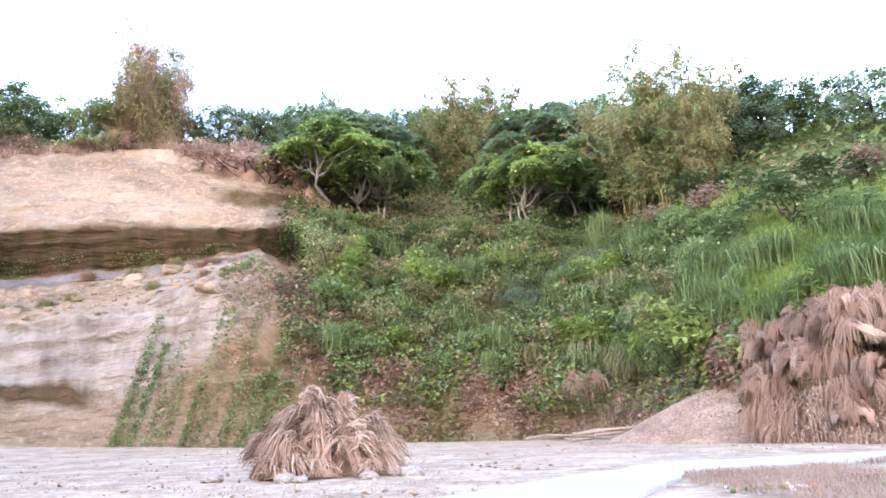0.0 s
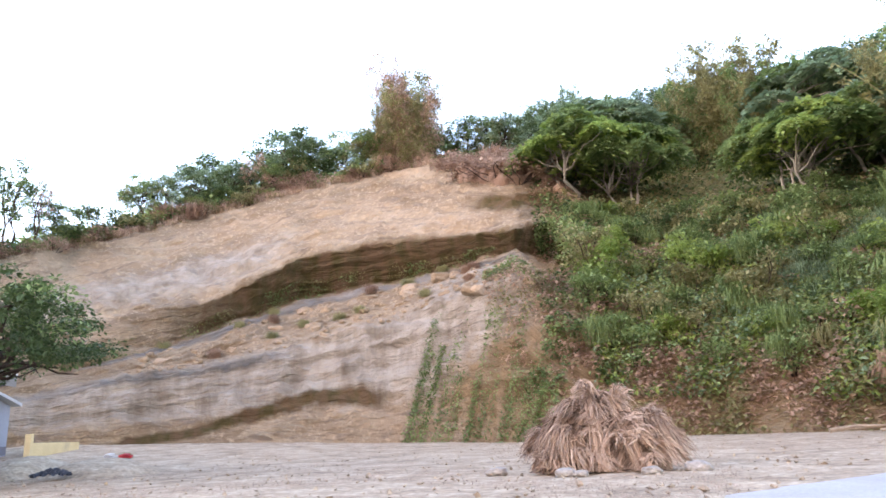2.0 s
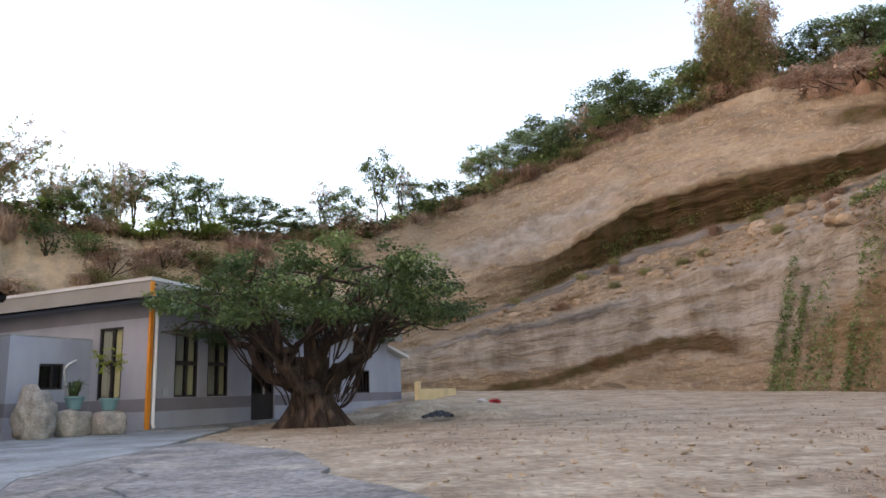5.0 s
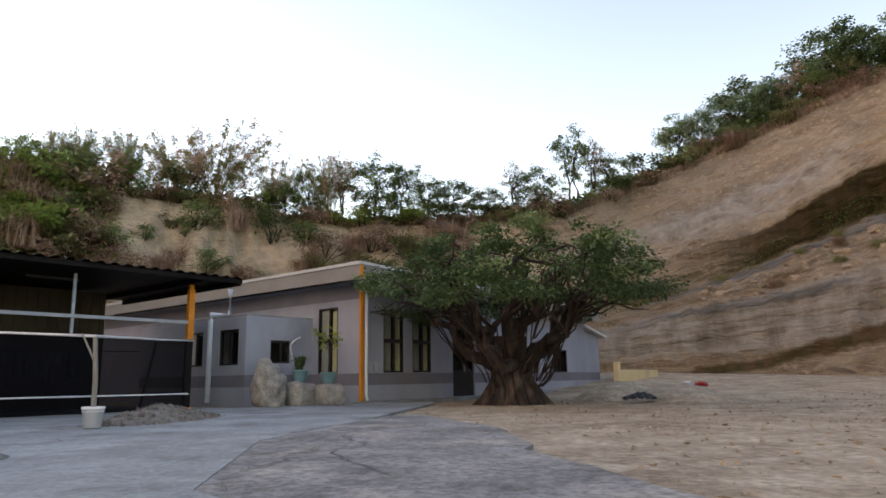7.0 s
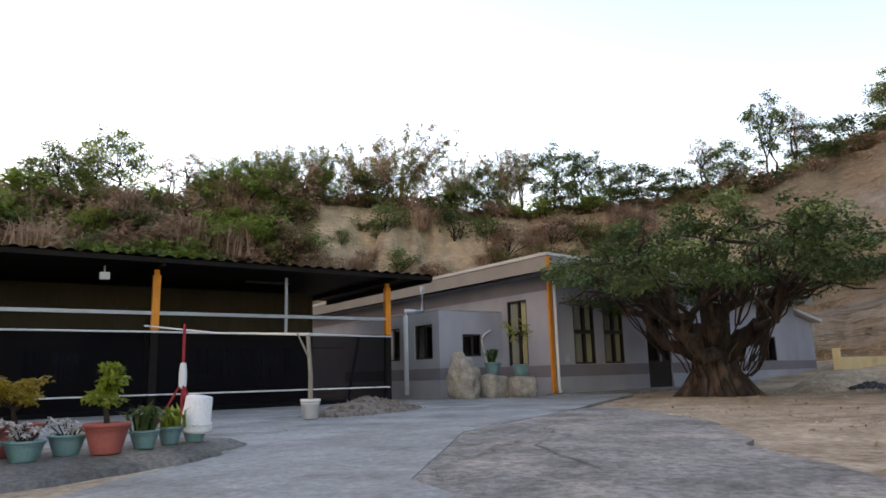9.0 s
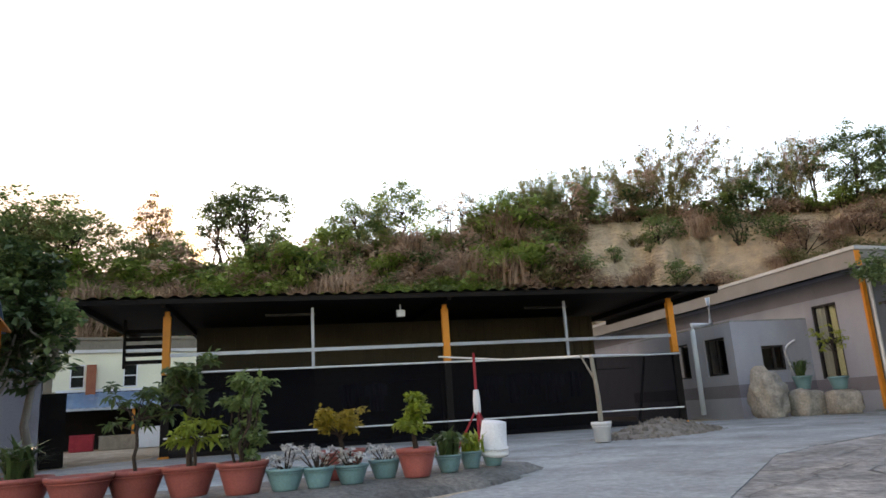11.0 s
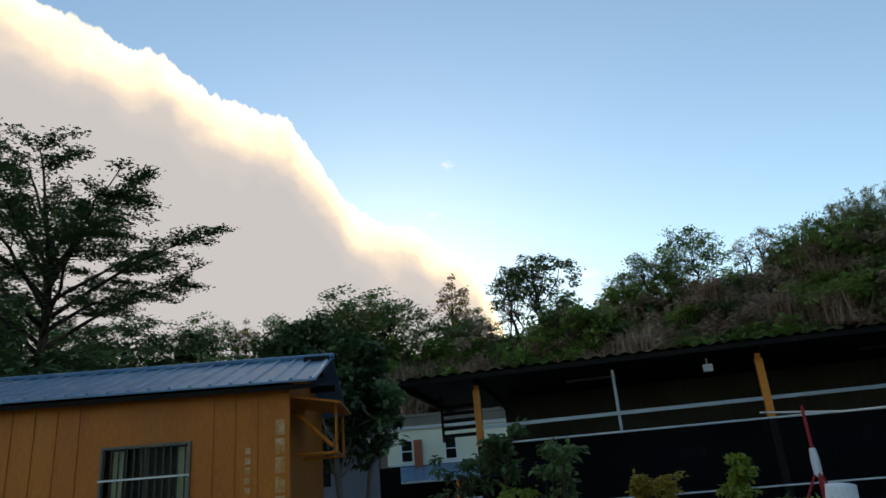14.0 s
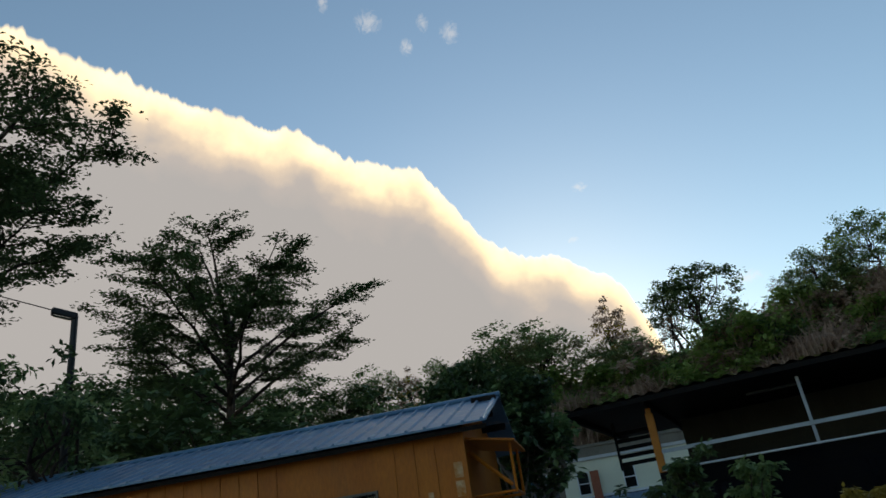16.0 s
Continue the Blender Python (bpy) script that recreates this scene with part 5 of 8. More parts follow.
def shag(kind, seed, label, mat, H=1.9, w=2.3):
    """A mound of dead reed: bundles of long leaves that spill from its top and hang down its sides."""
    rng = np.random.default_rng(seed)
    tones = [Geo(), Geo(), Geo()]
    t = np.linspace(0, 1, 6)
    for i in range(64):
        a, q = rng.uniform(0, 2 * math.pi), math.sqrt(rng.random())
        out, tan = np.array([math.cos(a), math.sin(a), 0.0]), np.array([-math.sin(a), math.cos(a), 0.0])
        root = out * q * w * 0.42 + np.array([0, 0, H * (0.95 - 0.62 * q * q) + rng.normal() * 0.1])
        L, lean, reach, rise = H * rng.uniform(0.16, 0.48), rng.normal() * 0.6, rng.uniform(0.15, 0.6), rng.uniform(0.1, 0.75)
        g = tones[rng.choice(3, p=(0.5, 0.3, 0.2))]
        for _ in range(34):
            k = rng.uniform(0.45, 1.1) * L
            off = rng.normal(size=3) * [0.11, 0.11, 0.07]
            p = root + np.outer(1 - 0.75 * t, off) + np.outer(t, out * k * reach + tan * (lean + rng.normal() * 0.12) * k)
            p[:, 2] += rise * k * np.sin(t * 2.4) - 1.05 * k * t ** 1.6
            wd = rng.uniform(0.007, 0.017)
            v = []
            for u, c in zip((0.5, 0.9, 1.0, 1.0, 0.8, 0.15), p):
                v += [c - tan * wd * u, c + tan * wd * u]
            g.add(v, [(0, 1, 3, 2), (2, 3, 5, 4), (4, 5, 7, 6), (6, 7, 9, 8), (8, 9, 11, 10)])
    PROTO[kind] = ([("foliage", q.mesh("foliage", M[m_])) for q, m_ in zip(tones, (mat, "straw", "leaf_brown"))], label, "grass tuft", H)


def fountain(kind, seed, label, mat, H=1.5, w=2.4, n=420):
    """A clump of long narrow leaves that rise, arch over and hang."""
    rng = np.random.default_rng(seed)
    g = Geo()
    t = np.linspace(0, 1, 6)
    for i in range(n):
        a = rng.uniform(0, 2 * math.pi)
        out, tan = np.array([math.cos(a), math.sin(a), 0.0]), np.array([-math.sin(a), math.cos(a), 0.0])
        h, r = H * rng.uniform(0.45, 1.0), w * 0.5 * rng.uniform(0.3, 1.0)
        p = rng.normal(size=3) * [0.1, 0.1, 0] * w + np.outer(t, out * r + tan * rng.normal() * 0.1)
        p[:, 2] += h * (2.6 * t - (2.1 + 0.7 * rng.random()) * t ** 2)
        wd = rng.uniform(0.009, 0.02)
        v = []
        for u, c in zip((0.5, 0.9, 1.0, 0.9, 0.6, 0.1), p):
            v += [c - tan * wd * u, c + tan * wd * u]
        g.add(v, [(0, 1, 3, 2), (2, 3, 5, 4), (4, 5, 7, 6), (6, 7, 9, 8), (8, 9, 11, 10)])
    PROTO[kind] = ([("foliage", g.mesh("foliage", M[mat]))], label, "grass tuft", H)


shag("shag_pink", 201, "shaggy mound of dead pinkish reed on the bank", "leaf_reed")
shag("shag_brown", 202, "shaggy mound of dead brown reed on the bank", "leaf_brown")
fountain("fountain", 203, "arching clump of green reed", "leaf_green", H=1.7, w=2.6, n=520)
fountain("fountain_olive", 204, "arching clump of yellowing reed", "leaf_olive")


def on_hill(kind, az, s, top=None, height=None, group="", wide=1.0, turn=None, rng=np.random.default_rng(77)):
    """A plant on the slope; top: degrees above the eye that its tip reaches, or its height in metres."""
    p = hill([az], [s])[0]
    r = math.hypot(p[0] - CX, p[1] - CY)
    h = (EYE + r * math.tan(radians(top)) - p[2]) if height is None else height
    k = max(h, 0.8) / PROTO[kind][3] * (1.07 if height is None else 1.0)
    m = Matrix.Translation(p - np.array([0, 0, 0.15])) @ pose(0, 0, 0, 0, 0, rng.uniform(0, 360) if turn is None else turn) @ Matrix.Diagonal((k * wide, k * wide, k, 1))
    return plant(kind, m, group)


# the wood over the overgrown wall
for kind, az, s, top, wide in (
        ("umbrella_blue", 7.2, 4.3, 24.9, 0.9), ("umbrella", 9.6, 4.05, 24.2, 0.8), ("umbrella", 5.4, 4.05, 23.0, 0.75), ("bamboo_olive", -2.9, 4.3, 28.0, 0.85), ("bamboo_olive", -0.6, 4.4, 27.2, 0.7), ("bamboo_olive", -4.6, 4.25, 25.4, 0.6),
        ("umbrella", -6.2, 4.02, 21.8, 0.7), ("umbrella_blue", -9.4, 4.3, 24.6, 0.9), ("umbrella", -9.2, 4.0, 22.0, 0.75), ("umbrella_blue", -12.6, 4.1, 22.4, 0.75), ("bamboo_olive", -16.8, 4.15, 26.9, 0.85), ("bamboo_olive", -19.6, 4.2, 28.2, 0.9), ("bamboo_olive", -21.8, 4.25, 25.4, 0.7),
        ("broad_dark", 1.5, 4.6, 22.5, 1.2), ("broad_dark", -4.5, 4.6, 22.0, 1.2), ("broad_dark", -10.5, 4.6, 22.0, 1.2), ("ridge", -20.5, 4.5, 23.0, 1.2), ("ridge", -25, 4.6, 23.4, 1.2), ("bush_brown", -21.5, 4.1, 17.5, 1.4),
        ("bush_dark", -22, 4.2, 18.6, 1.4), ("bush_dark", -28, 4.0, 17, 1.2), ("bush_green", -31, 3.9, 15.6, 1.4), ("bush_dark", -30, 4.2, 18, 1.5), ("bush_brown", -33.5, 4.3, 18, 1.4), ("bush_olive", -26.5, 4.2, 17.4, 1.3)):
    on_hill(kind, az, s, top, group="trees over the overgrown wall", wide=wide * (1.4 if "umbrella" in kind else 1.2))
rng = np.random.default_rng(3)
for az in np.arange(-40, 46, 1.9):
    a = az + rng.uniform(-0.8, 0.8)
    t = np.interp(a, (-40, -28, -11, 3.7, 18.3, 34.5, 40, 46), (22.2, 24.2, 25.4, 25.9, 25.4, 24.1, 22.0, 19.6)) + rng.uniform(-1.2, 0.4)
    on_hill(("broad_dark", "ridge", "ridge", "broad_mixed")[rng.integers(4)], a, 4.85 + rng.uniform(-0.15, 0.3), t, group="trees along the ridge", wide=rng.uniform(1.1, 1.6))
on_hill("airy", 9.6, 5.1, 27.0, group="trees along the ridge", wide=0.5)
on_hill("feathery", 23.9, 4.3, 30.2, group="trees along the ridge", wide=0.9)
on_hill("feathery", 25.7, 4.45, 27.8, group="trees along the ridge", wide=0.7)
for kind, az, s, top, wide in (("bare", 37.5, 4.5, 21.9, 0.9), ("broad_mixed", 35.5, 4.5, 21.9, 1.2), ("bare", 36.5, 4.7, 22.6, 0.8), ("broad_dark", 33.2, 4.5, 22.1, 1.2), ("broad_dark", 39.8, 4.5, 19.9, 1.3), ("broad_green", 42, 4.5, 18.9, 1.4), ("broad_dark", 44, 4.5, 17.9, 1.4),
        ("airy", 54.3, 4.5, 20.0, 0.7), ("broad_dark", 51.5, 4.5, 17.6, 1.2), ("bush_dark", 48.5, 4.5, 17.3, 1.3), ("bare", 52.6, 4.6, 19.0, 0.7), ("broad_dark", 57.3, 4.5, 17.0, 1.2), ("bare", 59.3, 4.5, 17.6, 0.8), ("broad_dark", 61.5, 4.4, 15.6, 1.4)):
    on_hill(kind, az, s, top, group="trees along the quarry rim", wide=wide)
# the rim behind the houses
for kind, az, s, top, wide in (
        ("broad_dark", 64.4, 4.3, 16.2, 1.3), ("broad_dark", 66.5, 4.4, 16.6, 0.9), ("airy", 68.2, 4.5, 17.6, 0.8), ("broad_dark", 71.0, 4.3, 18.2, 0.9), ("bare", 73.5, 4.4, 17.9, 0.8), ("bare", 74.8, 4.5, 18.3, 0.7), ("broad_dark", 76.6, 4.3, 17.3, 0.7), ("broad_green", 78.5, 4.3, 15.9, 1.2), ("bush_dark", 80.5, 4.2, 14.8, 1.3),
        ("bamboo_dry", 79.2, 4.4, 18.3, 0.6), ("bamboo_olive", 90.9, 4.35, 19.0, 0.6), ("bamboo_dry", 75.0, 4.45, 18.6, 0.5), ("bamboo_dry", 84.2, 4.25, 19.9, 0.95), ("bamboo_dry", 87.3, 4.3, 19.4, 0.85), ("bush_dark", 86.5, 4.35, 16.5, 1.0), ("bush_olive", 84.0, 4.1, 15.4, 1.0), ("broad_green", 90.6, 4.3, 16.9, 1.0), ("bamboo_olive", 93.8, 4.3, 18.9, 0.75), ("bamboo_olive", 95.6, 4.35, 18.3, 0.7), ("broad_green", 98.2, 4.3, 17.7, 1.0),
        ("bare", 100.9, 4.4, 17.7, 0.9), ("broad_green", 99.8, 4.1, 15.9, 1.1), ("bare", 102.5, 4.4, 17.2, 0.8), ("broad_green", 106.2, 4.3, 18.9, 0.85), ("broad_mixed", 107.6, 4.2, 17.0, 0.8), ("broad_mixed", 110.2, 4.3, 17.8, 0.85), ("broad_green", 111.6, 4.2, 16.3, 0.8), ("bare", 113, 4.4, 16.0, 0.7),
        ("airy", 118.6, 4.4, 18.6, 1.1), ("airy", 120.6, 4.4, 18.0, 0.9), ("bare", 121.5, 4.3, 15.5, 0.9), ("bare", 116.2, 4.4, 14.5, 0.9), ("sun_gold", 126.2, 4.4, 17.4, 0.9), ("broad_mixed", 124.6, 4.2, 14.7, 1.2), ("broad_mixed", 127.6, 4.2, 14.6, 1.1), ("broad_mixed", 131.5, 4.3, 16.6, 1.2), ("broad_mixed", 134.2, 4.4, 17.0, 1.2),
        ("broad_dark", 137.5, 4.2, 15.2, 1.2), ("broad_mixed", 140.5, 4.3, 15.5, 0.9), ("sun_gold", 143.2, 4.3, 14.6, 0.9), ("broad_mixed", 145.7, 4.4, 15.2, 1.0), ("broad_dark", 148.5, 4.3, 14.4, 1.1), ("broad_dark", 152, 4.3, 15.0, 1.2), ("broad_mixed", 155, 4.3, 14.6, 1.2), ("broad_dark", 159.5, 4.3, 15.8, 1.3),
        ("broad_dark", 163.5, 4.2, 16.6, 1.3), ("broad_dark", 167.5, 4.2, 15.2, 1.3), ("broad_dark", 172, 4.2, 14.6, 1.3), ("broad_dark", 177, 4.2, 15.6, 1.3)):
    on_hill(kind, az, s, top, group="trees on the rim behind the houses", wide=wide * 1.15)
for i in range(110):
    az = 92 + i * 0.4 + rng.uniform(-0.5, 0.5)
    on_hill(("bush_pink", "bush_green", "bush_pink", "bush_olive", "bush_bright", "tuft_reed", "bush_bright")[rng.integers(7)], az, rng.uniform(2.3, 4.3), height=rng.uniform(1.3, 2.8), group="scrub on the slope", wide=1.25)
for i in range(40):
    on_hill(("bush_brown", "tuft_dry", "tuft_dry", "bush_olive")[rng.integers(4)], rng.uniform(12, 62), rng.uniform(4.0, 4.45), height=rng.uniform(1.0, 2.2), group="dry scrub on the quarry rim", wide=1.3)
for i in range(56):
    on_hill(("bush_brown", "bush_green", "bush_olive", "bush_pink", "bush_bright")[rng.integers(5)], rng.uniform(55, 138), rng.uniform(4.02, 4.25), height=rng.uniform(0.7, 1.7), group="scrub along the far rim", wide=1.3)
for az, s, h in ((14.5, 3.75, 2.6), (16.4, 3.8, 2.6), (18.2, 3.85, 2.3), (20, 3.95, 1.8), (13, 3.9, 2.4)):
    on_hill("bush_brown", az, s, height=h, group="dry scrub on the quarry rim", wide=1.5)
for i in range(95):
    on_hill(("tuft_blue", "bush_green", "bush_bright", "bush_green", "bush_olive", "bush_bright")[rng.integers(6)], rng.uniform(-21, 10), rng.uniform(0.7, 3.9), height=rng.uniform(1.1, 2.6), group="scrub on the overgrown wall")
for i in range(26):
    on_hill("tuft_green", rng.uniform(-36, -14), rng.uniform(2.6, 3.8), height=rng.uniform(1.0, 2.0), group="reeds on the slope", wide=1.2)
for row, (s_, n_, h_) in enumerate(((0.55, 9, 1.4), (1.15, 9, 1.7), (1.75, 9, 1.6))):
    for i in range(n_):
        az_ = -24.2 - 1.1 * row - (i + rng.uniform(-0.3, 0.3)) * 15 / n_
        on_hill(("shag_pink", "shag_pink", "shag_brown")[rng.integers(3)], az_, s_ + rng.uniform(-0.32, 0.3), height=h_ * rng.uniform(0.6, 1.15), group="dry reeds on the bank", wide=rng.uniform(0.95, 1.25))
for i in range(26):
    on_hill(("bush_green", "bush_bright", "tuft_green")[rng.integers(3)], rng.uniform(-38, -22.5), rng.uniform(2.0, 2.9) if i % 4 else rng.uniform(1.0, 2.0), height=rng.uniform(0.8, 1.4), group="green growth on the bank", wide=1.2)
for i in range(40):
    on_hill(("tuft_blue", "fountain", "fountain", "fountain_olive")[rng.integers(4)], rng.uniform(-21, 10), rng.uniform(0.9, 3.8), height=rng.uniform(1.2, 2.2), group="scrub on the overgrown wall", wide=1.1)
for i in range(16):
    on_hill(("fountain_olive", "fountain_olive", "tuft_dry")[rng.integers(3)], rng.uniform(18, 44), rng.uniform(1.15, 1.9), height=rng.uniform(0.5, 1.0), group="weeds on the quarry shelf")
for az, s, h, k in ((86.0, 3.4, 1.0, "bush_green"), (79.3, 3.5, 2.6, "bush_dark"), (68, 3.2, 2.6, "bush_olive"), (72, 2.9, 2.0, "bush_olive"), (75.5, 2.8, 2.0, "bush_olive"), (63.5, 3.3, 2.6, "bush_brown"), (65.8, 3.6, 2.2, "bush_brown"), (70.3, 3.5, 2.0, "bush_brown")):
    on_hill(k, az, s, height=h, group="scrub on the far cliff")


for i in range(46):
    on_hill(("bush_green", "bush_dark", "bush_green", "bush_olive")[rng.integers(4)], rng.uniform(-24, 10), rng.uniform(3.45, 4.0), height=rng.uniform(0.8, 1.7), group="scrub under the trees", wide=1.3)
for i in range(34):
    on_hill(("bush_bright", "bush_green", "bush_bright", "tuft_reed")[rng.integers(4)], rng.uniform(92, 136), rng.uniform(3.0, 4.2), height=rng.uniform(2.0, 3.4), group="scrub on the slope", wide=1.2)
for i in range(34):
    on_hill(("bush_brown", "bush_olive", "tuft_reed", "bush_green", "bush_brown")[rng.integers(5)], rng.uniform(56, 92), rng.uniform(2.4, 3.9), height=rng.uniform(1.0, 2.2), group="scrub on the far cliff", wide=1.2)


def ground_cover(name, label, mats, azr, sr, n, leaf, seed, out=0.6, aspect=0.6, patch=0.35, cut=-0.25, droop=0.4):
    """Leaves all over a stretch of the slope, thicker in patches."""
    rng = np.random.default_rng(seed)
    az, s = rng.uniform(*azr, n * 2), rng.uniform(*sr, n * 2)
    p = hill(az, s)
    f = fbm(p * patch, 3, seed)
    keep = f > cut + rng.uniform(-0.25, 0.25, len(f))
    p, az, f = p[keep][:n], az[keep][:n], f[keep][:n]
    a = np.radians(az)
    lift = rng.uniform(0, 1, len(p)) ** 1.5 * out * (0.4 + np.clip(f + 0.4, 0, 1))
    p = p + np.stack([np.sin(a) * lift, -np.cos(a) * lift, 0.5 * lift], -1)
    sel = fbm(p * 0.5, 2, seed + 40) + rng.normal(size=len(p)) * 0.18
    cuts = np.quantile(sel, np.linspace(0, 1, len(mats) + 1))
    for i, m in enumerate(mats):
        q = p[(sel >= cuts[i]) & (sel <= cuts[i + 1])]
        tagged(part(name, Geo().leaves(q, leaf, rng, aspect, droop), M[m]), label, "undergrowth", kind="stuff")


ground_cover("undergrowth", "dense creepers and shrubs over the wall", ("leaf_green", "leaf_blue", "leaf_olive", "leaf_bright", "leaf_green", "leaf_brown"), (-23, 9.5), (0.45, 4.1), 34000, 0.3, 30, out=0.8, cut=-0.1)
# dark leaf colours paint the shaded gap below the canopies
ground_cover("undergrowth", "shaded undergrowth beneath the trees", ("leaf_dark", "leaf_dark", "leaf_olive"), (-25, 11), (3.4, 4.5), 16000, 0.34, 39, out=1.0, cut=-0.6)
ground_cover("undergrowth", "dry creepers low on the wall", ("leaf_brown", "leaf_olive"), (-21, 13), (0.05, 1.6), 9000, 0.26, 31, out=0.3, cut=-0.05)
ground_cover("undergrowth", "creepers and scrub on the slope behind the carport", ("leaf_green", "leaf_brown", "leaf_reed", "leaf_bright", "leaf_reed"), (91, 136), (1.6, 4.6), 26000, 0.34, 32, out=0.9)
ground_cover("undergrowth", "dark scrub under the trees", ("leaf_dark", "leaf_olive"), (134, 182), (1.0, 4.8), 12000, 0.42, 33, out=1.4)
ground_cover("undergrowth", "dry brown scrub along the rim", ("leaf_brown", "leaf_olive", "leaf_brown"), (11, 92), (4.0, 4.9), 20000, 0.3, 34, out=0.8)
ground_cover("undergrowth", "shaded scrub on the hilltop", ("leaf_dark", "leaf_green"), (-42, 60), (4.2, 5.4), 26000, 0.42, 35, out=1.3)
ground_cover("undergrowth", "creepers at the edge of the quarry", ("leaf_green", "leaf_dark", "leaf_brown"), (8, 13.5), (0.6, 4.1), 7000, 0.3, 36, out=0.7)
ground_cover("undergrowth", "straggling creepers on the rock", ("leaf_green", "leaf_olive", "leaf_brown"), (9, 18), (0.3, 1.9), 4200, 0.24, 42, out=0.45, cut=0.12)
ground_cover("undergrowth", "thin brown weeds on the far cliff", ("leaf_brown", "leaf_olive"), (56, 82), (1.5, 4.1), 6000, 0.26, 37, out=0.35, cut=0.1)
ground_cover("undergrowth", "low weeds along the dark ledge", ("leaf_olive", "leaf_green"), (11, 54), (1.9, 2.4), 3500, 0.16, 38, out=0.25, cut=0.05)


def grass_cover(name, label, mat, azr, sr, n, H, seed, wide=0.03, cut=-0.2, hang=0.0):
    rng = np.random.default_rng(seed)
    az, s = rng.uniform(*azr, n * 2), rng.uniform(*sr, n * 2)
    p = hill(az, s)
    f = fbm(p * 0.4, 3, seed)
    keep = f > cut + rng.uniform(-0.2, 0.2, len(f))
    p, az = p[keep][:n], np.radians(az[keep][:n])
    g = Geo()
    lean = np.stack([np.sin(az), -np.cos(az), np.full(len(az), -hang)], -1) * H * 0.5
    blades(g, rng, p, H, H, wide, lean)
    tagged(part(name, g, M[mat]), label, "grass", kind="stuff")


grass_cover("grass", "tall green grass on the slope", "leaf_bright", (-40, -19), (2.3, 4.2), 20000, 0.9, 50, 0.02)
grass_cover("grass", "tall blue-green grass on the slope", "leaf_blue", (-24, -4), (2.0, 3.9), 12000, 1.0, 51, 0.016, cut=0.05, hang=0.3)


def hanging_plumes(name, label, mat, azr, sr, n, per, length, seed):
    """Clumps of dry reed plumes that hang down the face, one bundle from each root."""
    rng = np.random.default_rng(seed)
    g = Geo()
    az, s = rng.uniform(*azr, n), rng.uniform(*sr, n)
    k0 = max(4, n // 14)
    ca, cs = rng.uniform(*azr, k0), rng.uniform(*sr, k0)
    pick = rng.integers(k0, size=n)
    az, s = ca[pick] + rng.normal(size=n) * 0.5, np.clip(cs[pick] + rng.normal(size=n) * 0.06, sr[0], sr[1])
    root = hill(az, s)
    for p, a in zip(root, np.radians(az)):
        out = np.array([math.sin(a), -math.cos(a), 0.0])
        tang = np.array([math.cos(a), math.sin(a), 0.0])
        L, sway, lift = length * rng.uniform(0.6, 1.4), rng.normal() * 0.35, rng.uniform(0.15, 0.5)
        k = int(per * rng.uniform(0.6, 1.4))
        t = np.linspace(0, 1, 4)[None, :, None]
        ln = (L * rng.uniform(0.6, 1.1, k))[:, None, None]
        sp = (sway * 1.6 + rng.normal(size=k) * 0.3)[:, None, None]
        q = p + rng.normal(size=(k, 1, 3)) * 0.1 + out * (0.15 + 0.45 * np.sqrt(t) * lift * 2) + tang * sp * t * ln
        q = q + np.array([0, 0, 1.0]) * (lift * np.sin(np.minimum(t * 3.2, 3.1)) * 1.1 - ln * t ** 1.4)
        q = q + rng.normal(size=q.shape) * 0.03
        w = rng.uniform(0.009, 0.022, (k, 1, 1)) * np.array([0.5, 1.0, 1.1, 0.15])[None, :, None] * tang
        v = np.stack([q - w, q + w], 2).reshape(k, 8, 3)
        i = np.arange(k)[:, None] * 8 + g.n
        for b in (0, 2, 4):
            g.f.extend(map(tuple, (i + np.array([b, b + 1, b + 3, b + 2])).tolist()))
        g.v.append(v.reshape(-1, 3))
        g.n += 8 * k
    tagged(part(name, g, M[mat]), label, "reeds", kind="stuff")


# browner filler: shade between the reed mounds, given as leaf colour
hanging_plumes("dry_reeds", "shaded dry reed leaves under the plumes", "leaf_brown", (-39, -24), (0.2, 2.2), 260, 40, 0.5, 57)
hanging_plumes("dry_reeds", "dry reed leaves hanging on the wall", "leaf_reed", (-18, 10), (0.8, 3.2), 60, 50, 0.7, 59)
hanging_plumes("dry_reeds", "dry reeds draped over the edge of the quarry", "leaf_reed", (9.5, 19), (3.75, 4.1), 260, 40, 0.6, 61)
grass_cover("grass", "dry brown grass along the quarry rim", "straw", (11, 66), (3.97, 4.35), 12000, 0.8, 53, 0.018)
grass_cover("grass", "dry reeds behind the carport", "leaf_reed", (92, 134), (2.4, 4.4), 5000, 0.8, 54, 0.02, cut=0.0, hang=0.4)
grass_cover("grass", "dry grass at the foot of the bank", "straw", (-40, -10), (0.02, 0.6), 7000, 0.5, 55, 0.02)


def ivy_strands():
    """Strings of creeper hanging down the lower face."""
    rng = np.random.default_rng(60)
    g = Geo()
    for a0, s1, n in [(rng.uniform(12, 23.5), rng.uniform(0.35, 0.98), int(rng.uniform(60, 260))) for _ in range(40)]:
        s = rng.uniform(0.02, s1, n)
        az = a0 + (s - 0.5) * -3.4 + rng.normal(size=n) * 0.16
        p = hill(az, s)
        a = np.radians(az)
        p += np.stack([np.sin(a), -np.cos(a), np.zeros(n)], -1) * rng.uniform(0.05, 0.3, (n, 1))
        g.leaves(p, 0.16, rng, 0.6, 0.8)
    tagged(part("ivy", g, M["leaf_green"]), "green creeper strands on the rock face", "ivy", kind="stuff")


ivy_strands()


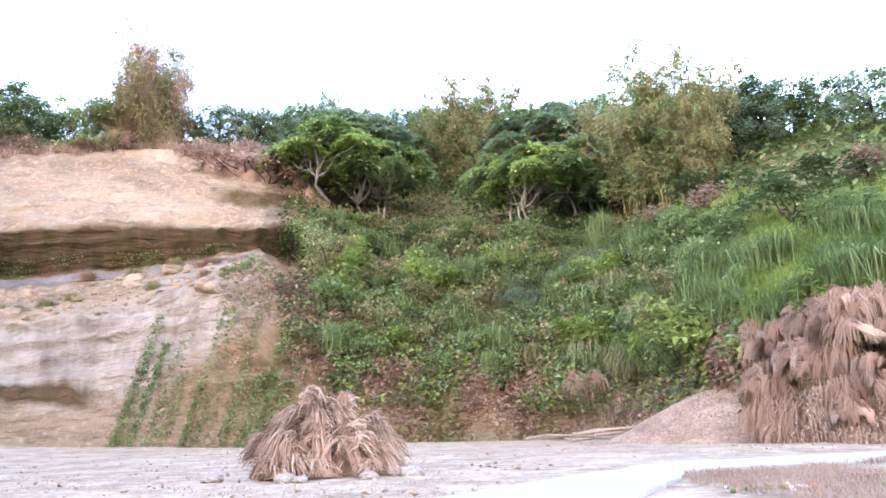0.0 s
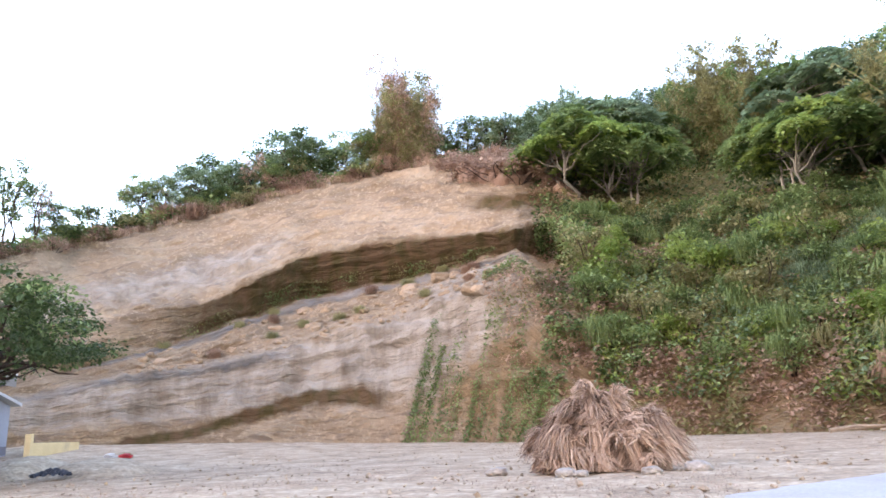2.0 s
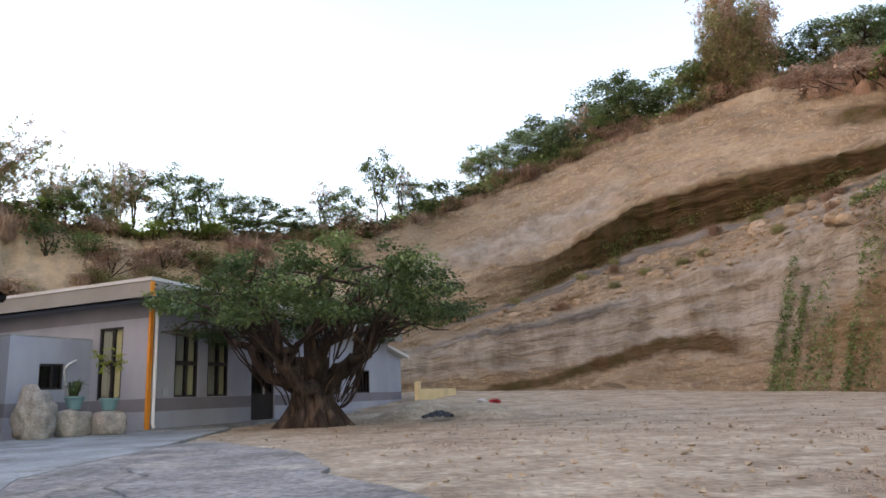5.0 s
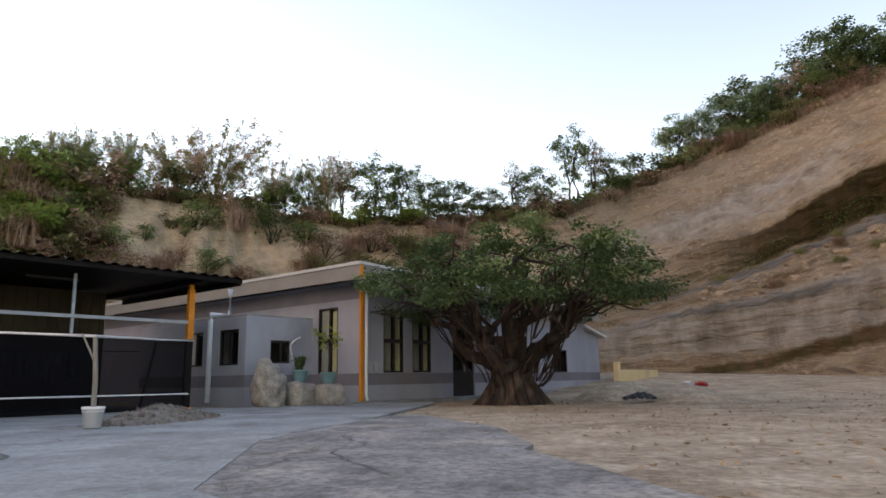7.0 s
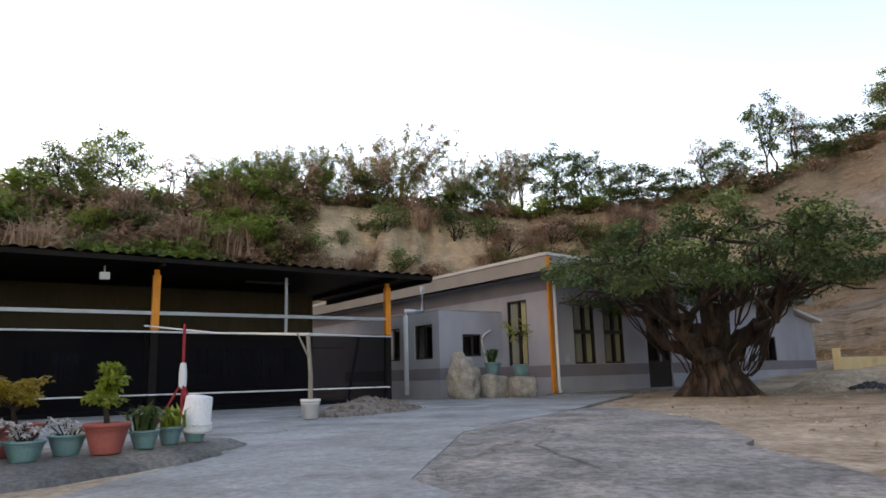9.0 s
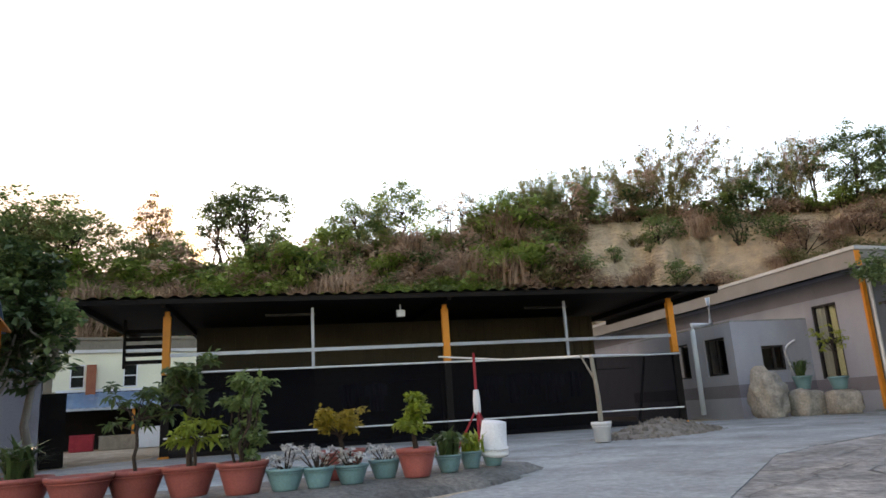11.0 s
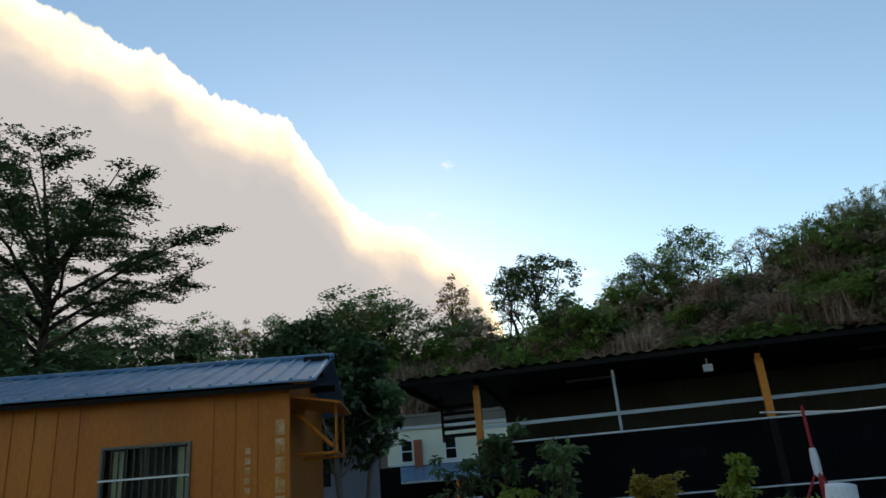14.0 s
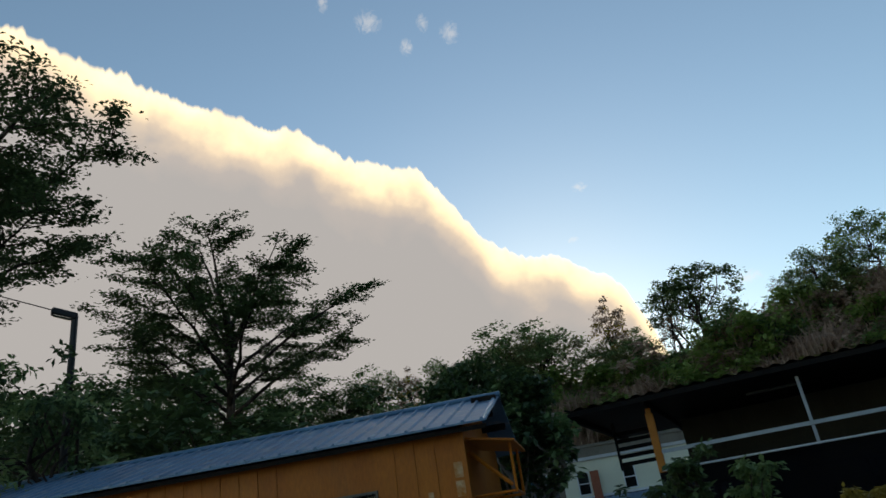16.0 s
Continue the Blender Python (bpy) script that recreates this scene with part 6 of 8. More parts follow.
def layered_tree(kind, seed, label, H=14.0, w=10.0, boughs=19, leaf=0.15):
    """Boughs that fan up and out from the top of a bare trunk and carry flat feathery sprays, with sky between them."""
    rng = np.random.default_rng(seed)
    tg, cg = Geo(), Geo()
    z0 = H * 0.5
    trunk = limb_path(rng, (0, 0, -0.5), (0.1, 0, z0 * 1.5), 7, 0.02)
    tg.tube(trunk, np.linspace(0.2, 0.11, 7), 8)
    for i in range(boughs):
        u = (i + 0.5) / boughs                       # 0 the lowest and flattest, 1 the steepest
        a = i * 2.4 + rng.uniform(-0.25, 0.25)
        rad, tan = np.array([math.cos(a), math.sin(a), 0.0]), np.array([-math.sin(a), math.cos(a), 0.0])
        rr = w / 2 * float(np.interp(u, (0, 0.35, 0.7, 1), (0.72, 0.98, 0.74, 0.25))) * rng.uniform(0.8, 1.0)
        top = H * float(np.interp(u, (0, 0.35, 0.7, 1), (0.62, 0.77, 0.9, 0.97))) + rng.uniform(-0.3, 0.1)
        st = np.array([0.05, 0, z0 * (0.88 + 0.55 * u)])
        t = np.linspace(0, 1, 8)[:, None]
        path = st + rad * rr * t + np.array([0, 0, 1.0]) * (top - st[2]) * (1.25 * t - 0.25 * t ** 2) + rng.normal(size=(8, 3)) * 0.07 * t
        tg.tube(path, np.linspace(0.085, 0.014, 8), 6)
        for j in range(17):
            f = rng.uniform(0.22, 1.0)
            k = min(int(f * 7), 6)
            q = path[k] + (path[k + 1] - path[k]) * (f * 7 - k)
            side = rng.choice((-1, 1)) * rng.uniform(0.15, 1.0)
            tip = q + (rad * rng.uniform(0.25, 0.8) + tan * side) * w * 0.15 * (1.25 - 0.5 * f) + [0, 0, rng.uniform(0.0, 0.35)]
            tg.tube(limb_path(rng, q, tip, 4, 0.08), [0.022, 0.016, 0.01, 0.006], 4)
            n = 112
            g_ = rng.random((n, 1)) ** 0.7
            p = q + (tip - q) * (0.25 + 0.95 * g_) + tan * rng.normal(size=(n, 1)) * 0.16 + rad * rng.normal(size=(n, 1)) * 0.16
            p[:, 2] += rng.normal(size=n) * 0.05
            cg.leaves(p, leaf, rng, 0.5, 0.0, 0.4)
        tip = path[-1]
        cg.leaves(tip + rng.normal(size=(90, 3)) * [0.22, 0.22, 0.1], leaf, rng, 0.5, 0.0, 0.5)
    PROTO[kind] = ([("trunk", tg.mesh("trunk", M["bark"], True)), ("crown", cg.mesh("crown", M["leaf_dark"]))], label, "tree", H)


layered_tree("layered", 70, "tall tree with flat layered tiers of fine leaves")


def free_plant(kind, az, r, top, wide=1.0, turn=0.0, group="", label=None, sink=0.0):
    x, y = CX - math.sin(radians(az)) * r, CY + math.cos(radians(az)) * r
    h = EYE + r * math.tan(radians(top))
    k = h / PROTO[kind][3]
    return plant(kind, pose(x, y, gz(x, y) - sink, 0, 0, turn) @ Matrix.Diagonal((k * wide, k * wide, k, 1)), group, label)


free_plant("layered", 157.6, 30, 26.6, 1.06, 20, "layered trees behind the cabin")
free_plant("layered", 179.5, 19, 36.6, 0.92, 130, "layered trees behind the cabin")
broadleaf("glossy", 71, "dense dark green tree with large glossy leaves", H=5.2, w=4.4, z0=0.3, clumps=130, per=80, rad=0.5, flat=0.8, leaf=0.24, mat="leaf_dark", mat2=None, bark="pale_bark", hollow=0.5, tr=0.2)
broadleaf("slim_glossy", 72, "slim dark green tree with large glossy leaves", H=4.4, w=2.0, z0=0.32, clumps=90, per=46, rad=0.3, flat=0.85, leaf=0.19, mat="leaf_dark", mat2="leaf_green", bark="pale_bark", hollow=0.3, tr=0.16, aspect=0.6, stems=2)
free_plant("slim_glossy", 134.6, 14.5, 14.0, 1.0, 0, "yard trees")
free_plant("glossy", 138.8, 16, 14.6, 0.75, 70, "yard trees")
free_plant("broad_dark", 146.5, 24, 13.5, 1.3, 40, "yard trees")
free_plant("broad_dark", 152.0, 26, 13.0, 1.4, 90, "yard trees")
free_plant("broad_dark", 161.0, 24, 15.8, 1.4, 140, "yard trees")
free_plant("airy", 171.5, 15, 18.3, 0.8, 200, "yard trees", "small tree with drooping dark leaves beside the lamp")
free_plant("broad_dark", 168.5, 26, 13.5, 1.5, 250, "yard trees")


# ---- banyan in the yard ----
def banyan():
    rng = np.random.default_rng(80)
    b = thing("banyan_tree", pose(-18.85, 10.75, gz(-18.85, 10.75)), "old banyan with flared root trunk and wide low crown", "tree")
    tg = Geo()
    # many roots grown together
    for i in range(34):
        a = 2 * math.pi * i / 34 + rng.uniform(-0.1, 0.1)
        r0, r1 = rng.uniform(0.75, 1.25), rng.uniform(0.3, 0.5)
        h = rng.uniform(1.3, 2.0)
        tw = rng.uniform(-0.5, 0.5)
        t = np.linspace(0, 1, 8)
        rad = r1 + (r0 - r1) * (1 - t) ** 2.2
        ang = a + tw * t
        p = np.stack([np.cos(ang) * rad, np.sin(ang) * rad, -0.15 + t * h], -1)
        p += rng.normal(size=p.shape) * 0.02
        tg.tube(p, np.linspace(rng.uniform(0.09, 0.17), rng.uniform(0.08, 0.13), 8), 7)
    tg.tube([(0, 0, -0.1), (0, 0, 0.6), (0, 0, 1.3), (0.05, 0, 2.0)], [0.8, 0.6, 0.5, 0.5], 14)
    part("trunk", tg, M["bark"], b, "flared trunk of fused aerial roots", smooth=True)
    for i in range(13):
        lg = Geo()
        a = 2 * math.pi * i / 13 + rng.uniform(-0.2, 0.2)
        reach = rng.uniform(1.6, 3.0)
        zt = rng.uniform(2.3, 3.4) if i % 3 else rng.uniform(3.4, 4.2)
        st = np.array([math.cos(a) * 0.38, math.sin(a) * 0.38, rng.uniform(0.9, 1.7)])
        en = np.array([math.cos(a) * reach, math.sin(a) * reach, zt])
        path = limb_path(rng, st, en, 7, 0.16, -0.06)
        lg.tube(path, np.linspace(rng.uniform(0.17, 0.26), 0.07, 7), 8)
        for j in range(6):
            k = rng.integers(3, 7)
            a2 = a + rng.normal() * 0.6
            r2 = rng.uniform(2.2, 4.5)
            e2 = np.array([math.cos(a2) * r2, math.sin(a2) * r2, rng.uniform(2.9, 4.8) - 0.02 * r2 * r2])
            lg.tube(limb_path(rng, path[k], e2, 6, 0.12, 0.08), np.linspace(0.06, 0.015, 6), 5)
            if rng.random() < 0.7:
                c = path[k] + rng.normal(size=3) * [0.1, 0.1, 0]
                lg.tube(limb_path(rng, c, (c[0] * 0.55, c[1] * 0.55, max(c[2] - 1.6, 0.5)), 5, 0.08, -0.1), 0.022, 5)
        part("limb", lg, M["bark"], b, "gnarled limb with hanging roots", smooth=True)
    # lighter leaves gather near the top: the crown's toplight is put into colour
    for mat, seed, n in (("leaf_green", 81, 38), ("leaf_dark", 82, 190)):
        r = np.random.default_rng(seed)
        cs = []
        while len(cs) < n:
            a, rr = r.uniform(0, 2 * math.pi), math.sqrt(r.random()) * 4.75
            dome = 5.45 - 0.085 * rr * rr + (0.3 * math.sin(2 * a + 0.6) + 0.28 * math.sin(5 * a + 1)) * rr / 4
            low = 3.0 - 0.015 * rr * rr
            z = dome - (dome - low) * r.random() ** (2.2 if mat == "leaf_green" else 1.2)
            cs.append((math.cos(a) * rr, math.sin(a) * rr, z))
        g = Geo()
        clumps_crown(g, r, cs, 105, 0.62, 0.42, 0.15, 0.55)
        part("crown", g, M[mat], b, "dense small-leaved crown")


banyan()


# ---- straw heap ----
def straw_heap():
    rng = np.random.default_rng(90)
    h = thing("straw_heap", pose(-2.5, 12.75, gz(-2.55, 12.75), 0, 0, 8) @ Matrix.Diagonal((0.82, 0.84, 0.84, 1)), "heap of dry pinkish straw sheaves on bare soil", "straw heap")
    g = Geo()
    n, k = 28, 10
    lobes = ((-0.95, -0.15, 0.66, 0.45, 15), (-0.12, 0.0, 1.3, 0.55, 26), (0.9, -0.05, 0.82, 0.46, 17), (0.35, 0.15, 1.08, 0.55, 12))
    for lx, ly, lh, lr, _ in lobes:
        v = [(lx + math.cos(2 * math.pi * j / n) * lr * math.cos(i / (k - 1) * 1.57), ly + math.sin(2 * math.pi * j / n) * lr * 0.8 * math.cos(i / (k - 1) * 1.57), (lh - 0.1) * math.sin(i / (k - 1) * 1.57) - 0.05) for i in range(k) for j in range(n)]
        g.add(v, [(i * n + j, i * n + (j + 1) % n, (i + 1) * n + (j + 1) % n, (i + 1) * n + j) for i in range(k - 1) for j in range(n)])
    part("core", g, M["red_earth"], h)

    def sheaf(root, down, length, n, fan, lift):
        """A bundle of long dry leaves that fans out and droops from its tied head."""
        gs = Geo()
        root, down = np.array(root, float), np.array(down, float)
        down /= np.linalg.norm(down)
        t = np.linspace(0, 1, 5)
        side = np.cross(down, [0, 0, 1.0])
        side /= np.linalg.norm(side) + 1e-9
        for _ in range(n):
            L = length * rng.uniform(0.6, 1.15)
            a = rng.normal() * fan
            d = down * math.cos(a) + side * math.sin(a)
            up = lift * rng.uniform(0.2, 1.4)
            p = root + rng.normal(size=3) * [0.05, 0.05, 0.04] + d[None] * (L * t)[:, None]
            p[:, 2] += up * (t * (1.1 - t) * 2.2) - 0.4 * L * t ** 2.5 * rng.uniform(0.4, 1.6)
            p[1:] += rng.normal(size=(4, 3)) * 0.02
            p[:, 2] = np.maximum(p[:, 2], 0.015)
            s_ = np.cross(d, rng.normal(size=3))
            s_ = s_ / (np.linalg.norm(s_) + 1e-9) * rng.uniform(0.007, 0.018)
            v = []
            for i_, q in enumerate(p):
                w = (0.6, 1.0, 1.0, 0.7, 0.12)[i_]
                v += [q - s_ * w, q + s_ * w]
            gs.add(v, [(0, 1, 3, 2), (2, 3, 5, 4), (4, 5, 7, 6), (6, 7, 9, 8)])
        part("sheaf", gs, M["straw"], h)
    for lx, ly, lh, lr, m in lobes:
        for i in range(m):
            a = rng.uniform(0, 2 * math.pi) if i % 3 == 0 else rng.uniform(math.pi * 0.95, math.pi * 2.05)
            q = rng.random() ** 0.8
            root = (lx + math.cos(a) * lr * q * 0.85, ly + math.sin(a) * lr * 0.7 * q, lh * (1 - 0.7 * q * q))
            d = (math.cos(a) + rng.normal() * 1.2, math.sin(a) * 0.6 - 0.15, 0.4 - 1.0 * q) if i % 2 else (rng.choice((-1, 1)), -0.3 + 0.2 * rng.normal(), rng.uniform(-0.55, 0.35))
            sheaf(root, d, rng.uniform(0.35, 0.75) * (0.7 + 0.4 * lh), 70, rng.uniform(0.1, 0.34), rng.uniform(0.08, 0.36))
    sheaf((-0.2, -0.4, 1.42), (0.22, -0.42, -1.0), 1.35, 170, 0.06, 0.08)
    sheaf((0.25, -0.3, 1.36), (0.5, -0.4, -1.0), 1.4, 170, 0.06, 0.08)
    for i in range(46):
        x, q = rng.uniform(-1.1, 1.1), rng.uniform(0.1, 0.95)
        z = float(np.interp(x, (-1.2, -0.8, -0.1, 0.8, 1.2), (0.3, 0.8, 1.4, 0.95, 0.3))) * q + 0.05
        sheaf((x, -0.62 * math.sqrt(1 - q * q) - 0.12, z), (rng.normal() * 1.6, -0.4, rng.uniform(-0.6, 0.5)), rng.uniform(0.3, 0.6), 34, rng.uniform(0.2, 0.7), rng.uniform(0.05, 0.22))
    sheaf((0.75, -0.2, 1.0), (0.9, -0.4, 0.15), 0.65, 130, 0.5, 0.15)
    for fx, fz, dx, dz, ln_ in ((-0.75, 0.82, -0.5, -0.4, 0.75), (-0.8, 0.8, 0.1, -0.5, 0.7), (-0.7, 0.85, -0.9, 0.0, 0.6), (0.85, 0.85, 0.8, 0.35, 0.55), (0.9, 0.8, 1.0, -0.1, 0.6), (-0.1, 1.42, -0.6, 0.35, 0.5), (0.3, 1.3, 0.8, 0.5, 0.4), (-0.35, 1.2, -1.0, -0.1, 0.7)):
        sheaf((fx, -0.4, fz), (dx, -0.45, dz), ln_, 90, 0.3, 0.3)
    sheaf((-0.15, -0.1, 1.4), (0.9, -0.1, 0.7), 0.4, 40, 0.3, 0.05)
    for x, y, s in ((0.95, -1.1, 0.22), (-0.35, -1.25, 0.25), (-0.1, -1.3, 0.18), (1.6, -0.5, 0.3), (-1.75, -0.4, 0.25)):
        boulder("stone", s * 0.6, 91 + int(x * 10), M["rock"], "grey stone beside the straw heap", "stone", pose(-2.55 + x, 12.75 + y, gz(-2.5, 12.7) + s * 0.08), (1.2, 1, 0.6), 0.35, cube=0.3)


def boulder(name, size, seed, mat, label, category, m, scale=(1, 1, 0.8), rough=0.22, group="", kind="", cube=0.0):
    bm = bmesh.new()
    bmesh.ops.create_icosphere(bm, subdivisions=4, radius=1.0)
    p = np.array([v.co for v in bm.verts])
    if cube:
        q = p / np.abs(p).max(axis=1)[:, None]
        p = p * (1 - cube) + q * cube * 0.85
    d = 1 + rough * fbm(p * 1.3, 3, seed) + rough * 0.5 * fbm(p * 3.7, 3, seed + 1)
    p = p * d[:, None] * np.array(scale) * size
    for v, c in zip(bm.verts, p):
        v.co = c
    me = bpy.data.meshes.new(name)
    bm.to_mesh(me)
    bm.free()
    me.materials.append(mat)
    me.polygons.foreach_set("use_smooth", [True] * len(me.polygons))
    ob = new(name, me)
    ob.matrix_basis = m
    return tagged(ob, label, category, group, kind)


straw_heap()

# ---- stones, pots and plants by the grey house ----
boulder("boulder", 0.66, 101, M["rock"], "tall rounded grey boulder against the annex", "boulder", pose(-21.6, 4.1, 0.62, 0, 0, 20), (0.85, 0.75, 1.05), 0.4, cube=0.35)
boulder("boulder", 0.45, 102, M["rock"], "squarish stone serving as a plant stand", "boulder", pose(-21.7, 5.05, 0.36, 0, 0, 30), (0.9, 0.9, 0.95), 0.22, cube=0.6)
boulder("boulder", 0.42, 103, M["rock"], "greenish square stone serving as a plant stand", "boulder", pose(-21.35, 5.85, 0.33, 0, 0, 10), (1.0, 0.95, 0.9), 0.22, cube=0.6)


def pot_profile(r, h):
    return [(r * 0.62, 0), (r * 0.66, 0.02), (r * 0.72, h * 0.25), (r * 0.86, h * 0.62), (r * 0.93, h * 0.84), (r * 1.0, h * 0.86), (r * 1.02, h * 0.99), (r * 0.98, h), (r * 0.9, h * 0.99), (r * 0.88, h * 0.9), (0.01, h * 0.89)]


def flower_pot(m, r, h, mat, label, leafy=None, group="plant pots along the kerb"):
    """leafy: (kind, height, width, leaf material)"""
    p = thing("potted_plant", m, label, "potted plant", group)
    part("pot", Geo().lathe(pot_profile(r, h), 28), M[mat], p, smooth=True)
    part("rim_band", Geo().lathe([(r * 0.955, h * 0.78), (r * 0.975, h * 0.785), (r * 0.975, h * 0.81), (r * 0.955, h * 0.815)], 28), M[mat], p, smooth=True)
    part("potting_soil", Geo().lathe([(r * 0.86, h * 0.885), (r * 0.5, h * 0.93), (0.01, h * 0.95)], 20), M["kerb"], p)
    if not leafy:
        return p
    kind, H, w, mt = leafy
    rng = np.random.default_rng(int(abs(m.translation.x * 977 + m.translation.y * 331)))
    tg, g = Geo(), Geo()
    z = h * 0.9
    if kind == "standard":      # stem with a round head
        path = limb_path(rng, (0, 0, z), (rng.normal() * 0.04, 0, z + H * 0.55), 5, 0.08)
        tg.tube(path, np.linspace(0.032, 0.022, 5), 7)
        cs = [path[-1] + rng.normal(size=3) * [w * 0.24, w * 0.24, H * 0.13] + [0, 0, H * 0.2] for _ in range(22)]
        for c in cs[:9]:
            tg.tube(limb_path(rng, path[-1], c, 4, 0.1), [0.012, 0.01, 0.008, 0.005], 4)
        clumps_crown(g, rng, cs, 46, w * 0.17, 0.8, 0.085, 0.5, 0.5)
    elif kind == "slim":        # thin stem, loose sprays of narrow leaves
        path = limb_path(rng, (0, 0, z), (rng.normal() * 0.03, 0, z + H * 0.7), 6, 0.08)
        tg.tube(path, np.linspace(0.02, 0.01, 6), 6)
        cs = [path[5] + [rng.normal() * w * 0.36, rng.normal() * w * 0.36, H * rng.uniform(-0.18, 0.26)] for _ in range(16)]
        for c in cs:
            tg.tube(limb_path(rng, path[rng.integers(3, 6)], c, 4, 0.1), [0.008, 0.007, 0.005, 0.003], 4)
        clumps_crown(g, rng, cs, 16, w * 0.18, 0.6, 0.11, 0.36, 0.6)
    elif kind == "shrub":
        cs = [np.array([rng.normal() * w * 0.24, rng.normal() * w * 0.24, z + H * rng.uniform(0.08, 0.95)]) for _ in range(30)]
        for c in cs[:9]:
            tg.tube(limb_path(rng, (rng.normal() * 0.03, rng.normal() * 0.03, z), c, 5, 0.1), np.linspace(0.016, 0.005, 5), 5)
        clumps_crown(g, rng, cs, 34, w * 0.2, 0.7, 0.085, 0.5, 0.5)
    elif kind == "tiers":       # clipped clouds of foliage
        cs = [np.array([x * w, rng.normal() * w * 0.1, z + q * H]) for x, q in ((-0.28, 0.88), (-0.05, 0.92), (0.2, 0.72), (-0.05, 0.62), (0.32, 0.48), (0.05, 0.45), (-0.2, 0.75), (0.15, 0.55), (0.42, 0.4))]
        tg.tube(limb_path(rng, (0, 0, z), (0.02, 0, z + H * 0.75), 6, 0.15), np.linspace(0.03, 0.012, 6), 7)
        for c in cs:
            tg.tube(limb_path(rng, (0, 0, z + H * 0.35), c, 4, 0.1), [0.014, 0.012, 0.009, 0.005], 4)
        clumps_crown(g, rng, cs, 150, w * 0.2, 0.42, 0.06, 0.6, 0.1)
    elif kind == "dome":
        cs = [np.array([rng.uniform(-0.45, 0.45) * w, rng.uniform(-0.3, 0.3) * w, z + H * rng.uniform(0.5, 0.95)]) for _ in range(24)]
        tg.tube(limb_path(rng, (0, 0, z), (0.02, 0, z + H * 0.6), 5, 0.15), np.linspace(0.03, 0.012, 5), 6)
        for c in cs[:10]:
            tg.tube(limb_path(rng, (0, 0, z + H * 0.3), c, 4, 0.1), [0.012, 0.01, 0.008, 0.004], 4)
        clumps_crown(g, rng, cs, 60, w * 0.14, 0.5, 0.055, 0.6, 0.2)
    elif kind == "sword":
        n = 90
        blades(g, rng, rng.normal(size=(n, 3)) * [0.05, 0.05, 0] + [0, 0, z], H, w, 0.022)
    elif kind == "tuft":
        cs = [np.array([rng.normal() * w * 0.25, rng.normal() * w * 0.25, z + H * rng.uniform(0.2, 1)]) for _ in range(15)]
        for c in cs:
            tg.tube([(c[0] * 0.3, c[1] * 0.3, z), tuple(c)], [0.008, 0.005], 4)
        clumps_crown(g, rng, cs, 22, w * 0.13, 0.7, 0.04, 0.6, 0.1)
    if tg.n:
        part("stem", tg, M["bark"], p)
    part("foliage", g, M[mt], p)
    return p


flower_pot(pose(-21.75, 5.05, 0.74), 0.26, 0.36, "teal", "teal and white pot with dark leafy plant on stone", ("sword", 0.6, 0.9, "leaf_dark"), "pots on stones by the house")
flower_pot(pose(-21.4, 5.85, 0.68), 0.26, 0.34, "teal", "teal and white pot with thin yellow-green shrub on stone", ("slim", 1.45, 0.6, "leaf_lime"), "pots on stones by the house")

# ---- kerb with the row of pots ----
def kerb():
    """A cast bank of dark concrete: a worn slope up from the drive, a level top for the pots."""
    n, prof = 90, ((-0.06, -0.08), (0.0, 0.03), (0.1, 0.065), (0.2, 0.1), (0.3, 0.118), (0.42, 0.12), (0.7, 0.12), (1.0, 0.12), (1.03, -0.08))
    t = np.linspace(0, 1, n)
    key = np.linspace(0, 1, 6)
    front = np.stack([np.interp(t, key, (-4.1, -4.7, -5.5, -6.5, -7.8, -9.3)), np.interp(t, key, (-6.6, -5.0, -3.5, -2.25, -1.3, -0.75))], -1)
    rear = np.stack([np.interp(t, key, (-6.6, -6.8, -7.2, -7.9, -8.8, -9.6)), np.interp(t, key, (-7.4, -6.0, -4.6, -3.6, -2.6, -1.1))], -1)
    v = []
    for u, z in prof:
        p = np.concatenate([front + (rear - front) * u, np.full((n, 1), z)], 1)
        if 0 <= u < 0.3:
            d = 0.12 * fbm(p * [1.3, 1.3, 0], 3, 31) + 0.05 * fbm(p * [5, 5, 0], 2, 32)
            w = (front - rear) / np.linalg.norm(front - rear, axis=1)[:, None]
            p[:, :2] += w * d[:, None]
            p[:, 2] += 0.02 * fbm(p * [4, 4, 0], 2, 33)
        end = np.clip((1 - t) / 0.06, 0, 1)
        p[:, 2] = p[:, 2] * end - 0.03 * (1 - end)
        v.append(p)
    k = len(prof)
    g = Geo().add(np.concatenate(v), [(i * n + j + 1, i * n + j, (i + 1) * n + j, (i + 1) * n + j + 1) for i in range(k - 1) for j in range(n - 1)])
    tagged(part("kerb", g, M["kerb"], smooth=True), "dark sloping concrete kerb round the yard bed", "kerb", kind="structure")


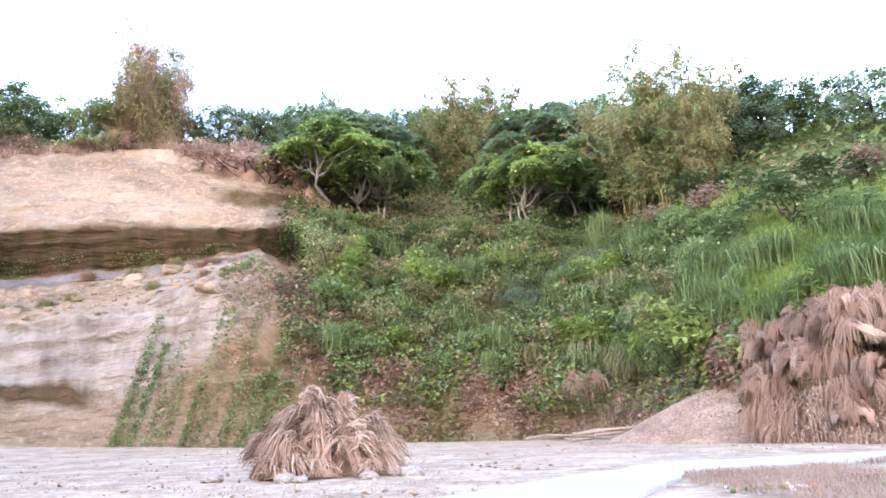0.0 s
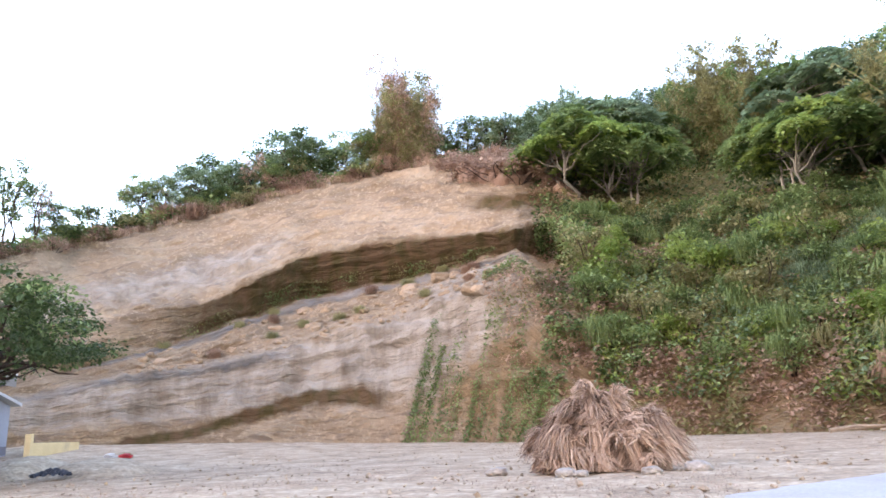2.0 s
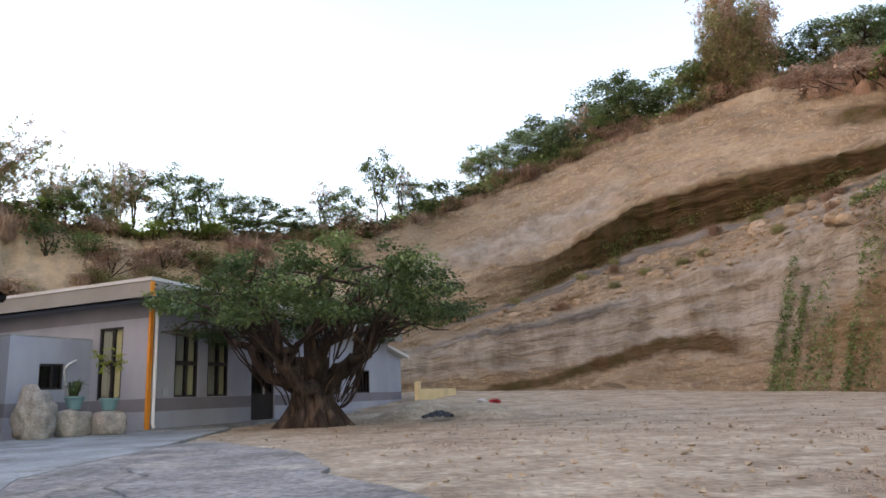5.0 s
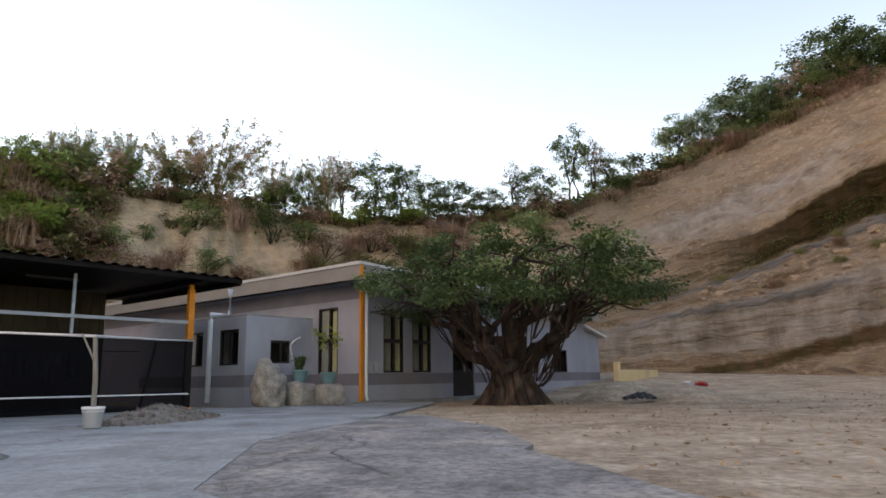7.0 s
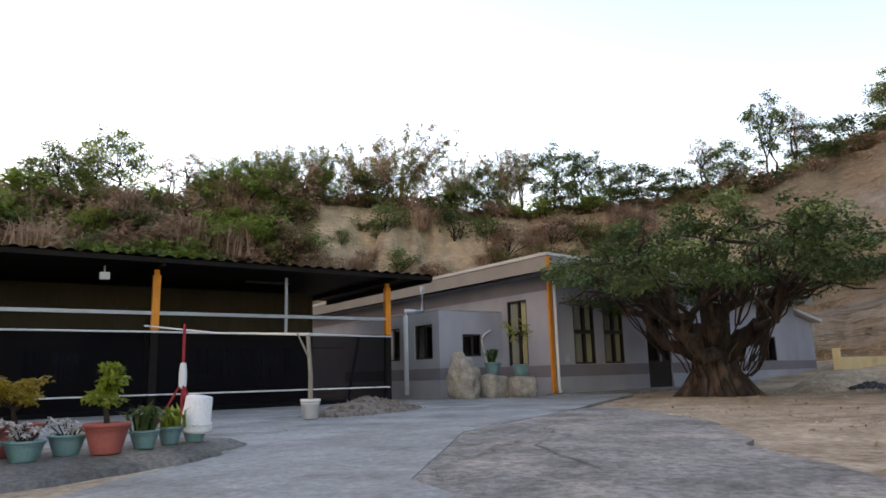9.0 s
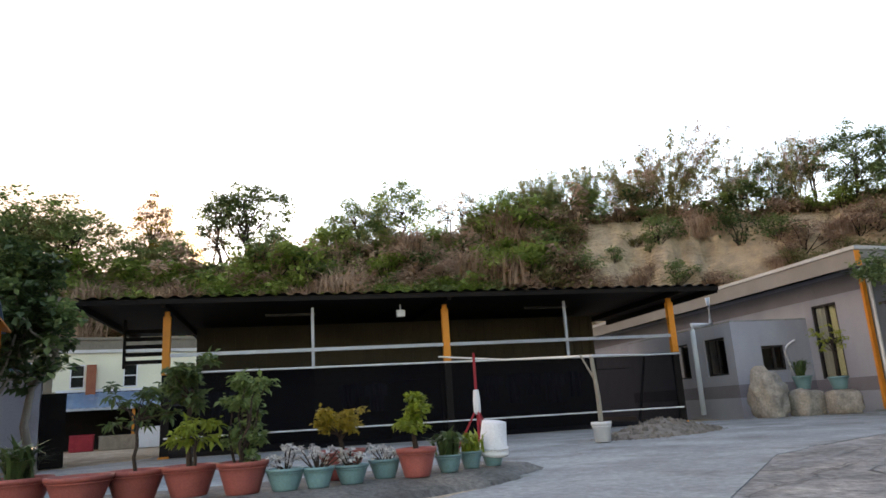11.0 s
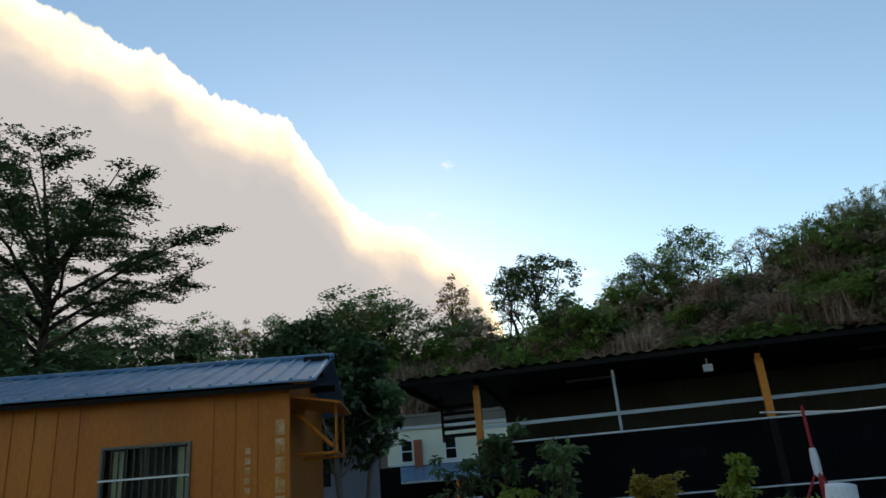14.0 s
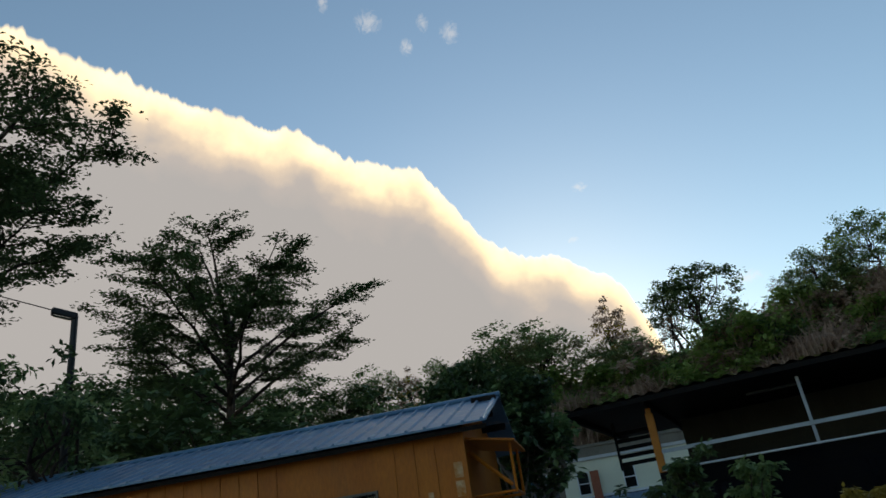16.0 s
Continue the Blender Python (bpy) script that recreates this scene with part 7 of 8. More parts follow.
kerb()
TC, TL = "terracotta", "teal"
for x, y, r, h, mat, lab, leafy in (
        (-5.92, -5.25, 0.3, 0.28, TC, "terracotta pot with sword-leaved plant", ("sword", 0.4, 0.8, "leaf_dark")),
        (-5.98, -4.65, 0.28, 0.27, TC, "terracotta pot with bare soil", None),
        (-6.43, -4.42, 0.27, 0.27, TC, "terracotta pot with a slim young tree", ("slim", 0.86, 0.4, "leaf_dark")),
        (-6.61, -3.97, 0.255, 0.28, TC, "terracotta pot with a round-headed small tree", ("standard", 1.16, 0.48, "leaf_dark")),
        (-6.63, -3.43, 0.235, 0.29, TC, "terracotta pot with a leafy green shrub", ("shrub", 0.84, 0.42, "leaf_green")),
        (-6.79, -3.08, 0.185, 0.2, TL, "teal pot with white flowers", ("tuft", 0.22, 0.34, "white_leaf")),
        (-6.93, -2.81, 0.155, 0.19, TL, "teal pot with white flowers", ("tuft", 0.22, 0.34, "white_leaf")),
        (-7.66, -2.86, 0.25, 0.3, TC, "terracotta pot with a golden dome-shaped bonsai", ("dome", 0.46, 0.6, "leaf_gold")),
        (-7.18, -2.57, 0.168, 0.18, TL, "dark teal pot with white flowers", ("tuft", 0.18, 0.30, "white_leaf")),
        (-7.63, -2.38, 0.168, 0.19, TL, "pale teal pot with a few white flowers", ("tuft", 0.13, 0.23, "white_leaf")),
        (-7.61, -2.03, 0.205, 0.285, TC, "terracotta pot with tiered lime-green bonsai", ("tiers", 0.58, 0.6, "leaf_lime")),
        (-8.0, -1.79, 0.145, 0.18, TL, "teal pot with dark sword leaves", ("sword", 0.34, 0.5, "leaf_dark")),
        (-8.36, -1.62, 0.13, 0.185, TL, "teal pot with a lime-green tuft", ("sword", 0.26, 0.3, "leaf_lime")),
        (-8.62, -1.42, 0.14, 0.18, TL, "teal pot filled with an upturned white bucket", None)):
    flower_pot(pose(x, y, 0.12), r, h, mat, lab, leafy)
flower_pot(pose(-6.3, -3.72, 0.12), 0.001, 0.32, TC, "young bright green sapling beside a pot", ("slim", 0.42, 0.3, "leaf_lime"))


def bucket(m, label, r=0.15, h=0.34):
    b = thing("bucket", m, label, "bucket")
    part("shell", Geo().lathe([(r * 0.82, 0), (r * 0.95, h * 0.85), (r * 1.06, h * 0.86), (r * 1.06, h), (r * 0.97, h), (r * 0.8, 0.03), (0.01, 0.02)], 24), M["white_paint"], b, smooth=True)
    part("rim", Geo().lathe([(r * 1.0, h * 0.74), (r * 1.04, h * 0.75), (r * 1.04, h * 0.78), (r * 1.0, h * 0.79)], 24), M["white_paint"], b)
    w = np.linspace(0, math.pi, 10)
    part("handle", Geo().tube([(r * 1.05 * math.cos(q), -r * 0.5 * math.sin(q), h * 0.8 - 0.05 * math.sin(q)) for q in w], 0.004, 5), M["steel"], b)
    return b


bucket(pose(-13.45, -0.29, 0.06), "white plastic bucket weighting a clothes pole", 0.17, 0.34)
bucket(pose(-8.63, -1.42, 0.26, 172, 8, 0) @ Matrix.Translation((0, 0, -0.34)), "white plastic bucket upturned in a teal pot", 0.17, 0.36)
pole = thing("clothes_pole", pose(-13.45, -0.29, 0.12), "weathered forked pole standing in a bucket", "pole")
part("shaft", Geo().tube([(0, 0, 0), (0.02, 0, 0.7), (0, -0.05, 1.42)], [0.045, 0.04, 0.035], 8), M["pale_bark"], pole)
part("fork", Geo().tube([(0, -0.05, 1.05), (0.05, -0.25, 1.48)], [0.02, 0.015], 6), M["pale_bark"], pole)
line = thing("clothes_line", pose(0, 0, 0), "pale line strung along the carport", "line")
part("cord", Geo().tube([(-16.9, -4.0, 2.02), (-15.2, -2.2, 1.72), (-13.45, -0.34, 1.56), (-17.6, 0.9, 1.74), (-21.5, 1.9, 1.95)], 0.022, 6), M["white_paint"], line)

stand = thing("tripod_stand", pose(-13.5, -2.5, 0.03), "red tripod stand with a white cloth tied on", "stand")
part("shaft", Geo().tube([(0, 0, 0.1), (0, 0, 1.75)], 0.025, 8), M["red"], stand)
for i in range(3):
    a = i * 2.094 + 0.5
    part("leg", Geo().tube([(math.cos(a) * 0.42, math.sin(a) * 0.42, 0), (0, 0, 0.75)], 0.02, 6), M["red"], stand)
part("cloth", Geo().lathe([(0.03, 0.62), (0.065, 0.66), (0.07, 0.88), (0.05, 1.06), (0.03, 1.07)], 10), M["white_paint"], stand)

# gravel heap
rng = np.random.default_rng(120)
gg = Geo()
for _ in range(900):
    a, r = rng.uniform(0, 2 * math.pi), math.sqrt(rng.random())
    z = 0.36 * (1 - r) ** 1.1
    s = rng.uniform(0.02, 0.06)
    x, y = math.cos(a) * r * 2.2, math.sin(a) * r * 1.0
    d = rng.normal(size=(6, 3)) * 0.3 + [(1, 0, 0), (-1, 0, 0), (0, 1, 0), (0, -1, 0), (0, 0, 1), (0, 0, -1)]
    gg.add(np.array([x, y, z]) + d * s, [(0, 2, 4), (2, 1, 4), (1, 3, 4), (3, 0, 4), (2, 0, 5), (1, 2, 5), (3, 1, 5), (0, 3, 5)])
n = 30
gg.add([(math.cos(2 * math.pi * j / n) * 2.25 * q, math.sin(2 * math.pi * j / n) * 1.05 * q, 0.36 * (1 - q) ** 1.1) for q in (1, 0.75, 0.5, 0.25, 0.05) for j in range(n)], [(i * n + j, i * n + (j + 1) % n, (i + 1) * n + (j + 1) % n, (i + 1) * n + j) for i in range(4) for j in range(n)])
tagged(part("gravel_heap", gg, M["gravel"], at=pose(-15.7, 0.85, 0.0, 0, 0, 150)), "low heap of grey gravel before the carport", "gravel", kind="stuff")

# ---- washing behind the net ----
for x, w_, h_, z in ((1.2, 0.5, 0.8, 1.6), (4.6, 0.45, 0.7, 1.6), (5.3, 0.4, 0.75, 1.6), (8.6, 0.5, 0.7, 1.65), (9.3, 0.35, 0.8, 1.65), (9.9, 0.45, 0.6, 1.65), (10.5, 0.5, 0.85, 1.65), (11.2, 0.4, 0.7, 1.65)):
    q = thing("hung_shirt", SHED @ pose(x, 1.3, z - h_), "dark shirt hung to dry in the carport", "laundry", "washing in the carport")
    xs = np.linspace(-w_ / 2, w_ / 2, 9)
    v = [(a, 0.05 * math.sin(i * 1.7 + zz * 2), zz) for zz in (0, h_ * 0.5, h_) for i, a in enumerate(xs)]
    f = [(r * 9 + i, r * 9 + i + 1, (r + 1) * 9 + i + 1, (r + 1) * 9 + i) for r in range(2) for i in range(8)]
    part("cloth", Geo().add(v, f).box(-w_ * 0.75, -0.02, h_ * 0.55, -w_ * 0.45, 0.02, h_ * 0.95).box(w_ * 0.45, -0.02, h_ * 0.55, w_ * 0.75, 0.02, h_ * 0.95), M["cloth"], q)
tagged(part("washing_line", Geo().tube([tuple(SHED @ Vector((0.3, 1.3, 1.63))), tuple(SHED @ Vector((13, 1.3, 1.68)))], 0.012, 5), M["black"]), "dark washing line in the carport", "line")

# ---- cream house, shelter and hut beyond ----
def cream_house():
    a = Vector((-27.3, -24.2, 0))
    h = thing("cream_house", pose(a.x, a.y, 0, 0, 0, 127.5), "cream sheet house with a low lean-to roof", "house")
    L = 9.0
    part("upper_wall", wall_with_holes(L, 2.6, 4.3, 0.15, [(0.55, 1.1, 2.75, 3.75), (2.75, 3.3, 2.75, 3.75)]), M["cream"], h)
    part("gable", Geo().add([(0, 0, 2.6), (0, 5, 2.6), (0, 5, 4.4), (0, 0, 4.3), (-0.15, 0, 2.6), (-0.15, 5, 2.6), (-0.15, 5, 4.4), (-0.15, 0, 4.3)], [(0, 1, 2, 3), (7, 6, 5, 4), (0, 4, 5, 1), (1, 5, 6, 2), (2, 6, 7, 3), (3, 7, 4, 0)]), M["cream"], h)
    part("roof_edge", box(-0.2, -0.1, 4.3, L, 5.2, 4.45), M["roof_edge"], h)
    part("sill_band", box(0, -0.04, 2.55, L, -0.002, 2.66), M["white_paint"], h)
    for x in (0.825, 3.025):
        w = part("window", box(x - 0.3, -0.03, 2.72, x - 0.25, 0.1, 3.78).box(x + 0.25, -0.03, 2.72, x + 0.3, 0.1, 3.78).box(x - 0.25, -0.03, 2.72, x + 0.25, 0.1, 2.77).box(x - 0.25, -0.03, 3.73, x + 0.25, 0.1, 3.78).box(x - 0.25, -0.02, 3.22, x + 0.25, 0.08, 3.27), M["white_paint"], h)
        part("pane", box(x - 0.25, 0.05, 2.77, x + 0.25, 0.06, 3.73), M["glass"], w)
        # near-black sheet for the dark room behind
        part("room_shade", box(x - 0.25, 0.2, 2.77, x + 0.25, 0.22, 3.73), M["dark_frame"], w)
    part("chimney", box(1.2, -0.35, 1.9, 1.6, -0.05, 3.75), M["brick"], h, "red brick pillar")
    g = Geo()
    k = 60
    xs = np.linspace(-0.3, L, k)
    v = [(x, y, z + 0.03 * (i % 2)) for y, z in ((-2.4, 1.75), (-0.05, 2.5)) for i, x in enumerate(xs)]
    g.add(v, [(i, i + 1, k + i + 1, k + i) for i in range(k - 1)])
    part("lean_to_roof", g, M["blue_roof"], h, "blue-grey corrugated lean-to roof")
    part("lean_to_edge", box(-0.3, -2.44, 1.66, L, -2.4, 1.76), M["steel"], h)
    for x in (0, 3.2, 6.4):
        part("lean_to_post", box(x - 0.06, -2.35, 0, x + 0.06, -2.23, 1.66), M["orange"], h)
    part("lower_wall", box(0, 0, 0, L, 0.15, 2.55), M["black_roof"], h)


cream_house()
HUT = pose(-12.7, -14.8, 0, 0, 0, 132)


def hut():
    h = thing("hut", HUT, "small grey rendered hut with a dark green roof edge", "hut")
    part("wall", wall_with_holes(2.5, 0, 2.2, 0.15, [(0.45, 1.25, 1.35, 1.9)]), M["plaster"], h, weld=True)
    part("wall", box(2.35, 0.15, 0, 2.5, 3, 2.2), M["plaster"], h)
    part("wall", box(0, 0.15, 0, 0.15, 3, 2.2), M["plaster"], h)
    part("window", box(0.45, 0.08, 1.35, 1.25, 0.1, 1.9), M["dark_frame"], h)
    part("roof", Geo().add([(-0.3, -0.4, 2.2), (2.8, -0.4, 2.2), (2.8, 3.2, 2.6), (-0.3, 3.2, 2.6), (-0.3, -0.4, 2.3), (2.8, -0.4, 2.3), (2.8, 3.2, 2.7), (-0.3, 3.2, 2.7)], [(3, 2, 1, 0), (4, 5, 6, 7), (0, 1, 5, 4), (1, 2, 6, 5), (2, 3, 7, 6), (3, 0, 4, 7)]), M["blue_roof"], h)
    part("dark_side", box(2.52, 0.3, 0, 3.05, 2.5, 1.7), M["black_roof"], h)


hut()
tagged(part("retaining_wall", Geo().box(-6, 0, -0.5, 7, 0.5, 5.6).box(-6.2, -0.1, 5.6, 7, 0.6, 5.75), M["concrete_dark"], at=pose(-32.5, -27.5, 0, 0, 0, 127)), "weathered concrete retaining wall under the slope", "wall", kind="structure")

# things under the lean-to
for x, y, z, s, mt, lab, cat in ((-26.0, -21.6, 0.35, (0.45, 0.3, 0.35), "red", "red storage crate under the lean-to", "crate"), (-26.9, -20.6, 0.3, (0.7, 0.35, 0.3), "dry_wood", "low wooden bench with clutter", "bench"), (-27.6, -19.6, 0.45, (0.45, 0.3, 0.45), "white_paint", "white plastic tub under the lean-to", "tub")):
    t_ = thing(cat, pose(x, y, 0, 0, 0, 127), lab, cat)
    part("body", box(-s[0], -s[1], 0.0, s[0], s[1], z * 2 * 0.9), M[mt], t_, bevel=0.03)
    part("lid", box(-s[0] * 1.03, -s[1] * 1.03, z * 1.8, s[0] * 1.03, s[1] * 1.03, z * 1.8 + 0.05), M[mt], t_, bevel=0.01)

# ---- low ochre wall, tarp, soil mound, scraps ----
yw = thing("garden_wall", pose(-27.9, 22.0, gz(-28, 22) - 0.16, 0, 0, 116), "low cream-ochre garden wall by the lean-to", "wall")
wall_m = material("ochre_render", (0.72, 0.57, 0.33), (0.64, 0.5, 0.28), 1.5, 0.85, 0.15, 40, c3=(0.45, 0.36, 0.24), amount3=0.3)
part("wall", box(0, 0, -0.3, 4.6, 0.15, 0.75), wall_m, yw, bevel=0.015)
part("pier", box(-0.25, -0.05, -0.3, -0.002, 0.2, 1.12), wall_m, yw, bevel=0.015)
tp = Geo()
n = 14
v = [(0.9 * (i / (n - 1) - 0.5), 0.6 * (j / (n - 1) - 0.5), 0.16 * math.exp(-((i - 7) / 5) ** 2 - ((j - 7) / 5) ** 2) + 0.05 * math.sin(i * 2.1 + j * 1.3)) for i in range(n) for j in range(n)]
tp.add(v, [(i * n + j, (i + 1) * n + j, (i + 1) * n + j + 1, i * n + j + 1) for i in range(n - 1) for j in range(n - 1)])
tagged(part("tarp", tp, M["tarp"], at=pose(-17.0, 14.0, gz(-17, 14) + 0.1, 0, 0, 40)), "crumpled dark blue plastic sheet on the soil", "tarp")


def soil_mound(x, y, sx, sy, h, rz, seed, label):
    nr, na = 14, 44
    p = []
    for i in range(nr):
        t = i / (nr - 1)
        for j in range(na):
            a = 2 * math.pi * j / na
            p.append((math.cos(a) * sx * (1 - t), math.sin(a) * sy * (1 - t), h * (t ** 1.35 if h > 1 else math.sin(t * 1.57) ** 1.5) - 0.3 * (1 - t) ** 4))
    p = np.array(p)
    p[:, 2] += (0.18 * fbm(p * 1.5 + seed, 3, seed) + 0.07 * fbm(p * 5, 2, seed + 1)) * min(h, 1.1)
    g = Geo().add(p, [(i * na + j, i * na + (j + 1) % na, (i + 1) * na + (j + 1) % na, (i + 1) * na + j) for i in range(nr - 1) for j in range(na)])
    tagged(part("soil_mound", g, M["red_earth" if h > 1 else "soil"], smooth=True, at=pose(x, y, gz(x, y), 0, 0, rz)), label, "soil mound", kind="structure")


soil_mound(-20.6, 16.2, 3.6, 1.8, 0.5, -55, 3, "low mound of dug soil by the house end")
soil_mound(-18.0, 16.5, 3.5, 2.2, 0.4, -40, 4, "low mound of dug soil by the house end")
soil_mound(12.2, 26.3, 7.6, 4.4, 3.6, -8, 5, "bare reddish earth mound at the foot of the bank")
gm = Geo()
rng = np.random.default_rng(125)
q = rng.normal(size=(9000, 2)) * [3.6, 2.2]
q = q[(q[:, 0] / 6.6) ** 2 + (q[:, 1] / 3.9) ** 2 < 1]
tt = 1 - np.sqrt((q[:, 0] / 7.6) ** 2 + (q[:, 1] / 4.4) ** 2)
cz_, sz_ = math.cos(radians(-8)), math.sin(radians(-8))
blades(gm, rng, np.stack([12.2 + q[:, 0] * cz_ - q[:, 1] * sz_, 26.3 + q[:, 0] * sz_ + q[:, 1] * cz_, 3.6 * tt ** 1.35 - 0.08], -1), 0.22, 0.5, 0.008)
tagged(part("grass", gm, M["leaf_brown"]), "thin dry grass on the earth mound", "grass", kind="stuff")
for i, (x, y, mt) in enumerate(((-24.0, 22.5, "white_leaf"), (-23.3, 22.6, "red"), (-23.6, 22.9, "leaf_green"))):
    tagged(part("litter", Geo().box(-0.25, -0.12, 0, 0.25, 0.12, 0.1).box(-0.1, -0.2, 0.1, 0.15, 0.1, 0.16), M[mt], at=pose(x, y, gz(x, y) + 0.05, 8, 5, 30 * i), bevel=0.02), "scrap of plastic litter on the soil", "litter")
rng = np.random.default_rng(130)
for i in range(9):
    x, y = 5.6 + rng.normal() * 1.0, 27.5 + rng.normal() * 0.5
    a = rng.uniform(-0.5, 0.5)
    L = rng.uniform(0.8, 2.2)
    tagged(part("branch", Geo().tube([(-L, 0, 0), (-L * 0.3, 0.1, 0.08), (L * 0.4, -0.05, 0.05), (L, 0.1, 0.14)], [0.06, 0.055, 0.045, 0.03], 7), M["dry_wood"], at=pose(x, y, 0.08 + 0.05 * i, 0, 0, math.degrees(a))), "bare dry branch in a pile at the wall foot", "branch", "branch pile")

# ---- street lamp ----
def street_lamp(az, r, top):
    x, y = CX - math.sin(radians(az)) * r, CY + math.cos(radians(az)) * r
    h = EYE + r * math.tan(radians(top))
    s = thing("street_lamp", pose(x, y, 0, 0, 0, az + 180), "dark steel street lamp with a flat head", "street lamp")
    part("pole", Geo().tube([(0, 0, 0), (0, 0, h - 0.05)], [0.085, 0.065], 10), M["dark_frame"], s)
    head = part("lamp_head", box(-0.06, -0.1, -0.14, 0.42, 0.1, 0), M["dark_frame"], s, bevel=0.03, at=pose(0, 0, h, 0, -14, 0))
    part("lens", box(0.05, -0.07, -0.155, 0.36, 0.07, -0.142), M["glass"], head)
    part("wire", Geo().tube([(0.2, 0, h), (3.0, 0.5, h + 0.6), (9, 2, h + 2.2)], 0.012, 4), M["black"], s)


street_lamp(169.2, 15, 20.4)

# ---- rubble on the quarry shelf, stones and stubble in the yard ----
rng = np.random.default_rng(140)
sand_rock = material("sandstone_block", (0.36, 0.275, 0.19), (0.24, 0.18, 0.12), 2.0, 0.95, 0.8, 12, c3=(0.33, 0.3, 0.265), amount3=0.5, thing=0.15)
BLOCKS = []
for i in range(5):
    ob = boulder("block", 0.5, 150 + i, sand_rock, "fallen sandstone block on the shelf", "block", pose(0, 0, -5), (1.0, 0.8, 0.6), 0.3, cube=0.5)
    BLOCKS.append(ob.data)
    bpy.data.objects.remove(ob)
for i in range(290):
    az = rng.uniform(13, 46)
    p = hill([az], [rng.uniform(0.98, 1.75)])[0]
    k = rng.uniform(0.15, 0.55) if i > 26 else rng.uniform(0.7, 1.3)
    b = new("block", BLOCKS[i % 5])
    b.matrix_basis = Matrix.Translation(p - np.array([0, 0, 0.12 * k])) @ pose(0, 0, 0, rng.uniform(-20, 20), rng.uniform(-20, 20), rng.uniform(0, 360)) @ Matrix.Scale(k, 4)
    tagged(b, "fallen sandstone block on the quarry shelf", "block", "rubble on the shelf")


def yard_litter(name, label, mat, n, seed, grass):
    rng = np.random.default_rng(seed)
    r = 4 + 34 * rng.random(n) ** 1.3
    az = np.radians(rng.uniform(-34, 72, n))
    x, y = CX - np.sin(az) * r, CY + np.cos(az) * r
    f = fbm(np.stack([x, y, 0 * x], -1) * 0.3, 3, seed)
    ok = (f > (0.0 if grass else -0.4)) & ~((x > -0.3) & (y < 17) & (x > (y - 9) * 0.6)) & ~((y < 0.8 * -x - 0.5) & (r < 16) & (y < 5.5))
    x, y = x[ok], y[ok]
    z = ground_z(x, y) - 0.01
    g = Geo()
    p = np.stack([x, y, z], -1)
    if grass:
        blades(g, rng, p, 0.03, 0.16, 0.004)
    else:
        for q in p:
            s = rng.uniform(0.012, 0.05)
            d = rng.normal(size=(6, 3)) * 0.3 + [(1, 0, 0), (-1, 0, 0), (0, 1, 0), (0, -1, 0), (0, 0, 0.7), (0, 0, -0.7)]
            g.add(q + d * s, [(0, 2, 4), (2, 1, 4), (1, 3, 4), (3, 0, 4), (2, 0, 5), (1, 2, 5), (3, 1, 5), (0, 3, 5)])
    tagged(part(name, g, M[mat]), label, "ground litter", kind="stuff")


yard_litter("pebbles", "scattered pebbles and clods on the yard", "soil", 2600, 161, False)
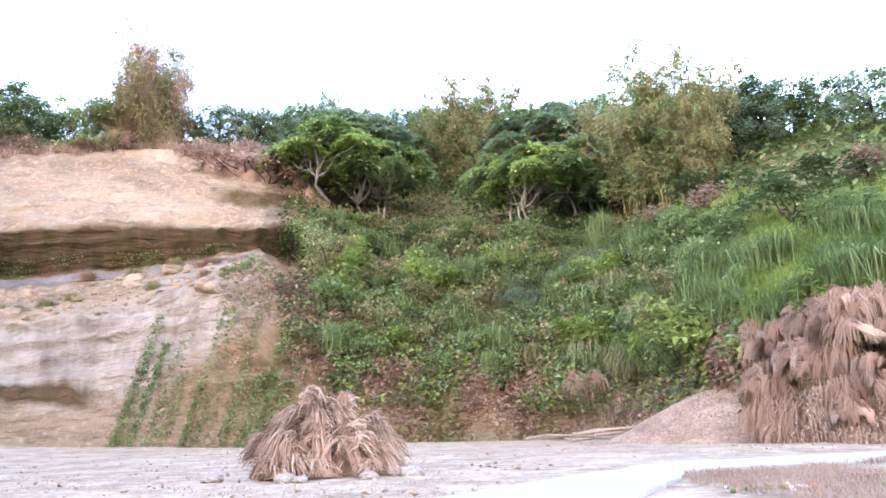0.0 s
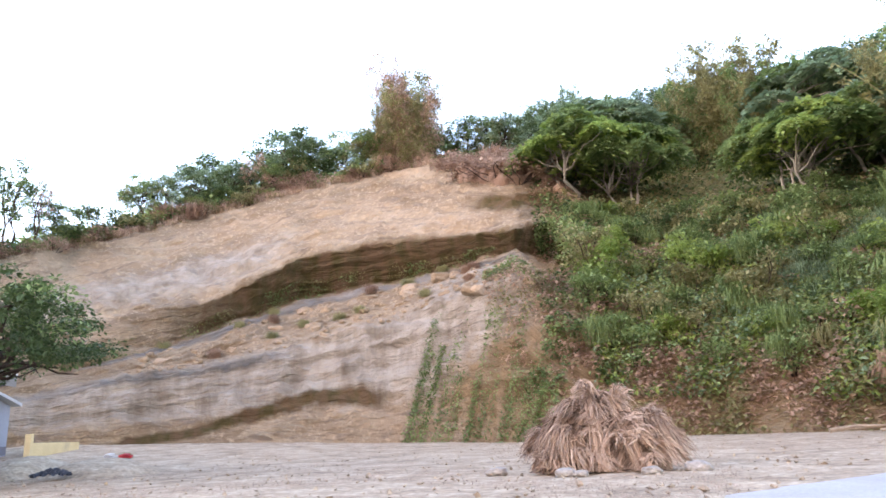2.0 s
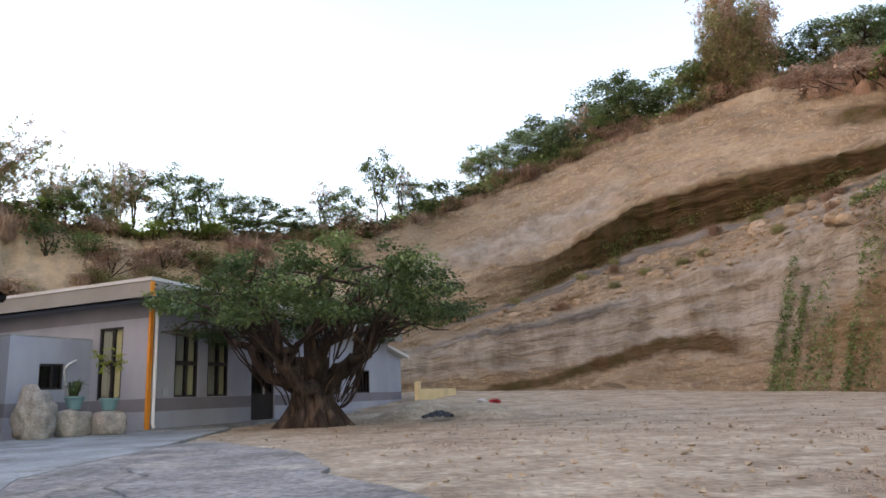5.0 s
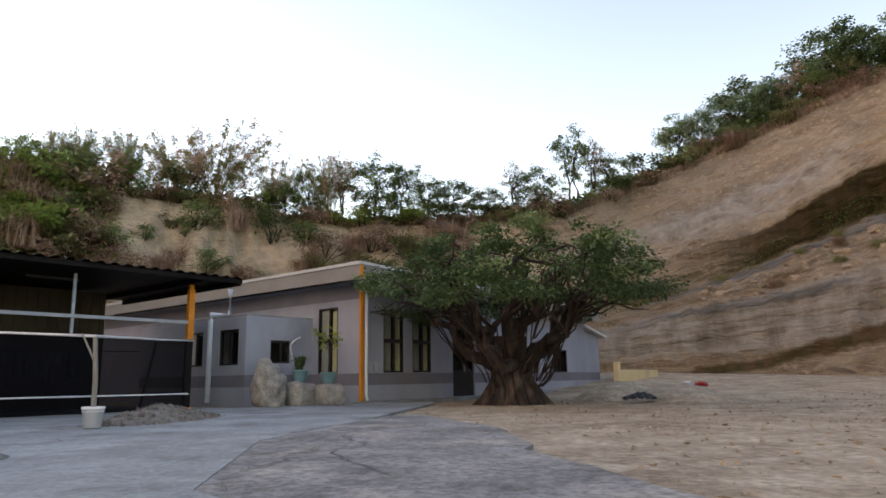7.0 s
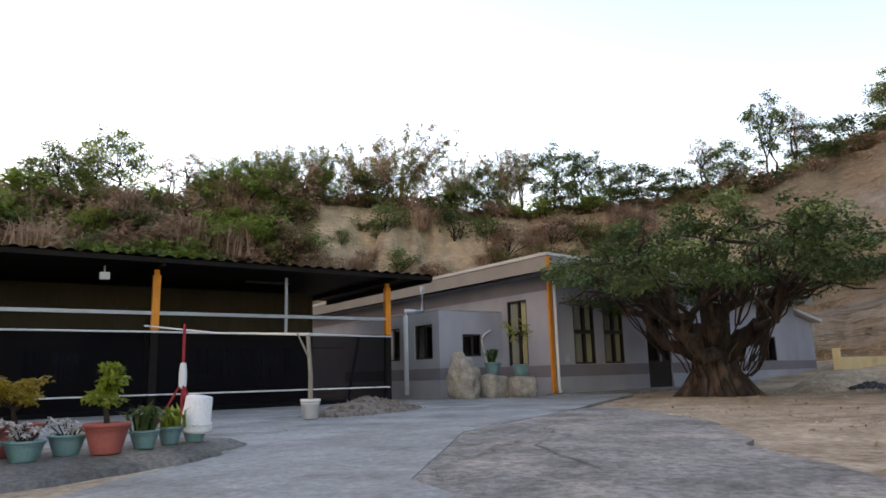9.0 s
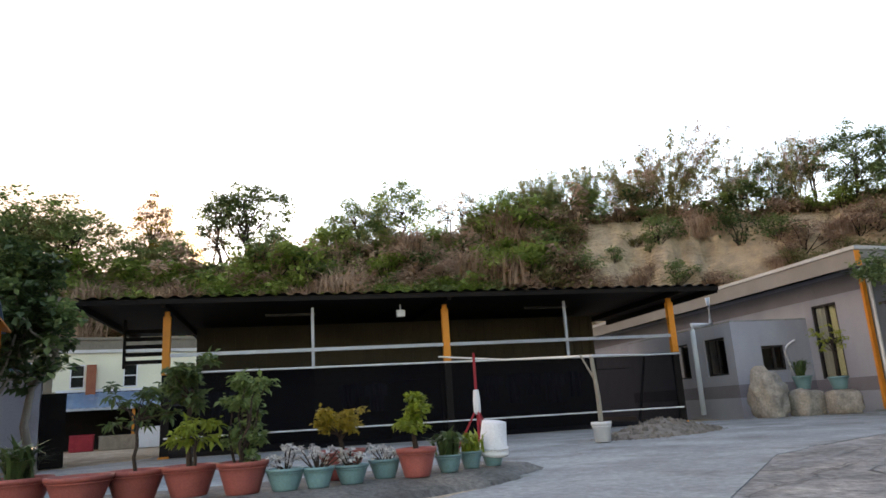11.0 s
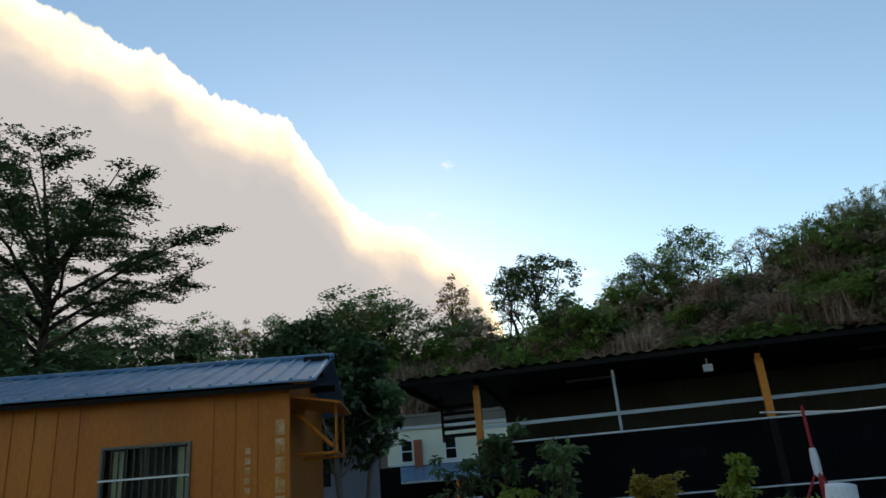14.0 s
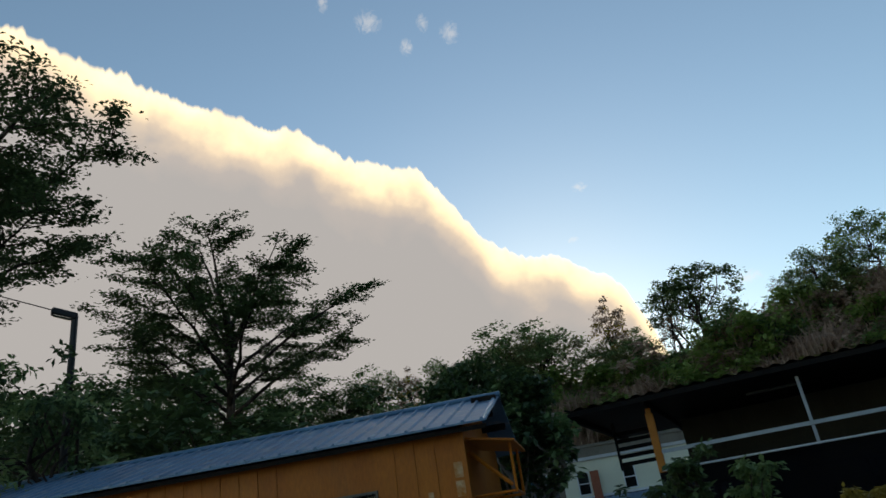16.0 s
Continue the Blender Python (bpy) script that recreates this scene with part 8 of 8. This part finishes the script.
# kitchen scraps beside the track
for i in range(40):
    x, y = 3.3 + rng.normal() * 0.4, 7.9 + rng.normal() * 0.3
    s = rng.uniform(0.02, 0.05)
    boulder("scrap", s * 0.6, 170 + i % 4, M[("leaf_lime", "orange", "leaf_green", "straw", "white_paint")[i % 5]], "rotting vegetable scrap on the soil", "food scrap", pose(x, y, 0.02 + s * 0.4, 0, 0, 40 * i), group="vegetable scraps")
gr = Geo()
q = np.stack([rng.uniform(2.6, 10, 22000), rng.uniform(5.6, 12.4, 22000), np.zeros(22000)], -1)
q = q[(q[:, 1] < 9.7 + 0.32 * q[:, 0] + 1.2 * fbm(q * 0.8, 3, 78)) & (q[:, 1] < 4.2 + 2.1 * q[:, 0]) & (fbm(q * 0.9, 3, 77) > -0.15)]
blades(gr, rng, q, 0.12, 0.4, 0.004)
tagged(part("dry_weeds", gr, M["leaf_brown"]), "dry trampled weeds beside the track", "weeds", kind="stuff")


def crack(name, start, heading, length, seed, z, parent_label):
    """A wandering crack, a thin dark groove-like seam."""
    rng = np.random.default_rng(seed)
    p, a = np.array(start, float), heading
    left, right = [], []
    n = int(length / 0.12)
    for i in range(n):
        a += rng.normal() * 0.3 - 0.25 * (a - heading)
        p = p + np.array([math.cos(a), math.sin(a)]) * 0.12
        w = rng.uniform(0.003, 0.014) * math.sin(math.pi * (i + 0.5) / n) ** 0.4
        nrm = np.array([-math.sin(a), math.cos(a)]) * w
        left.append((*(p + nrm), z)), right.append((*(p - nrm), z))
    v = left + right
    tagged(part(name, Geo().add(v, [(n + i, n + i + 1, i + 1, i) for i in range(n - 1)]), M["black"]), parent_label, "crack", kind="structure")


crack("crack", (-5.2, 0.75), 2.85, 5.5, 1, 0.052, "dark crack between drive and old paving")
crack("crack", (-5.2, 1.9), 2.75, 5.0, 2, 0.044, "crack across the old paving")
crack("crack", (-9.0, 2.2), 2.6, 4.0, 5, 0.044, "crack across the old paving")

rng = np.random.default_rng(180)
r_ = 5 + 30 * rng.random(60000) ** 1.2
a_ = np.radians(rng.uniform(-34, 66, 60000))
x_, y_ = CX - np.sin(a_) * r_, CY + np.cos(a_) * r_
f_ = fbm(np.stack([x_, y_, 0 * x_], -1) * 0.22, 4, 181)
ok_ = (f_ > 0.06) & ~((x_ > -0.3) & (y_ < 17)) & ~((y_ < 0.8 * -x_ + 0.4) & (r_ < 17) & (y_ < 6.5))
x_, y_ = x_[ok_][:34000], y_[ok_][:34000]
gd = Geo()
blades(gd, rng, np.stack([x_, y_, ground_z(x_, y_) - 0.01], -1), 0.035, 0.3, 0.004)
tagged(part("dry_grass", gd, M["straw"]), "patches of dead brown grass on the soil", "grass", kind="stuff")
